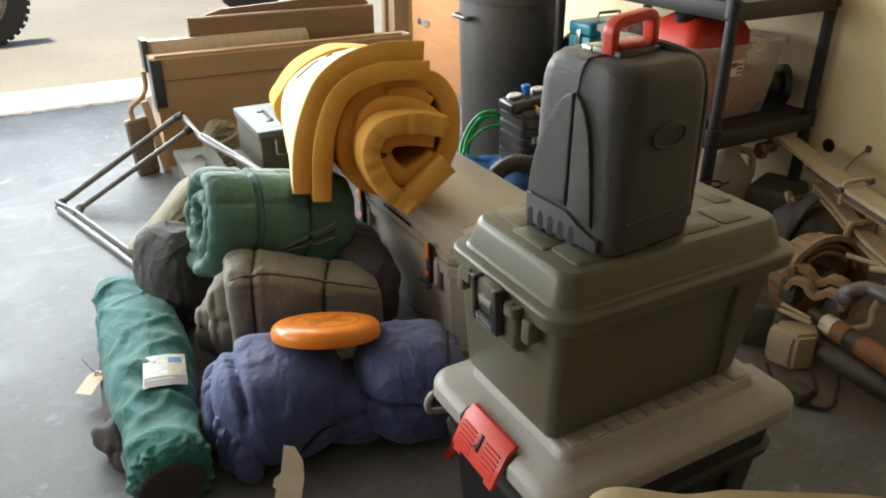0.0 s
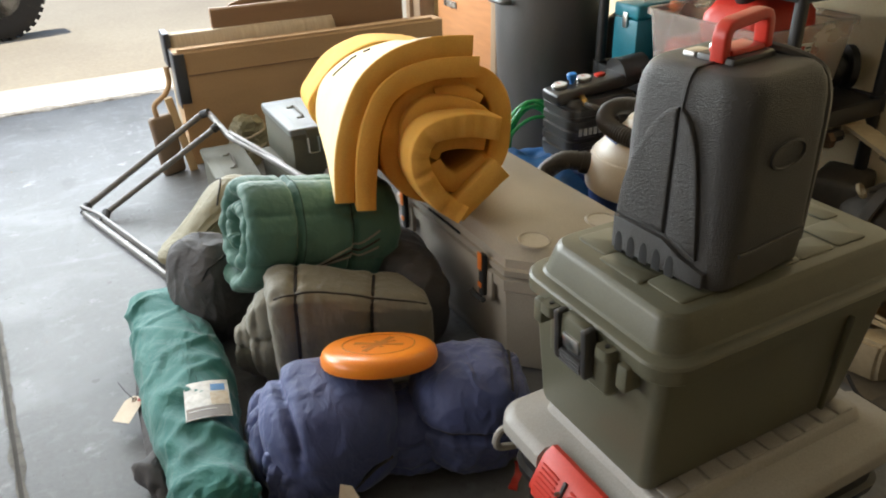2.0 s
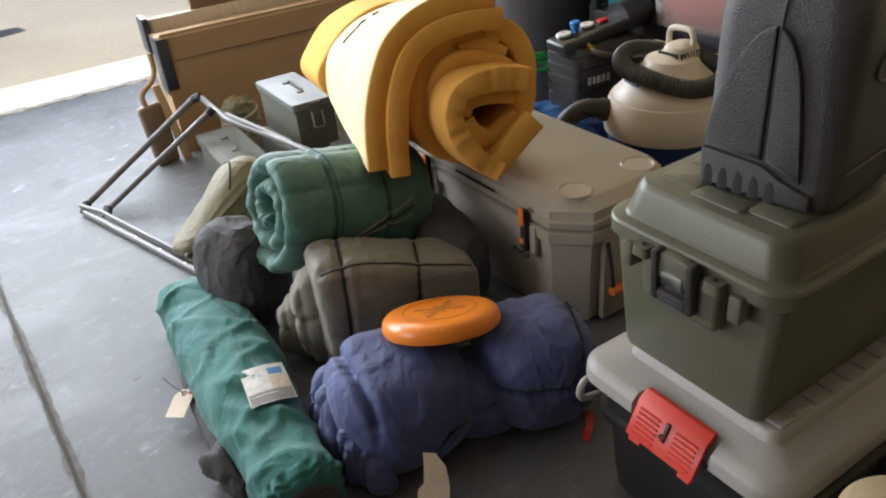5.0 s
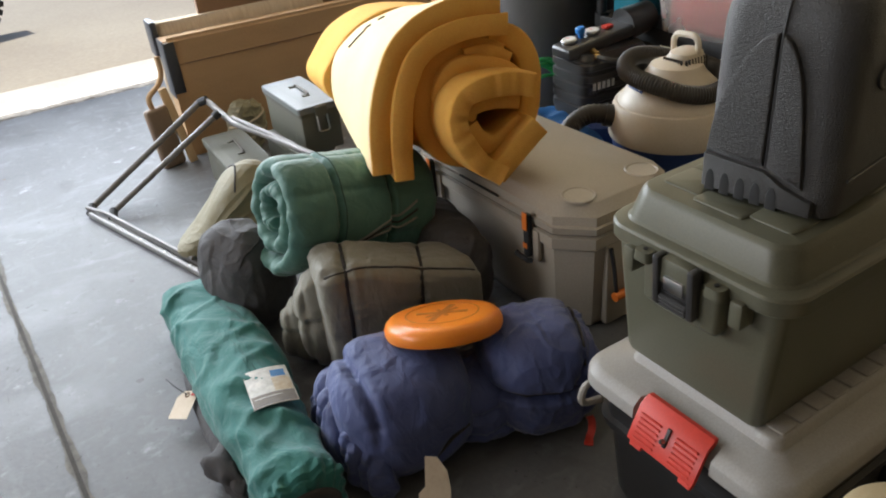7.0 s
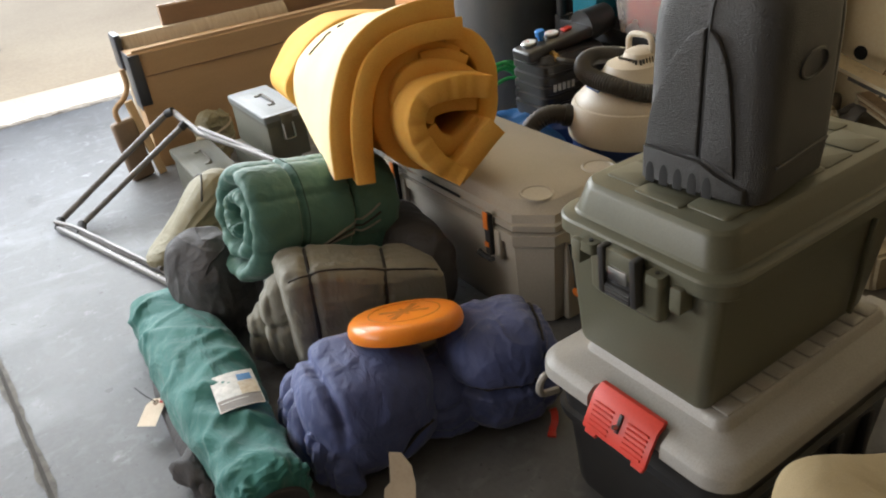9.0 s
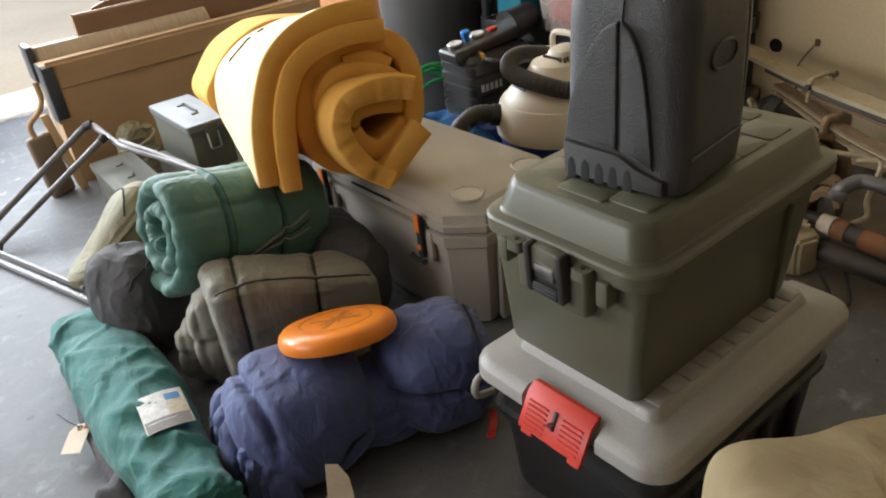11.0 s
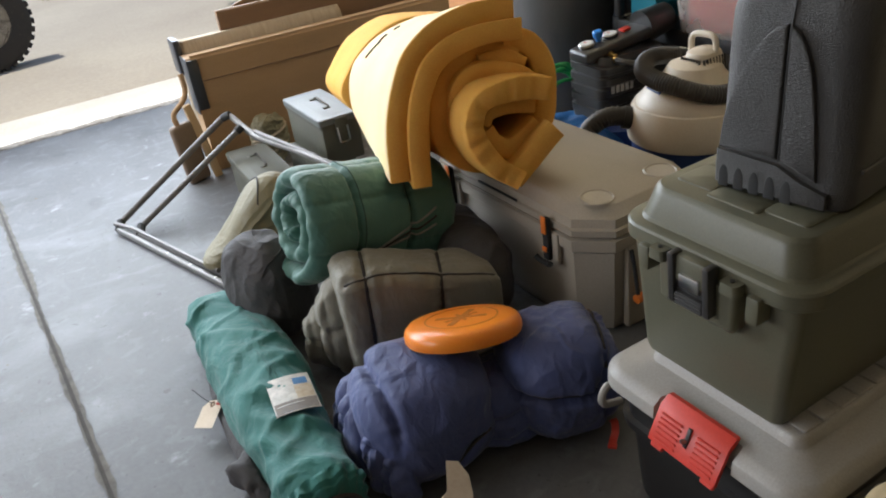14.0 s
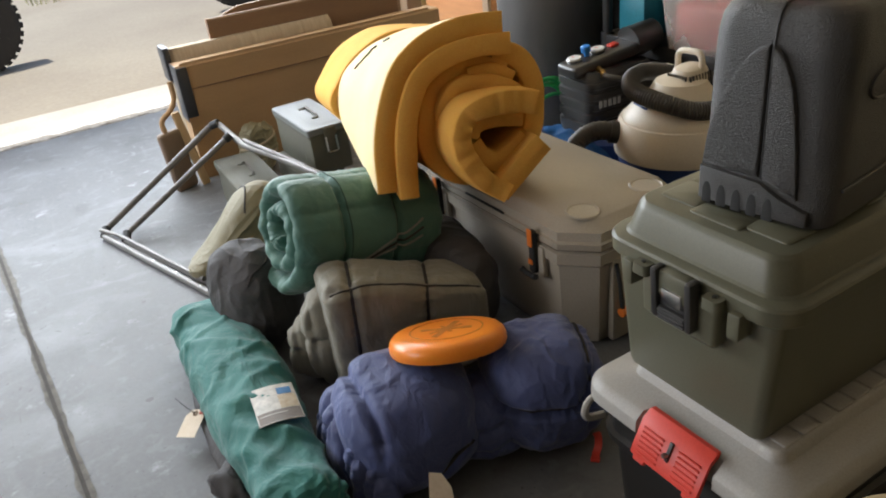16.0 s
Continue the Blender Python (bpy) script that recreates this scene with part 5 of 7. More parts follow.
# ---- bags on the floor ----
def long_bag():
    """A slim drawstring bag lying on the floor; its axis runs along y."""
    t = thing("tent_bag", "teal green canvas drawstring bag lying on the floor", "bag", (0.230, 2.49, 0.0), (0, 0, 0))
    ax = smooth_path([(0.012, 0.0, 0.075), (0.012, -0.12, 0.072), (0.0, -0.35, 0.085), (-0.02, -0.62, 0.088), (-0.035, -0.86, 0.082), (-0.045, -0.98, 0.075)], 26)
    n, rings = 88, []
    for j, p in enumerate(ax):
        f = j / (len(ax) - 1)
        hw, hh = 0.080 + 0.032 * math.sin(math.pi * min(1, f * 1.2 + 0.10)) + 0.012 * f, 0.064 + 0.022 * min(1, f * 2.6)
        if f < 0.02:
            hw, hh = hw * 1.0, hh * 0.86
        if f > 0.97:
            hw, hh = hw * 0.90, hh * 0.88
        ring = []
        for i in range(n):
            a = 2 * math.pi * i / n
            q = lambda v, e: math.copysign(abs(v) ** e, v)
            sq = 0.32 * max(0, 1 - f * 6)
            x, z = hw * q(math.cos(a), 0.70 - sq), hh * q(math.sin(a), 0.80 - sq)
            u, v = x * 0.8 + p.y * 0.9, p.y * 0.5 - x * 0.6
            fold = 0.4 - min(0.5, abs(puff((u * 1.0, v * 0.45, z * 0.5), 7, 3)) * 2.4)
            fold2 = 0.4 - min(0.5, abs(puff((v * 1.2, u * 0.5, z), 9, 12)) * 2.6)
            w = 0.022 * fold + 0.015 * fold2 + 0.010 * puff((x, p.y * 0.8, z), 9, 3) + 0.002 * puff((x * 2, p.y, z * 2), 30, 8) + (0.006 * math.sin(a * 17) if f > 0.93 else 0)
            ring.append((p.x + x * (1 + w / hw), p.y, max(0.001, p.z + z * (1 + w / hh))))
        rings.append(ring)
    part("bag_shell", loft(rings, bm=None), M_GREENBAG, t, smooth=180)
    mouth = [(-0.045 + 0.078 * math.cos(a), -0.986, 0.074 + 0.060 * math.sin(a)) for a in [2 * math.pi * i / 32 for i in range(32)]]
    part("mouth", loft([mouth, [(x * 0.94 - 0.003, -0.990, 0.074 + (z - 0.074) * 0.92) for x, y, z in mouth]]), M_DARKBAG, t, "dark open mouth of the bag")
    return t


tb = long_bag()


def patch():
    """The printed patch, bent over the bag's top."""
    t = new("patch")
    t.parent = tb
    t.location = (0.014, -0.675, 0.182)
    t.rotation_euler = (radians(-2), radians(6), radians(-9))
    b = bmesh.new()
    rows = []
    for k, zz in ((0, 0.0), (1, 0.0015)):
        rows.append([[b.verts.new((x * 0.0105, y * 0.0150, zz - 2.0 * (x * 0.0105) ** 2)) for x in range(-5, 6)] for y in range(-5, 6)])
    top = rows[1]
    for i in range(10):
        for j in range(10):
            b.faces.new((top[i][j], top[i][j + 1], top[i + 1][j + 1], top[i + 1][j]))
            b.faces.new((rows[0][i][j], rows[0][i + 1][j], rows[0][i + 1][j + 1], rows[0][i][j + 1]))
    part("patch_cloth", b, M_PATCH, t, "cream printed patch")
    def flat(name, x0, x1, y0, y1, m, lab, z=0.0020):
        c = bmesh.new()
        k = 5
        g = [[c.verts.new((x0 + (x1 - x0) * i / k, y, z - 2.0 * (x0 + (x1 - x0) * i / k) ** 2)) for i in range(k + 1)] for y in (y0, y1)]
        for i in range(k):
            c.faces.new((g[0][i], g[0][i + 1], g[1][i + 1], g[1][i]))
        part(name, c, m, t, lab)
    flat("print_block", -0.050, 0.050, -0.072, -0.030, M_PATCHDK, "dark printed band")
    flat("print_block", 0.010, 0.044, 0.030, 0.058, M_BLUEINK, "blue printed shape")
    flat("print_block", 0.008, 0.050, -0.028, 0.026, M_PATCHTAN, "tan printed field")
    flat("print_bar", -0.045, 0.02, -0.046, -0.043, M_PATCH, "", 0.0030)


patch()

strapbag = bmesh.new()
join(strapbag, sack(0.035, 0.27, 0.032, seed=21, crease=0.03, freq=14, n=36, m=18, flat=0.8), pose(0.118, 1.95, 0.0, 0, 0, -3))
join(strapbag, sack(0.035, 0.06, 0.040, seed=22, crease=0.04, freq=18, n=30, m=16, flat=0.8), pose(0.098, 1.76, 0.0, 0, 0, 20))
single("dark_pouch", strapbag, M_DARKBAG, "crumpled dark navy strap pouch beside the green bag", "pouch", smooth=180)

ht = thing("hang_tag", "cream paper hang tag on a wire beside the green bag", "tag", (0.070, 2.05, 0.050), (18, -12, -48))
hb = bmesh.new()
hp = [(-0.031, -0.038), (0.030, -0.042), (0.031, 0.022), (0.014, 0.042), (-0.014, 0.042), (-0.031, 0.024)]
loft([[(x, y, 0) for x, y in hp], [(x, y, 0.0012) for x, y in hp]], bm=hb)
part("paper", hb, M_PAPER, ht)
part("eyelet", flat_ring(0.004, 0.008, 0.0012, 0.001, 16), M_RUST, ht).location = (0, 0.030, 0)
part("wire", tube([(0.0, 0.03, 0.004), (-0.05, 0.055, 0.002), (-0.10, 0.085, -0.002)], 0.0014, 5), M_INK, ht)
part("red_tab", slab_box(0.015, 0.045, 0.025, 0.050, 0.002, 0.006, 0.002), M_RED2, ht, "small red tab")

def stuff_sack(label, m, at, turn, h, seed, lean, cord, shape=None):
    t = thing("stuff_sack", label, "bag", at, turn, "stuff sacks")
    body = part("sack_body", pillow(*h, 2.5, 56, (), 0.0, 0.022, 0.015, 4.0, lean, shape, seed), m, t, smooth=180)
    if cord:
        on = laid(tree_of(body), smooth_path([(x, y, 0.8) for x, y in cord], 8), (0, 0, -1), 0.001)
        part("drawcord", tube(on, 0.0035, 6), M_ZIP, t, "dark drawcord")
    return t


stuff_sack("dark grey nylon stuff sack slumped on the floor", M_DARKBAG, (0.390, 2.370, 0.0), (0, 0, 20), (0.118, 0.150, 0.172), 31, (1.5, 1.0, 0.5), ((-0.08, -0.09), (-0.02, -0.10), (0.04, -0.07), (0.07, -0.02)))
stuff_sack("khaki fabric stuff sack slumped over the chair frame", M_TANBAG, (0.500, 2.90, 0.0), (0, 0, 4), (0.205, 0.095, 0.150), 37, (0.6, 1.4, 1.5), ((0.02, -0.07), (0.05, -0.03), (0.07, 0.02), (0.06, 0.06)), lambda c: (c.x, c.y, c.z * (0.32 + 0.68 * step(-0.20, 0.14, c.x))))
stuff_sack("dark nylon bag packed behind the sleeping bags", M_DARKBAG, (0.915, 2.09, 0.0), (0, 0, -6), (0.100, 0.22, 0.155), 41, (1, 1, 0.6), ())
cb = thing("canvas_bag", "tan canvas bag with pinched corners standing beside the storage tote", "bag", (0.893, 0.440, 0.0), (0, 0, -37))
part("bag_body", sack(0.285, 0.165, 0.274, seed=52, power=7, crease=0.045, freq=5, n=110, m=60, flat=0.72), M_CANVAS, cb, smooth=180)
part("end_seam", tube(smooth_path([(-0.283, 0.02, 0.05), (-0.287, 0.03, 0.2), (-0.284, 0.045, 0.34), (-0.282, 0.055, 0.42)], 6), 0.004, 6), M_CANVAS, cb)


# ---- far side: chair frame, cans, cartons ----
def chair_frame():
    t = thing("folding_chair", "folded chair frame of worn bent steel tube", "folding chair", (0, 0, 0))
    r = 0.0136
    part("frame_tube", bent([(0.335, 2.70, 0.012), (0.095, 3.54, 0.016), (0.690, 3.62, 0.325), (0.712, 3.50, 0.285), (0.722, 3.38, 0.268), (0.79, 3.12, 0.262), (0.87, 2.75, 0.250)], r, 0.045), M_TUBE, t)
    part("frame_tube", bent([(0.365, 2.72, 0.012), (0.155, 3.43, 0.016), (0.695, 3.46, 0.300)], r * 0.9, 0.04), M_TUBE, t)
    part("frame_tube", bent([(0.325, 2.82, 0.035), (0.152, 3.42, 0.039), (0.098, 3.53, 0.039)], r * 0.6, 0.03), M_TUBE, t)
    part("frame_tube", bent([(0.72, 3.36, 0.297), (0.83, 2.98, 0.262)], r * 0.62, 0.03), M_TUBE, t)
    for p, q in (((0.103, 3.51, 0.014), (0.125, 3.546, 0.034)), ((0.165, 3.39, 0.014), (0.185, 3.435, 0.034)), ((0.665, 3.615, 0.312), (0.692, 3.59, 0.325)), ((0.67, 3.458, 0.287), (0.697, 3.458, 0.302))):
        part("joint_sleeve", tube([p, q], r * 1.3, 10), M_RUBBER, t, "dark plastic joint sleeve")
    for k in range(3):
        y = 2.80 + 0.16 * k
        part("rivet", lathe([(0.006, 0), (0.006, 0.004), (0.003, 0.006)], 10), M_STEEL, t).location = (0.335 - 0.286 * (y - 2.70), y, 0.022)
    return t


chair_frame()


def ammo_can(at, turn, group="ammunition cans"):
    t = thing("ammo_can", "olive drab steel ammunition can with a wire handle", "ammunition can", at, turn, group)
    part("body", slab_box(-0.070, 0.070, -0.165, 0.165, 0.0, 0.165, 0.008, 2), M_CAN, t)
    part("rim_bead", rounded([(0.150, 0.0735, 0.1685, 0.010), (0.157, 0.075, 0.170, 0.010), (0.163, 0.0735, 0.1685, 0.010)], 3), M_CAN, t)
    lid = part("lid", rounded([(0.165, 0.077, 0.172, 0.010), (0.186, 0.077, 0.172, 0.010), (0.190, 0.074, 0.169, 0.010), (0.190, 0.05, 0.14, 0.01), (0.1915, 0.046, 0.136, 0.01)], 3), M_CANTOP, t, "grey worn painted lid")
    part("handle", bent([(0.0, -0.062, 0.191), (0.010, -0.062, 0.199), (0.014, 0.062, 0.199), (0.0, 0.062, 0.191)], 0.004, 0.010, 8), M_GRIME, lid, "dark steel wire handle")
    for y in (-0.062, 0.062):
        part("handle_clip", slab_box(-0.012, 0.012, y - 0.008, y + 0.008, 0.1905, 0.196, 0.002), M_CAN, lid)
    part("hasp", slab_box(-0.022, 0.022, -0.178, -0.170, 0.085, 0.185, 0.003), M_CAN, t, "steel hasp")
    part("hasp_wire", bent([(-0.018, -0.178, 0.15), (-0.018, -0.184, 0.09), (0.018, -0.184, 0.09), (0.018, -0.178, 0.15)], 0.003, 0.008, 6), M_STEEL, t)
    return t


can = ammo_can((0.69, 3.31, 0.0), (0, 0, -3))
can.scale = (1.15, 1.25, 1.0)
for o in can.children:
    if o.name.startswith("lid"):
        o.data = o.data.copy()
        o.data.materials[0] = M_CAN
        o["label"] = "olive drab lid"
ammo_can((0.962, 3.20, 0.1925), (0, 0, -1)).scale = (1.15, 1.18, 1.0)
under = thing("ammo_can", "olive drab steel ammunition can under another", "ammunition can", (0.930, 3.22, 0.0), (0, 0, 2), "ammunition cans")
part("body", slab_box(-0.075, 0.075, -0.17, 0.17, 0.0, 0.162, 0.008, 2), M_CAN, under)
part("lid", slab_box(-0.08, 0.08, -0.175, 0.175, 0.163, 0.1925, 0.008, 2), M_CAN, under)

pouch = single("webbing_pouch", pillow(0.090, 0.070, 0.120, 2.6, 36, (), 0.0, 0.020, 0.030, 9, (1, 1, 1.6), None, 61), M_TANBAG, "tan webbing pouch with straps", "pouch", (0.875, 3.72, 0.0), (0, 0, 15), smooth=180)
for k in range(2):
    zz = 0.09 + 0.07 * k
    part("strap", tube([(0.090 * math.cos(a), 0.071 * math.sin(a), zz + 0.02 * math.cos(a)) for a in [math.pi * (1.0 + i / 12) for i in range(13)]], 0.006, 5), M_RUG, pouch)


def carton(name, label, x0, x1, y0, y1, z0, z1, m, turn=0):
    t = thing(name, label, "carton", (x0, y0, 0), (0, 0, turn))
    b = bmesh.new()
    n = 14
    rings = []
    L, D = x1 - x0, y1 - y0
    for i in range(n + 1):
        f = i / n
        x = f * L
        w = 0.006 * puff((x, 0, 0), 3, 7)
        rings.append([(x, w, z0), (x, w + 0.003 * puff((x, 1, 1), 5), (z0 + z1) / 2), (x, w + 0.004, z1 - 0.008), (x, w + 0.012, z1 + 0.004 * puff((x, 0, 2), 4)), (x, D - 0.006, z1 + 0.003 * puff((x, 3, 2), 4)), (x, D, z1 - 0.01), (x, D, z0)])
    loft(rings, bm=b)
    part("panel", b, m, t)
    return t


c1 = carton("cardboard_carton", "long flat brown cardboard carton standing on edge, taped at its end", 0.63, 1.98, 3.85, 3.97, 0.0, 0.535, M_CARD, -2)
part("corner_tape", slab_box(-0.005, 0.045, -0.0035, 0.02, 0.30, 0.528, 0.002), M_TAPE, c1, "black tape over the corner")
part("corner_tape", slab_box(-0.006, -0.001, 0.0, 0.115, 0.28, 0.535, 0.002), M_TAPE, c1, "black tape over the end")
part("fold_line", slab_box(0.05, 1.33, -0.003, 0.004, 0.425, 0.429, 0.001), M_CARDDK, c1)
part("flap", slab_box(0.02, 1.30, 0.012, 0.028, 0.53, 0.546, 0.003), M_CARD, c1)
c2 = carton("cardboard_carton", "dark brown hardboard sheets leaning behind the carton", 0.86, 1.84, 4.03, 4.07, 0.0, 0.675, M_CARDDK, -3)
part("slot_print", slab_box(0.10, 0.48, -0.004, 0.003, 0.545, 0.58, 0.001), M_TAPE, c2, "dark printed strip")
c3 = thing("hardboard_sheet", "curved dark brown hardboard sheet standing behind the cartons", "board", (0.92, 4.10, 0.0), (0, 0, -3))
hb = bmesh.new()
edge = [(0.0, 0.0), (0.0, 0.63), (0.05, 0.675), (0.12, 0.695), (0.50, 0.715), (0.82, 0.72), (0.88, 0.71), (0.92, 0.68), (0.92, 0.0)]
loft([[(x, 0.0, z) for x, z in edge], [(x, 0.022, z) for x, z in edge]], bm=hb)
part("sheet", hb, M_CARDDK, c3)
rug = thing("rolled_carpet", "striped tan carpet folded on edge behind the carton", "carpet", (0.63, 4.0, 0.0), (0, 0, -2))
part("roll", rounded([(0.0, 0.42, 0.055, 0.05, 0.42, 0.035), (0.50, 0.42, 0.055, 0.05, 0.42, 0.035), (0.56, 0.41, 0.045, 0.04, 0.42, 0.035), (0.585, 0.40, 0.025, 0.02, 0.42, 0.035)], 5), M_RUG, rug)
part("binding", slab_box(-0.012, 0.02, -0.02, 0.10, 0.44, 0.60, 0.01), M_TAPE, rug, "dark bound edge")

pad = thing("padded_board", "brown vinyl padded board with a strap, leaning at the carton's end", "padded board", (0.530, 3.80, 0.0), (0, -4, 12))
part("pad", slab_box(-0.055, 0.055, -0.022, 0.022, 0.0, 0.285, 0.018, 3), M_PAD, pad)
part("strap", tube(smooth_path([(-0.01, 0.0, 0.27), (-0.005, 0.01, 0.33), (0.06, 0.03, 0.36), (0.10, 0.05, 0.40), (0.11, 0.06, 0.47)], 6), 0.012, 8), M_CARD, pad, "tan strap")
stake = single("wooden_stake", slab_box(-0.018, 0.018, -0.016, 0.016, 0.0, 0.36, 0.006), M_WOOD, "pale wooden stake leaning against the carton", "stake", (0.615, 3.79, 0.0), (-3, -8, 0))


# ---- bin, compressor, vacuum ----
bin_t = thing("trash_bin", "tall black plastic bin with streaks of dust", "bin", (2.14, 3.10, 0))
part("barrel", lathe([(0.19, 0.0), (0.205, 0.01), (0.212, 0.05), (0.235, 0.60), (0.240, 0.80), (0.238, 0.83), (0.228, 0.82), (0.20, 0.10), (0.02, 0.08)], 48), M_BIN, bin_t)
part("rim", lathe([(0.238, 0.80), (0.252, 0.803), (0.254, 0.82), (0.252, 0.838), (0.236, 0.84)], 48), M_BIN, bin_t)
for s in (-1, 1):
    part("handle", bent([(s * 0.24, -0.06, 0.74), (s * 0.275, -0.06, 0.74), (s * 0.275, 0.06, 0.74), (s * 0.24, 0.06, 0.74)], 0.011, 0.02, 8), M_BIN, bin_t)
bag2 = single("folded_tarp", sack(0.10, 0.17, 0.36, seed=71, crease=0.03, freq=5, n=40, m=24, flat=0.9), M_BLACK_PL, "black plastic sack standing beside the bin", "sack", (2.40, 2.86, 0.0), smooth=180)


def compressor():
    t = thing("air_compressor", "black and blue portable air compressor with gauges and a brass fitting", "air compressor", (1.93, 2.51, 0), (0, 0, -4))
    t.scale = (1.08, 1.08, 1.07)
    # x runs along the top panel
    part("tank", lathe([(0.02, 0.06), (0.12, 0.065), (0.165, 0.10), (0.175, 0.15), (0.165, 0.20), (0.12, 0.235), (0.02, 0.24)], 36), M_BLUEPL, t, "blue steel tank")
    for a in (30, 150, 270):
        part("foot", tube([(0.13 * math.cos(radians(a)), 0.13 * math.sin(radians(a)), 0.0), (0.13 * math.cos(radians(a)), 0.13 * math.sin(radians(a)), 0.10)], 0.018, 10), M_RUBBER, t, "rubber foot")
    shroud = bmesh.new()
    lv = [(0.225, 0.145, 0.100, 0.04)]
    for i in range(5):
        z = 0.25 + i * 0.038
        lv += [(z, 0.150, 0.105, 0.04), (z + 0.022, 0.150, 0.105, 0.04), (z + 0.026, 0.142, 0.098, 0.04), (z + 0.034, 0.142, 0.098, 0.04)]
    lv += [(0.44, 0.140, 0.096, 0.04), (0.455, 0.13, 0.088, 0.04)]
    rounded(lv, 5, bm=shroud)
    part("shroud", shroud, M_CASE_SM, t, "black ribbed plastic shroud")
    panel = part("control_panel", slab_box(-0.165, 0.150, -0.055, 0.055, -0.02, 0.022, 0.012, 3), M_CASE_SM, t, "black control panel")
    panel.matrix_local = pose(-0.01, 0.0, 0.475, 0, -7, 0)
    part("motor_end", tube([(0.10, 0.0, 0.50), (0.215, 0.0, 0.515)], [0.060, 0.052], 24), M_CASE_SM, t)
    part("filter_cap", tube([(0.19, 0.03, 0.51), (0.225, 0.06, 0.515)], [0.036, 0.034], 18), M_RUBBER, t)
    for x in (-0.115, -0.015):
        g = part("gauge", lathe([(0.026, 0.0), (0.028, 0.004), (0.028, 0.010), (0.025, 0.013)], 24), M_STEEL, panel)
        g.location = (x, 0.012, 0.022)
        part("dial", lathe([(0.0235, 0.0), (0.0235, 0.001)], 24), M_DIAL, g, "white dial").location = (0, 0, 0.013)
        part("needle", slab_box(-0.001, 0.001, -0.002, 0.016, 0.0, 0.001), M_RED, g).location = (0, 0, 0.0145)
    k = part("regulator_knob", lathe([(0.010, 0.0), (0.010, 0.014), (0.017, 0.016), (0.018, 0.034), (0.014, 0.038)], 10), M_CYAN, panel, "blue regulator knob")
    k.location = (-0.062, 0.014, 0.022)
    part("switch", slab_box(0.032, 0.066, -0.006, 0.022, 0.022, 0.032, 0.003), M_RED, panel, "red rocker switch")
    part("fitting", tube([(-0.075, -0.050, 0.455), (-0.090, -0.100, 0.447)], [0.013, 0.010], 12), M_BRASS, t, "brass quick coupling")
    part("fitting_nut", tube([(-0.083, -0.078, 0.451), (-0.087, -0.088, 0.449)], 0.015, 6), M_BRASS, t, "brass nut")
    part("air_hose", tube(smooth_path([(-0.090, -0.10, 0.447), (-0.080, -0.135, 0.445), (-0.045, -0.16, 0.435), (0.0, -0.17, 0.42), (0.03, -0.16, 0.36)], 8), 0.010, 8), M_HOSE, t, "dark braided hose")
    for i, (x, w, h) in enumerate(((-0.110, 0.014, 0.026), (-0.090, 0.014, 0.026), (-0.070, 0.014, 0.026), (-0.050, 0.014, 0.026), (-0.030, 0.012, 0.026))):
        part("brand_shape", slab_box(x - w / 2, x + w / 2, -0.1085, -0.1055, 0.335, 0.335 + h, 0.001), M_PALE, t, "pale printed block").rotation_euler = (0, 0, 0)
    return t


compressor()


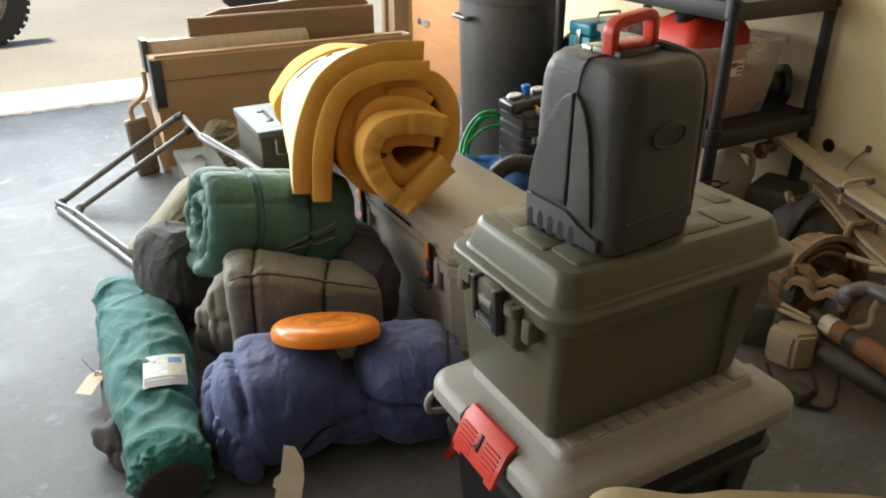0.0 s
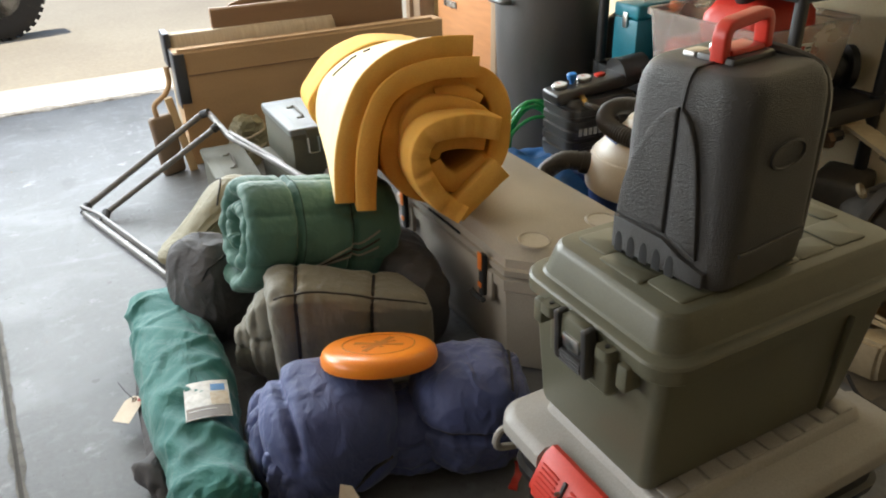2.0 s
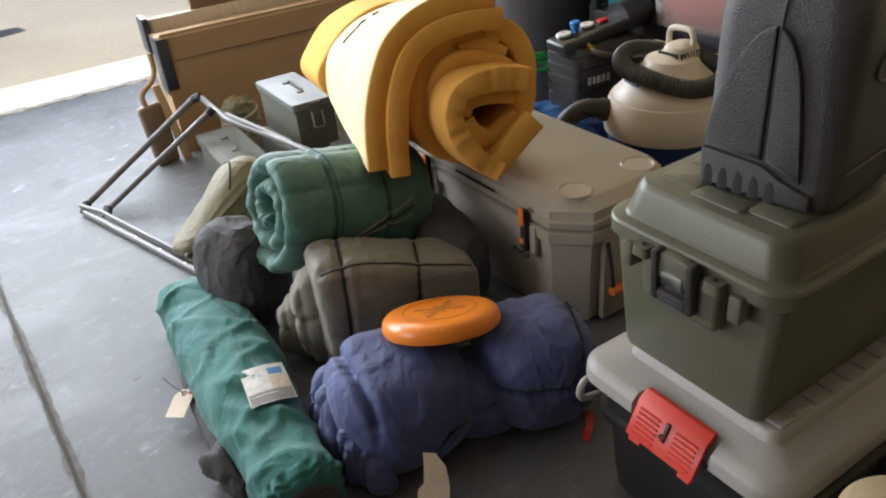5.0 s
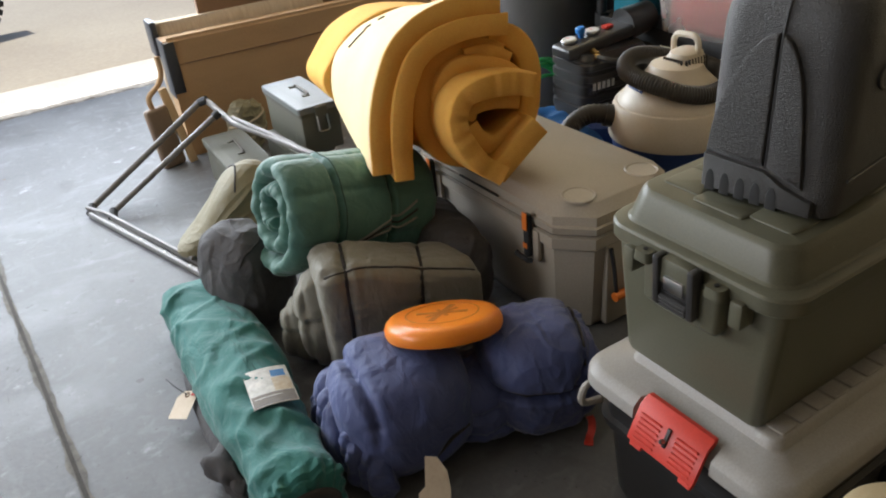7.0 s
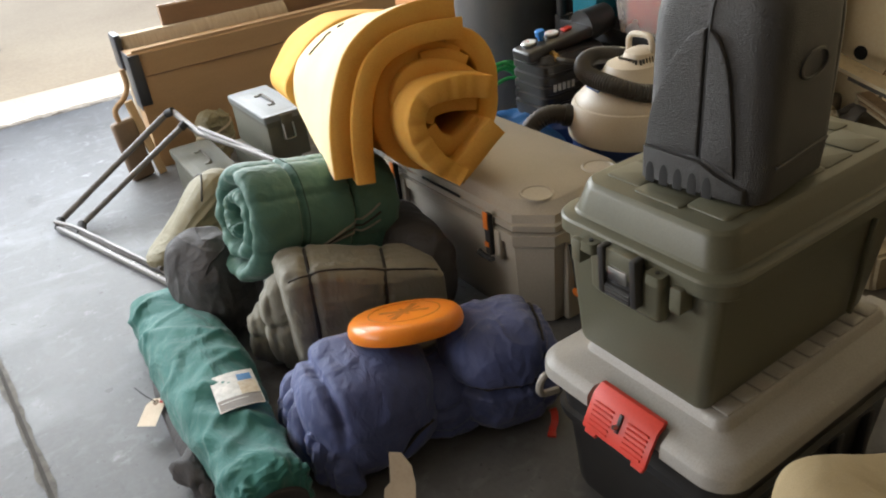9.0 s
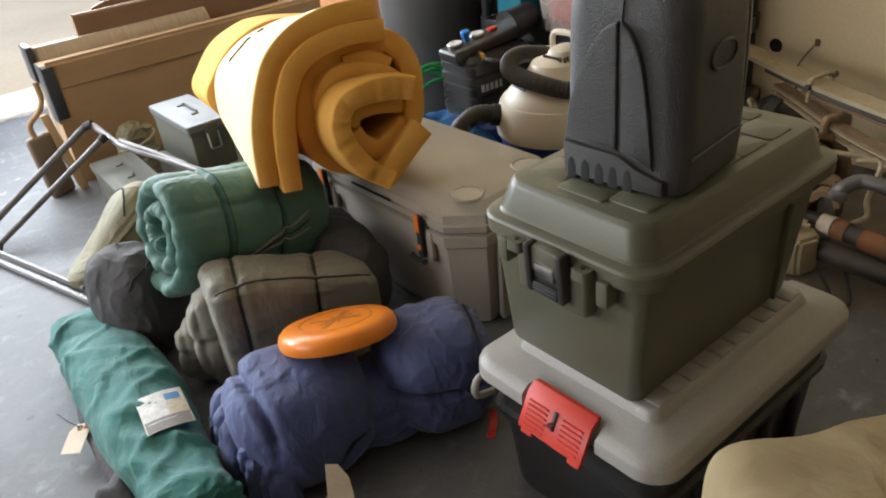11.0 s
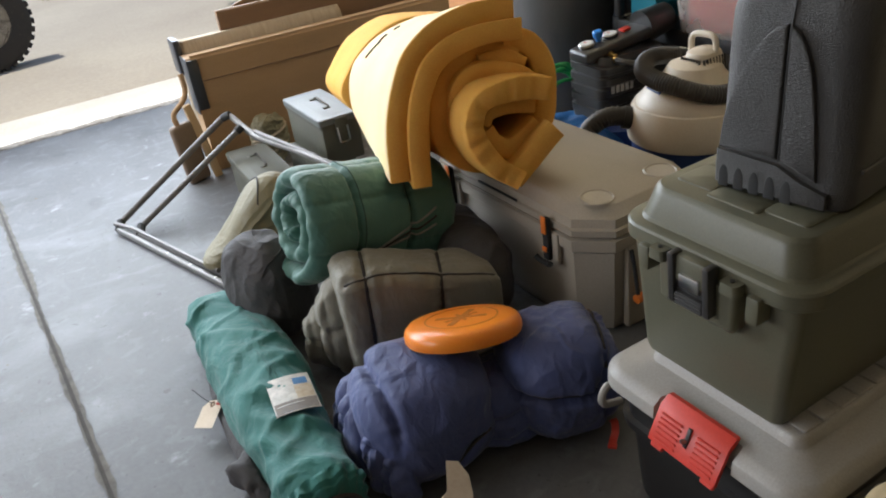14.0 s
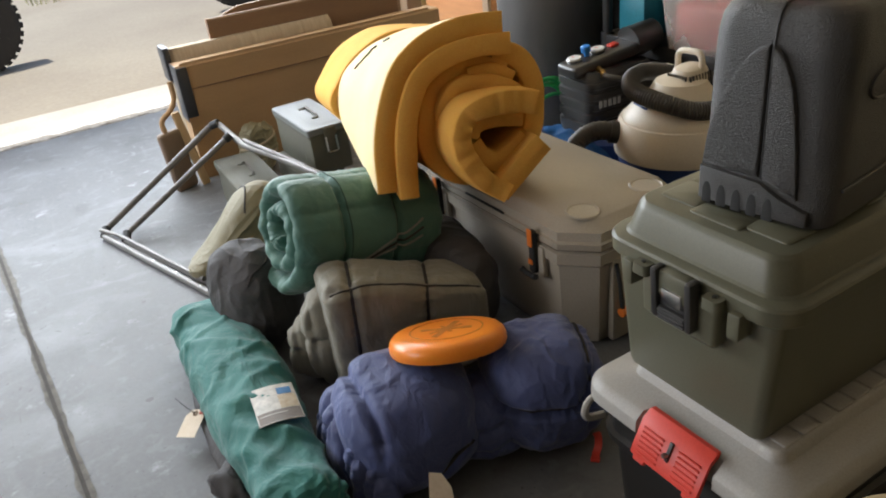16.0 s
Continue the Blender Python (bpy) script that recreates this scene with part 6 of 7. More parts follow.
def shop_vacuum():
    t = thing("shop_vacuum", "beige and blue wet-dry vacuum with a dark ribbed hose", "vacuum cleaner", (1.775, 2.00, -0.002))
    part("drum", lathe([(0.15, 0.03), (0.165, 0.035), (0.17, 0.06), (0.195, 0.325), (0.198, 0.345), (0.19, 0.35)], 48), M_BLUEPL, t, "blue plastic drum")
    for a in (45, 135, 225, 315):
        c = part("caster", tube([(0.15 * math.cos(radians(a)), 0.15 * math.sin(radians(a)) - 0.012, 0.022), (0.15 * math.cos(radians(a)), 0.15 * math.sin(radians(a)) + 0.012, 0.022)], 0.022, 14), M_RUBBER, t)
    part("collar", lathe([(0.19, 0.325), (0.206, 0.330), (0.208, 0.345), (0.206, 0.375), (0.195, 0.425), (0.188, 0.440), (0.182, 0.443), (0.180, 0.436)], 48), M_VACBEIGE, t, "beige plastic collar")
    part("head", lathe([(0.182, 0.436), (0.180, 0.446), (0.160, 0.468), (0.125, 0.500), (0.095, 0.530), (0.080, 0.556), (0.045, 0.570), (0.012, 0.572)], 48), M_VACBEIGE, t, "beige plastic motor head")
    dome = part("motor_cap", rounded([(0.525, 0.060, 0.050, 0.04), (0.565, 0.060, 0.050, 0.04), (0.590, 0.050, 0.042, 0.035), (0.598, 0.035, 0.03, 0.025)], 6), M_VACBEIGE, t)
    dome.location = (0.03, -0.01, 0.0)
    for i in range(8):
        a = -1.9 + i * 0.24
        v = part("vent_slot", slab_box(-0.002, 0.002, -0.004, 0.004, 0.0, 0.034, 0.001), M_HOSE, dome)
        v.location, v.rotation_euler = (-0.050 + i * 0.013, -0.050, 0.545), (radians(-8), 0, 0)
        v2 = part("vent_slot", slab_box(-0.004, 0.004, -0.002, 0.002, 0.0, 0.034, 0.001), M_HOSE, dome)
        v2.location = (-0.060, -0.036 + i * 0.010, 0.545)
    part("carry_handle", bent([(0.04, 0.050, 0.575), (0.04, 0.052, 0.635), (0.04, -0.045, 0.640), (0.04, -0.048, 0.585)], 0.010, 0.03, 10), M_VACBEIGE, t)
    sw = part("switch_plate", lathe([(0.024, 0.0), (0.024, 0.004), (0.021, 0.006)], 20), M_GREENHOSE, t, "green ring round the switch")
    sw.matrix_local = pose(-0.075, 0.02, 0.532, 0, -38, 0)
    part("switch", slab_box(-0.012, 0.012, -0.014, 0.014, 0.005, 0.011, 0.003), M_RED, sw, "red switch")
    lb = part("label", slab_box(-0.016, 0.016, -0.040, 0.040, 0.0, 0.0015), M_BLUEPL, t, "blue printed label")
    lb.matrix_local = pose(-0.128, 0.035, 0.5035, 0, -40, -15)
    for i in range(3):
        part("print_bar", slab_box(-0.010 + i * 0.009, -0.006 + i * 0.009, -0.03, 0.03, 0.0015, 0.0025), M_DIAL, lb)
    # hose round the head, then down over the side
    pts = []
    for i in range(70):
        a = radians(-35 + i * 4.9)
        r = 0.156 + 0.008 * math.sin(i * 0.09)
        pts.append((r * math.cos(a), r * math.sin(a), 0.520 + 0.030 * math.sin(a - 0.5) + 0.004 * math.sin(i * 0.3)))
    part("hose", tube(smooth_path(pts, 3), 0.026, 14, ribs=0.0035, rib_step=2), M_HOSE, t, "dark ribbed hose wound round the head", smooth=60)
    pts = smooth_path([(-0.155, 0.105, 0.395), (-0.225, 0.150, 0.408), (-0.285, 0.175, 0.375), (-0.315, 0.175, 0.310), (-0.325, 0.165, 0.20), (-0.31, 0.15, 0.10)], 12)
    part("hose", tube(pts, 0.029, 14, ribs=0.004, rib_step=2), M_HOSE, t, "dark ribbed hose end", smooth=60)
    part("inlet", tube([(-0.13, 0.085, 0.385), (-0.185, 0.125, 0.402)], 0.037, 16), M_HOSE, t)
    return t


shop_vacuum()

hose = thing("garden_hose", "coiled green hose on the floor behind the cooler", "hose", (1.755, 2.64, 0.03))
pts = []
for i in range(180):
    a = i * 0.21
    r = 0.13 + 0.012 * math.sin(i * 0.37)
    pts.append((0.035 * math.sin(a * 0.2) + r * math.cos(a), 0.028 * math.sin(i * 0.05) + 0.45 * r * math.sin(a), 0.20 + r * 1.25 * math.sin(a + 0.3) + 0.02 * math.sin(i * 0.11)))
part("coil", tube(pts, 0.0075, 7), M_GREENHOSE, hose)
tarp = single("blue_tarp", sack(0.20, 0.20, 0.13, seed=81, crease=0.06, freq=9, n=48, m=24, flat=0.85), M_BLUEBAG, "crumpled blue tarpaulin behind the cooler", "tarpaulin", (1.66, 2.55, 0.0), smooth=180)
pole = single("blue_pole", tube([(1.66, 3.02, 0.02), (1.58, 2.86, 0.52)], 0.013, 10), M_BLUEPL, "dark blue tube leaning behind the foam", "tube")


# ---- shelving against the wall ----
def shelving():
    t = thing("shelving_unit", "black plastic shelving unit against the wall", "shelving unit", (2.17, 1.84, 0))
    W, D = 0.50, 0.92
    for x in (0.0, W):
        for y in (0.0, D):
            part("post", rounded([(0.0, 0.024, 0.024, 0.023, x, y), (0.46, 0.022, 0.022, 0.021, x, y), (0.461, 0.028, 0.028, 0.026, x, y), (0.52, 0.028, 0.028, 0.026, x, y), (0.521, 0.021, 0.021, 0.020, x, y), (0.90, 0.021, 0.021, 0.020, x, y), (0.901, 0.028, 0.028, 0.026, x, y), (0.955, 0.028, 0.028, 0.026, x, y), (0.956, 0.021, 0.021, 0.02, x, y), (1.45, 0.021, 0.021, 0.02, x, y)], 5), M_BLACK_PL, t)
    for z in (0.505, 0.945):
        s = part("shelf", slab_box(-0.01, W + 0.01, -0.01, D + 0.01, z - 0.012, z, 0.003), M_BLACK_PL, t)
        for y in (-0.015, D + 0.015):
            part("rail", slab_box(0.0, W, y - 0.010, y + 0.010, z - 0.055, z + 0.006, 0.004), M_BLACK_PL, s)
        for x in (-0.015, W + 0.015):
            part("rail", slab_box(x - 0.010, x + 0.010, 0.0, D, z - 0.055, z + 0.006, 0.004), M_BLACK_PL, s)
        for k in range(6):
            part("rib", slab_box(0.02, W - 0.02, 0.08 + k * 0.15, 0.09 + k * 0.15, z - 0.045, z - 0.0125, 0.002), M_BLACK_PL, s)
    return t


shelving()

tote = thing("clear_tote", "cloudy clear plastic tote holding red items, on the shelf", "storage tote", (2.335, 2.17, 0.508))
wallz = [(0.0, 0.195, 0.225, 0.03), (0.004, 0.205, 0.235, 0.03), (0.26, 0.230, 0.265, 0.035), (0.262, 0.242, 0.277, 0.04), (0.282, 0.242, 0.277, 0.04), (0.282, 0.228, 0.262, 0.035), (0.006, 0.203, 0.232, 0.028)]
part("body", rounded(wallz, 5), M_TOTE, tote)
lab = part("label", slab_box(-0.035, 0.035, -0.0012, 0.0, -0.030, 0.030), M_DIAL, tote, "white printed label")
lab.matrix_local = pose(-0.02, -0.2575, 0.195, 6.5, 0, 0)
part("print_bar", slab_box(-0.028, 0.0, -0.0022, -0.0012, 0.005, 0.022), M_RED2, lab)
for i in range(3):
    part("print_bar", slab_box(0.006, 0.030, -0.0022, -0.0012, -0.02 + i * 0.015, -0.014 + i * 0.015), M_BLACK_PL, lab)
single("red_container", slab_box(-0.188, 0.188, -0.215, 0.215, 0.0, 0.172, 0.03, 4), M_REDJUG, "red plastic container inside the clear tote", "container", (2.335, 2.17, 0.5155))
fuel = thing("fuel_can", "red plastic fuel can with a black spout", "fuel can", (2.315, 2.11, 0.689), (0, 0, 8))
part("body", rounded([(0.0, 0.17, 0.11, 0.05), (0.06, 0.185, 0.125, 0.05), (0.115, 0.18, 0.12, 0.05), (0.155, 0.15, 0.10, 0.05), (0.178, 0.10, 0.07, 0.04), (0.185, 0.07, 0.04, 0.03)], 6), M_REDJUG, fuel)
part("cap", lathe([(0.034, 0.0), (0.036, 0.008), (0.034, 0.036), (0.022, 0.042)], 20), M_BLACK_PL, fuel, "black screw cap").matrix_local = pose(-0.105, -0.01, 0.160, 0, -24, 0)
part("spout", tube([(-0.117, -0.01, 0.190), (-0.142, -0.012, 0.235), (-0.150, -0.013, 0.285)], [0.020, 0.017, 0.013], 14), M_BLACK_PL, fuel, "black pouring spout")

for bx, by, m, lbl in ((2.30, 2.50, M_ORANGE, "dark bottle with an orange cap on the shelf"), (2.40, 2.52, M_BLACK_PL, "dark bottle with a black cap on the shelf")):
    bt = thing("bottle", lbl, "bottle", (bx, by, 0.5055), group="bottles on the shelf")
    part("body", lathe([(0.03, 0), (0.034, 0.005), (0.034, 0.19), (0.026, 0.215), (0.014, 0.23), (0.014, 0.245)], 20), M_CASE_SM, bt)
    part("cap", lathe([(0.018, 0.24), (0.019, 0.244), (0.018, 0.268), (0.012, 0.275)], 16), m, bt)

tb2 = thing("toolbox", "teal blue metal toolbox with a latch, on the shelf", "toolbox", (2.33, 2.63, 0.508))
part("body", slab_box(-0.15, 0.15, -0.065, 0.075, 0.0, 0.20, 0.008, 2), M_TEAL, tb2)
part("lid", slab_box(-0.153, 0.153, -0.068, 0.078, 0.202, 0.255, 0.012, 3), M_TEAL, tb2)
part("latch", slab_box(-0.160, -0.152, -0.012, 0.014, 0.165, 0.225, 0.002), M_STEEL, tb2, "steel latch")
part("handle", bent([(-0.06, 0, 0.255), (-0.06, 0, 0.285), (0.06, 0, 0.285), (0.06, 0, 0.255)], 0.006, 0.012, 8), M_STEEL, tb2)
paint = thing("paint_can", "pale grey metal can on the upper shelf", "can", (2.26, 2.02, 0.9465))
part("body", lathe([(0.075, 0.0), (0.078, 0.003), (0.076, 0.008), (0.076, 0.16), (0.079, 0.165), (0.078, 0.172), (0.065, 0.170)], 32), M_DIAL, paint)
spk = single("black_reel", lathe([(0.075, 0.0), (0.078, 0.005), (0.078, 0.03), (0.05, 0.034), (0.05, 0.06), (0.078, 0.064), (0.078, 0.09), (0.05, 0.095)], 28), M_BLACK_PL, "black plastic reel standing on the shelf by the wall", "reel", (2.60, 2.02, 0.587), (90, 0, 60))

jug = thing("white_jug", "off-white plastic jug with a yellow label on the floor", "jug", (2.50, 2.02, 0.0), (0, 0, -35))
part("body", rounded([(0.0, 0.085, 0.06, 0.03), (0.01, 0.09, 0.065, 0.03), (0.20, 0.09, 0.065, 0.03), (0.26, 0.075, 0.055, 0.03), (0.31, 0.04, 0.04, 0.03), (0.33, 0.025, 0.025, 0.02), (0.36, 0.025, 0.025, 0.02)], 6), M_JUG, jug)
part("cap", lathe([(0.030, 0.352), (0.031, 0.358), (0.030, 0.385), (0.022, 0.388)], 18), M_JUG, jug)
part("handle", bent([(0.02, 0.0, 0.34), (0.085, 0.0, 0.33), (0.095, 0.0, 0.22), (0.07, 0, 0.20)], 0.014, 0.03, 10), M_JUG, jug)
part("label", slab_box(-0.05, 0.06, -0.0675, -0.0655, 0.05, 0.17, 0.0005), M_DIAL, jug, "pale printed label")
part("label_block", slab_box(0.01, 0.05, -0.069, -0.0676, 0.12, 0.16), M_YELLOWLAB, jug, "yellow print block")
for i in range(3):
    part("print_bar", slab_box(-0.04, 0.05, -0.069, -0.0676, 0.065 + i * 0.014, 0.071 + i * 0.014), M_RUST, jug)
eb = thing("eye_bolt", "bent black wire loop hanging from the shelving post", "wire loop", (2.145, 1.745, 0.352), (0, 0, -30))
part("loop", tube([(-0.03 + 0.03 * math.cos(a), 0.0, 0.012 * math.sin(a)) for a in [2 * math.pi * i / 20 for i in range(21)]] + [(0.03, 0.02, 0.0)], 0.004, 6), M_INK, eb)


# ---- vehicle axle parts on the floor ----
def strip(pts, w, h):
    """A flat steel strip along a path: w across, h thick."""
    p = [Vector(q) for q in pts]
    rings = []
    for i, q in enumerate(p):
        d = (p[min(i + 1, len(p) - 1)] - p[max(i - 1, 0)]).normalized()
        side = Vector((-d.y, d.x, 0)).normalized()
        up = d.cross(side).normalized() * -1
        rings.append([q + side * (x * w / 2) + up * (y * h / 2) for x, y in ((-1, -1), (1, -1), (1, 1), (-1, 1))])
    return loft(rings)


def saddle(p0, p1, w):
    """A wavy clamp strap: a hump at each end and a dip between."""
    a, b = Vector(p0), Vector(p1)
    wave = ((-0.05, -0.030), (0.0, -0.006), (0.08, 0.006), (0.28, 0.006), (0.38, -0.010), (0.50, -0.020), (0.62, -0.010), (0.72, 0.006), (0.92, 0.006), (1.0, -0.006), (1.05, -0.030))
    return strip(smooth_path([a.lerp(b, f) + Vector((0, 0, z)) for f, z in wave], 4), w, 0.017)


def axle_parts():
    t = thing("vehicle_axle", "dirty dismantled vehicle axle with leaf springs and drum brake", "axle", (0, 0, 0))
    # the long dusty spring, then the rusty leaves under it
    main = [(2.545, 1.83, 0.432), (2.525, 1.775, 0.432), (2.46, 1.62, 0.418), (2.39, 1.45, 0.408), (2.32, 1.25, 0.400), (2.22, 0.95, 0.395), (2.12, 0.62, 0.40)]
    part("spring_leaf", strip(smooth_path(main, 5), 0.078, 0.014), M_LEAF, t, "dusty tan steel leaf")
    part("spring_leaf", strip(smooth_path([(x, y, z - 0.015) for x, y, z in main[2:]], 5), 0.074, 0.012), M_GRIME, t, "greasy steel leaf")
    part("spring_leaf", strip(smooth_path([(x, y, z - 0.030) for x, y, z in main[3:]], 5), 0.072, 0.012), M_RUST, t, "rusty steel leaf")
    part("spring_eye", tube([(2.500, 1.855, 0.425), (2.585, 1.820, 0.425)], 0.026, 20), M_LEAF, t)
    part("shackle_bolt", tube([(2.445, 1.850, 0.400), (2.500, 1.835, 0.405)], [0.024, 0.022], 8), M_GRIME, t)
    part("shackle_nut", tube([(2.435, 1.845, 0.392), (2.455, 1.840, 0.394)], 0.031, 6), M_RUST, t)
    part("spring_clip", bent([(2.345, 1.43, 0.355), (2.345, 1.43, 0.430), (2.425, 1.40, 0.440), (2.425, 1.40, 0.365)], 0.008, 0.012, 8), M_LEAF, t)
    part("clip_bolt", tube([(2.330, 1.435, 0.405), (2.352, 1.425, 0.405)], 0.011, 6), M_GRIME, t)
    part("clip_bolt", tube([(2.418, 1.40, 0.425), (2.440, 1.395, 0.430)], 0.011, 6), M_GRIME, t)
    # bundle of thin leaves
    low = [(2.475, 1.60, 0.345), (2.40, 1.47, 0.335), (2.297, 1.32, 0.328), (2.218, 1.18, 0.322), (2.10, 0.93, 0.32)]
    for i in range(4):
        part("thin_leaf", strip(smooth_path([(x + 0.004 * (i % 2), y, z - i * 0.011) for x, y, z in low], 5), 0.046 + 0.003 * (i % 2), 0.007), M_CLAMP if i % 2 == 0 else M_LEAF, t, "dusty rusty leaf")
    part("band", bent([(2.255, 1.325, 0.285), (2.255, 1.325, 0.345), (2.325, 1.29, 0.348), (2.325, 1.29, 0.29)], 0.013, 0.012, 8), M_CLAMP, t, "tan strap round the leaves")
    # brake drum with its shoes
    drum = part("brake_drum", lathe([(0.02, -0.105), (0.125, -0.105), (0.143, -0.095), (0.150, -0.01), (0.160, -0.008), (0.160, 0.008), (0.143, 0.010), (0.139, -0.005), (0.136, -0.08), (0.05, -0.085), (0.045, -0.02), (0.02, -0.018)], 48), M_CLAMP, t, "rusty brake drum")
    drum.matrix_local = pose(2.165, 1.295, 0.168, 80, 0, -16)
    for k in range(26):
        part("drum_fin", slab_box(0.140, 0.1495, -0.005, 0.005, -0.080, -0.018, 0.0015), M_ORUST, drum).rotation_euler = (0, 0, 2 * math.pi * k / 26)
    for s0, s1, rr in ((20, 165, 0.122), (195, 340, 0.122), (40, 150, 0.098)):
        arc = [(rr * math.cos(radians(q)), rr * math.sin(radians(q)), -0.02) for q in range(s0, s1, 8)]
        part("brake_shoe", tube(arc, 0.010, 8), M_CLAMP, drum, "tan brake shoe")
    part("hub", lathe([(0.03, -0.05), (0.05, -0.045), (0.046, 0.01), (0.024, 0.02), (0.02, 0.045)], 24), M_GRIME, drum)
    for k in range(5):
        part("wheel_stud", tube([(0.036 * math.cos(k * 1.257), 0.036 * math.sin(k * 1.257), 0.0), (0.036 * math.cos(k * 1.257), 0.036 * math.sin(k * 1.257), 0.03)], 0.006, 6), M_RUST, drum)
    # wavy clamps in front of it
    part("clamp", saddle((2.045, 1.345, 0.236), (2.085, 1.185, 0.236), 0.042), M_CLAMP, t)
    part("clamp", saddle((2.005, 1.310, 0.218), (2.045, 1.165, 0.214), 0.040), M_CLAMP, t)
    for x, y in ((2.030, 1.320), (2.062, 1.185)):
        part("clamp_block", slab_box(x - 0.028, x + 0.028, y - 0.03, y + 0.03, 0.135, 0.215, 0.012, 2), M_GRIME, t)
    for x, y in ((2.025, 1.325), (2.055, 1.175)):
        part("u_bolt", tube([(x, y, 0.10), (x, y, 0.258)], 0.006, 8), M_RUST, t)
    part("bent_arm", tube(smooth_path([(2.022, 1.165, 0.225), (2.026, 1.140, 0.258), (2.060, 1.112, 0.272), (2.066, 1.055, 0.270), (2.080, 0.95, 0.255), (2.10, 0.80, 0.24)], 6), [0.021] * 26 + [0.019] * 5, 12), M_TUBE, t, "blue-grey steel arm")
    part("arm_eye", lathe([(0.011, -0.014), (0.026, -0.014), (0.028, 0.0), (0.026, 0.014), (0.011, 0.014)], 20), M_TUBE, t).matrix_local = pose(2.026, 1.148, 0.238, 70, 0, 30)
    part("brake_line", tube(smooth_path([(2.150, 1.170, 0.285), (2.165, 1.110, 0.292), (2.125, 1.098, 0.245), (2.095, 1.100, 0.200), (2.062, 1.080, 0.168), (2.030, 1.105, 0.150)], 8), 0.009, 10), M_LEAF, t)
    part("rod", tube([(2.170, 1.262, 0.285), (2.215, 1.130, 0.280), (2.30, 0.86, 0.27)], 0.008, 8), M_LEAF, t)
    # knuckle, pins, shock and axle tube nearer the floor
    k = bmesh.new()
    ring = [(1.865, 1.255), (1.915, 1.272), (1.975, 1.235), (1.992, 1.185), (1.950, 1.150), (1.885, 1.175)]
    loft([[(x + dx, y, z) for x, y in ring] for z, dx in ((0.0, 0.01), (0.03, 0.0), (0.105, -0.004), (0.125, 0.006))], bm=k)
    bmesh.ops.bevel(k, geom=k.edges[:], offset=0.010, segments=2, affect="EDGES")
    part("knuckle", k, M_LEAF, t, "dusty cast knuckle")
    part("knuckle_plate", slab_box(-0.010, 0.010, -0.05, 0.05, 0.0, 0.135, 0.008, 2), M_GRIME, t).matrix_local = pose(1.905, 1.335, 0.0, 0, 6, 40)
    for dx, dy in ((0.0, 0.0), (-0.035, -0.018)):
        part("pin", tube([(1.967 + dx, 1.300 + dy, 0.150), (1.972 + dx * 0.5, 1.205 + dy, 0.146)], 0.007, 10), M_LEAF, t, "bare metal pin")
    part("shock_absorber", tube([(2.030, 1.24, 0.128), (2.014, 1.10, 0.128), (1.992, 0.97, 0.126), (1.95, 0.70, 0.12)], [0.024, 0.029, 0.029, 0.029], 18), M_GRIME, t, "greasy shock absorber")
    part("shock_label", tube([(2.022, 1.185, 0.1285), (2.018, 1.145, 0.1285)], 0.0315, 18), M_PAPER, t, "worn pale label")
    part("shock_band", tube([(2.017, 1.140, 0.1285), (2.012, 1.100, 0.1285)], 0.0315, 18), M_ORUST, t, "orange rusty band")
    part("shock_body", tube([(2.006, 1.055, 0.128), (1.985, 0.94, 0.126), (1.955, 0.74, 0.121)], 0.0325, 18), M_ORUST, t, "rusty orange tube")
    part("axle_tube", tube([(1.995, 1.20, 0.060), (1.985, 1.05, 0.060), (1.95, 0.55, 0.062), (1.93, 0.20, 0.065)], 0.036, 18), M_GRIME, t, "greasy grey axle tube")
    part("cable", tube(smooth_path([(1.93, 1.14, 0.03), (1.85, 1.06, 0.012), (1.80, 1.14, 0.010), (1.84, 1.22, 0.02)], 8), 0.006, 6), M_RUBBER, t)
    part("cable", tube(smooth_path([(1.98, 1.08, 0.03), (1.84, 1.00, 0.012), (1.78, 1.06, 0.010)], 8), 0.005, 6), M_RUBBER, t)
    part("bracket", slab_box(1.77, 1.83, 1.05, 1.11, 0.0, 0.045, 0.01, 2), M_GRIME, t)
    # greasy housing and straps behind
    part("housing", sack(0.16, 0.13, 0.13, seed=63, crease=0.03, freq=12, n=40, m=24, flat=0.9), M_GRIME, t, "dark greasy gear housing").location = (2.56, 1.62, 0.0)
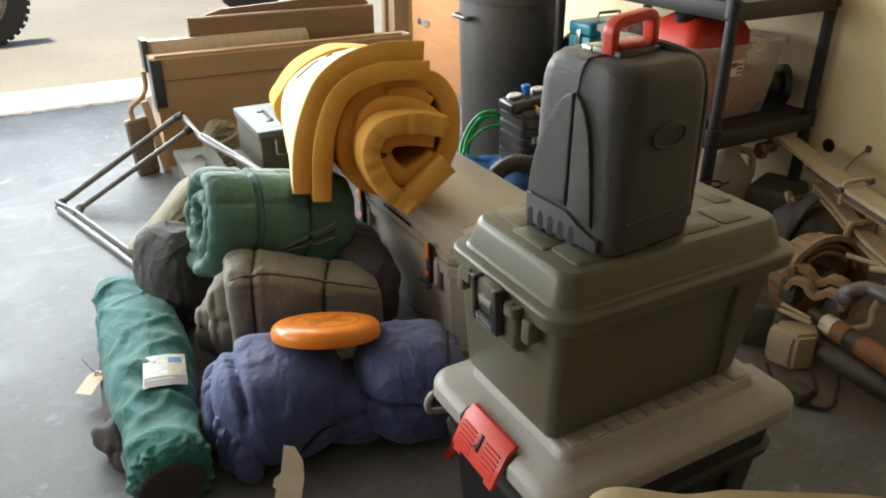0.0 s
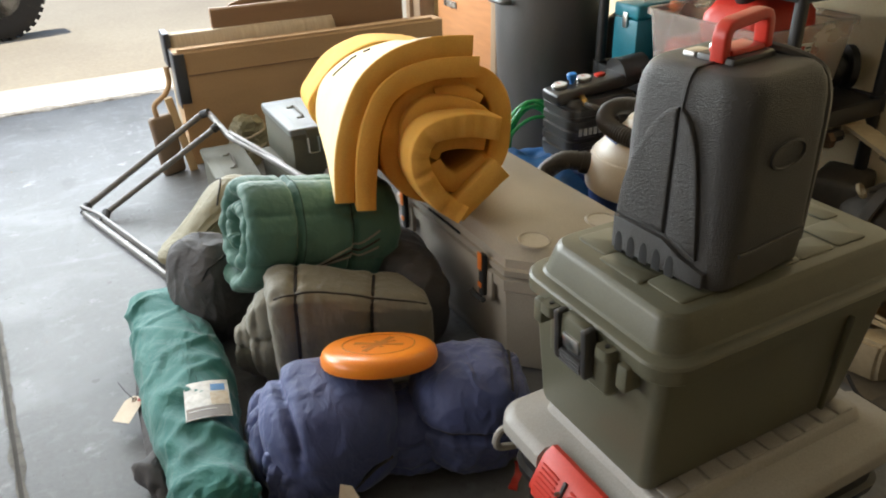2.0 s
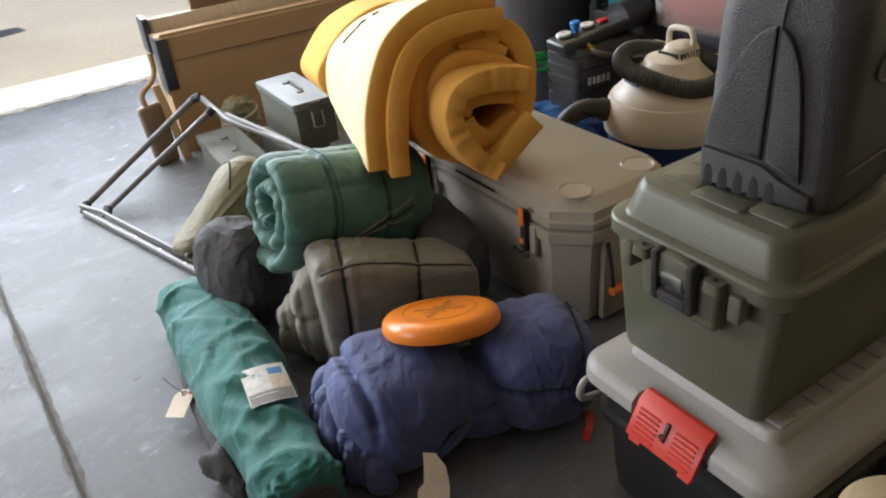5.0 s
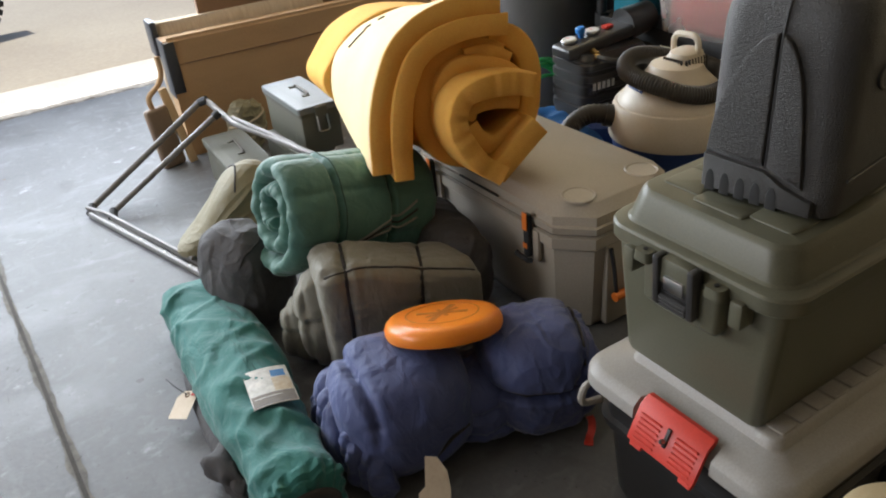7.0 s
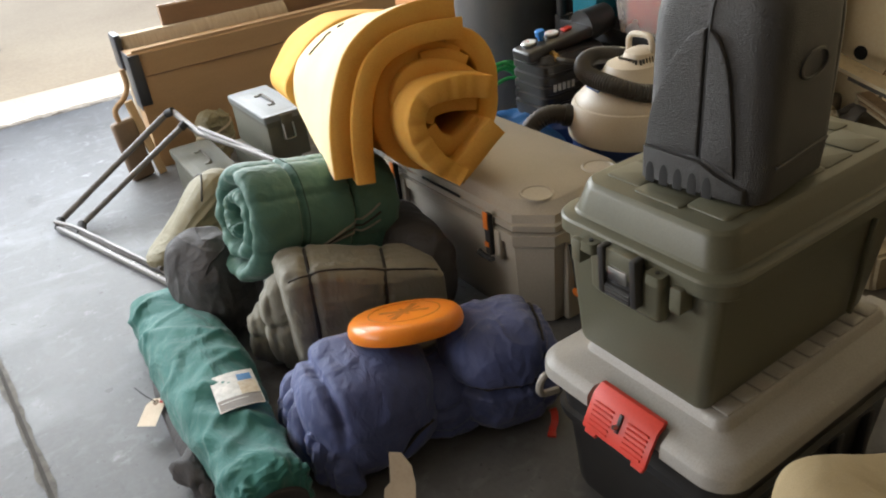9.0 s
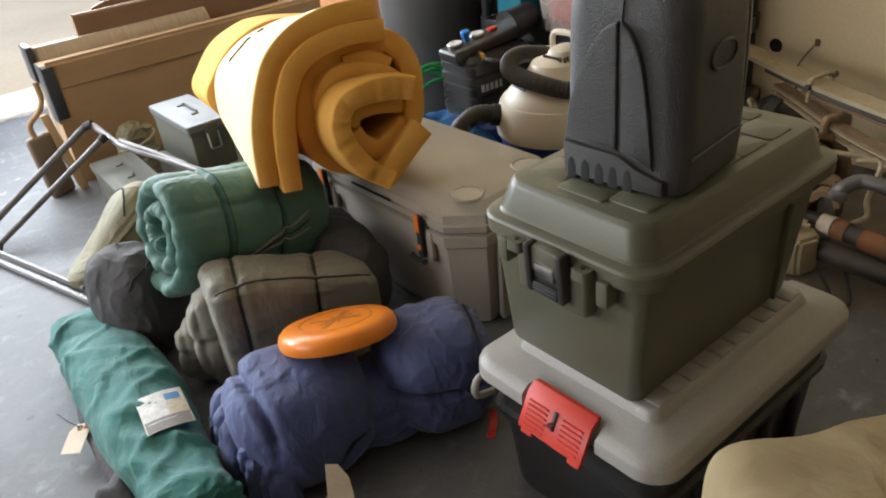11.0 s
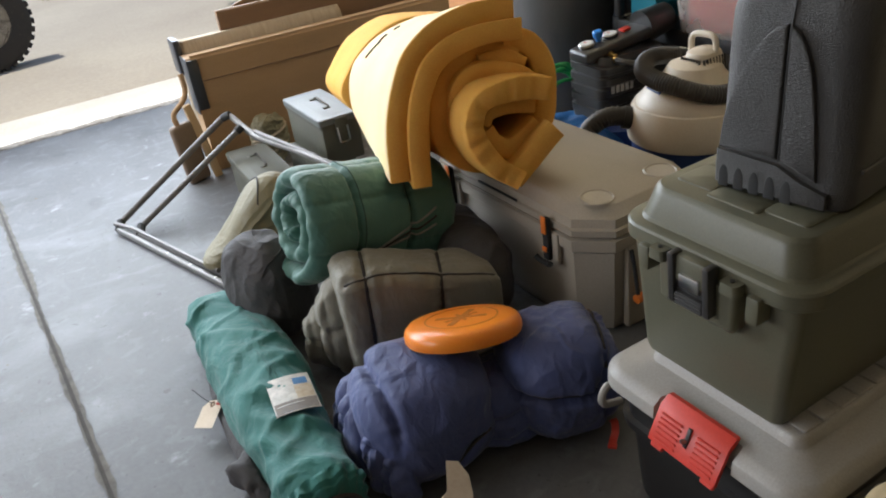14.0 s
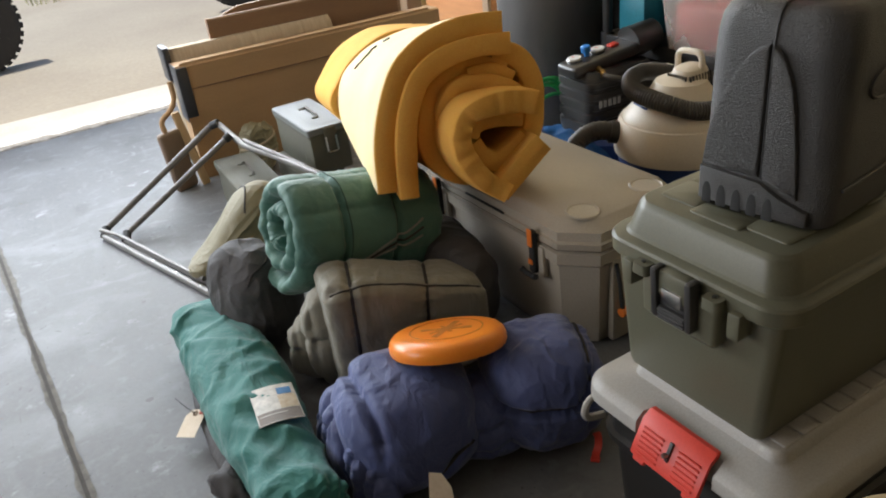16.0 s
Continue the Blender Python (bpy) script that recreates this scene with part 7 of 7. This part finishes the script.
    part("housing", slab_box(-0.10, 0.12, -0.09, 0.09, 0.0, 0.24, 0.025, 3), M_GRIME, t, "dark greasy box casting").matrix_local = pose(2.58, 1.84, 0.0, 0, 0, 20)
    part("strap_plate", strip(smooth_path([(2.36, 1.62, 0.0), (2.37, 1.60, 0.20), (2.42, 1.58, 0.30), (2.50, 1.55, 0.31)], 5), 0.05, 0.008), M_GRIME, t)
    part("ring_end", flat_ring(0.014, 0.027, 0.0, 0.012, 24), M_LEAF, t).matrix_local = pose(2.395, 1.653, 0.28, 55, 0, 25)
    part("rod", tube([(2.41, 1.635, 0.285), (2.52, 1.56, 0.32)], 0.011, 8), M_GRIME, t)
    part("pin", tube([(2.44, 1.60, 0.325), (2.50, 1.57, 0.335)], 0.006, 8), M_LEAF, t)
    return t


axle_parts()

rs = thing("red_strap", "short red webbing strap end lying beside the tote", "strap", (0.825, 1.352, 0.0), (0, 0, 40))
part("webbing", strip(smooth_path([(0.0, 0.0, 0.004), (0.03, 0.002, 0.006), (0.055, -0.004, 0.025), (0.075, 0.0, 0.055), (0.09, 0.01, 0.06)], 5), 0.030, 0.004), M_RED, rs)
part("buckle", slab_box(-0.012, 0.012, -0.018, 0.018, 0.0, 0.012, 0.003), M_RED, rs)
rs.scale = (0.6, 0.6, 0.6)

# ---- litter on the floor ----
rng = random.Random(12)
leaf = bmesh.new()
leaf.faces.new([leaf.verts.new(p) for p in ((-0.010, 0, 0.001), (-0.003, 0.005, 0.003), (0.009, 0.002, 0.001), (0.004, -0.005, 0.004))])
leaf_me = mesh_of("litter", leaf, M_DIRT)
for i in range(70):
    x, y = (rng.uniform(-1.6, 0.0), rng.uniform(1.2, 5.0)) if i < 52 else (rng.uniform(1.42, 1.80), rng.uniform(0.35, 1.1))
    o = new("litter", leaf_me)
    s = rng.uniform(0.25, 0.9)
    o.matrix_world = pose(x, y, 0.0005, 0, 0, rng.uniform(0, 360)) @ Matrix.Diagonal((s, s, s, 1))
    tagged(o, "small dry leaf scrap on the concrete", "litter", "floor litter")
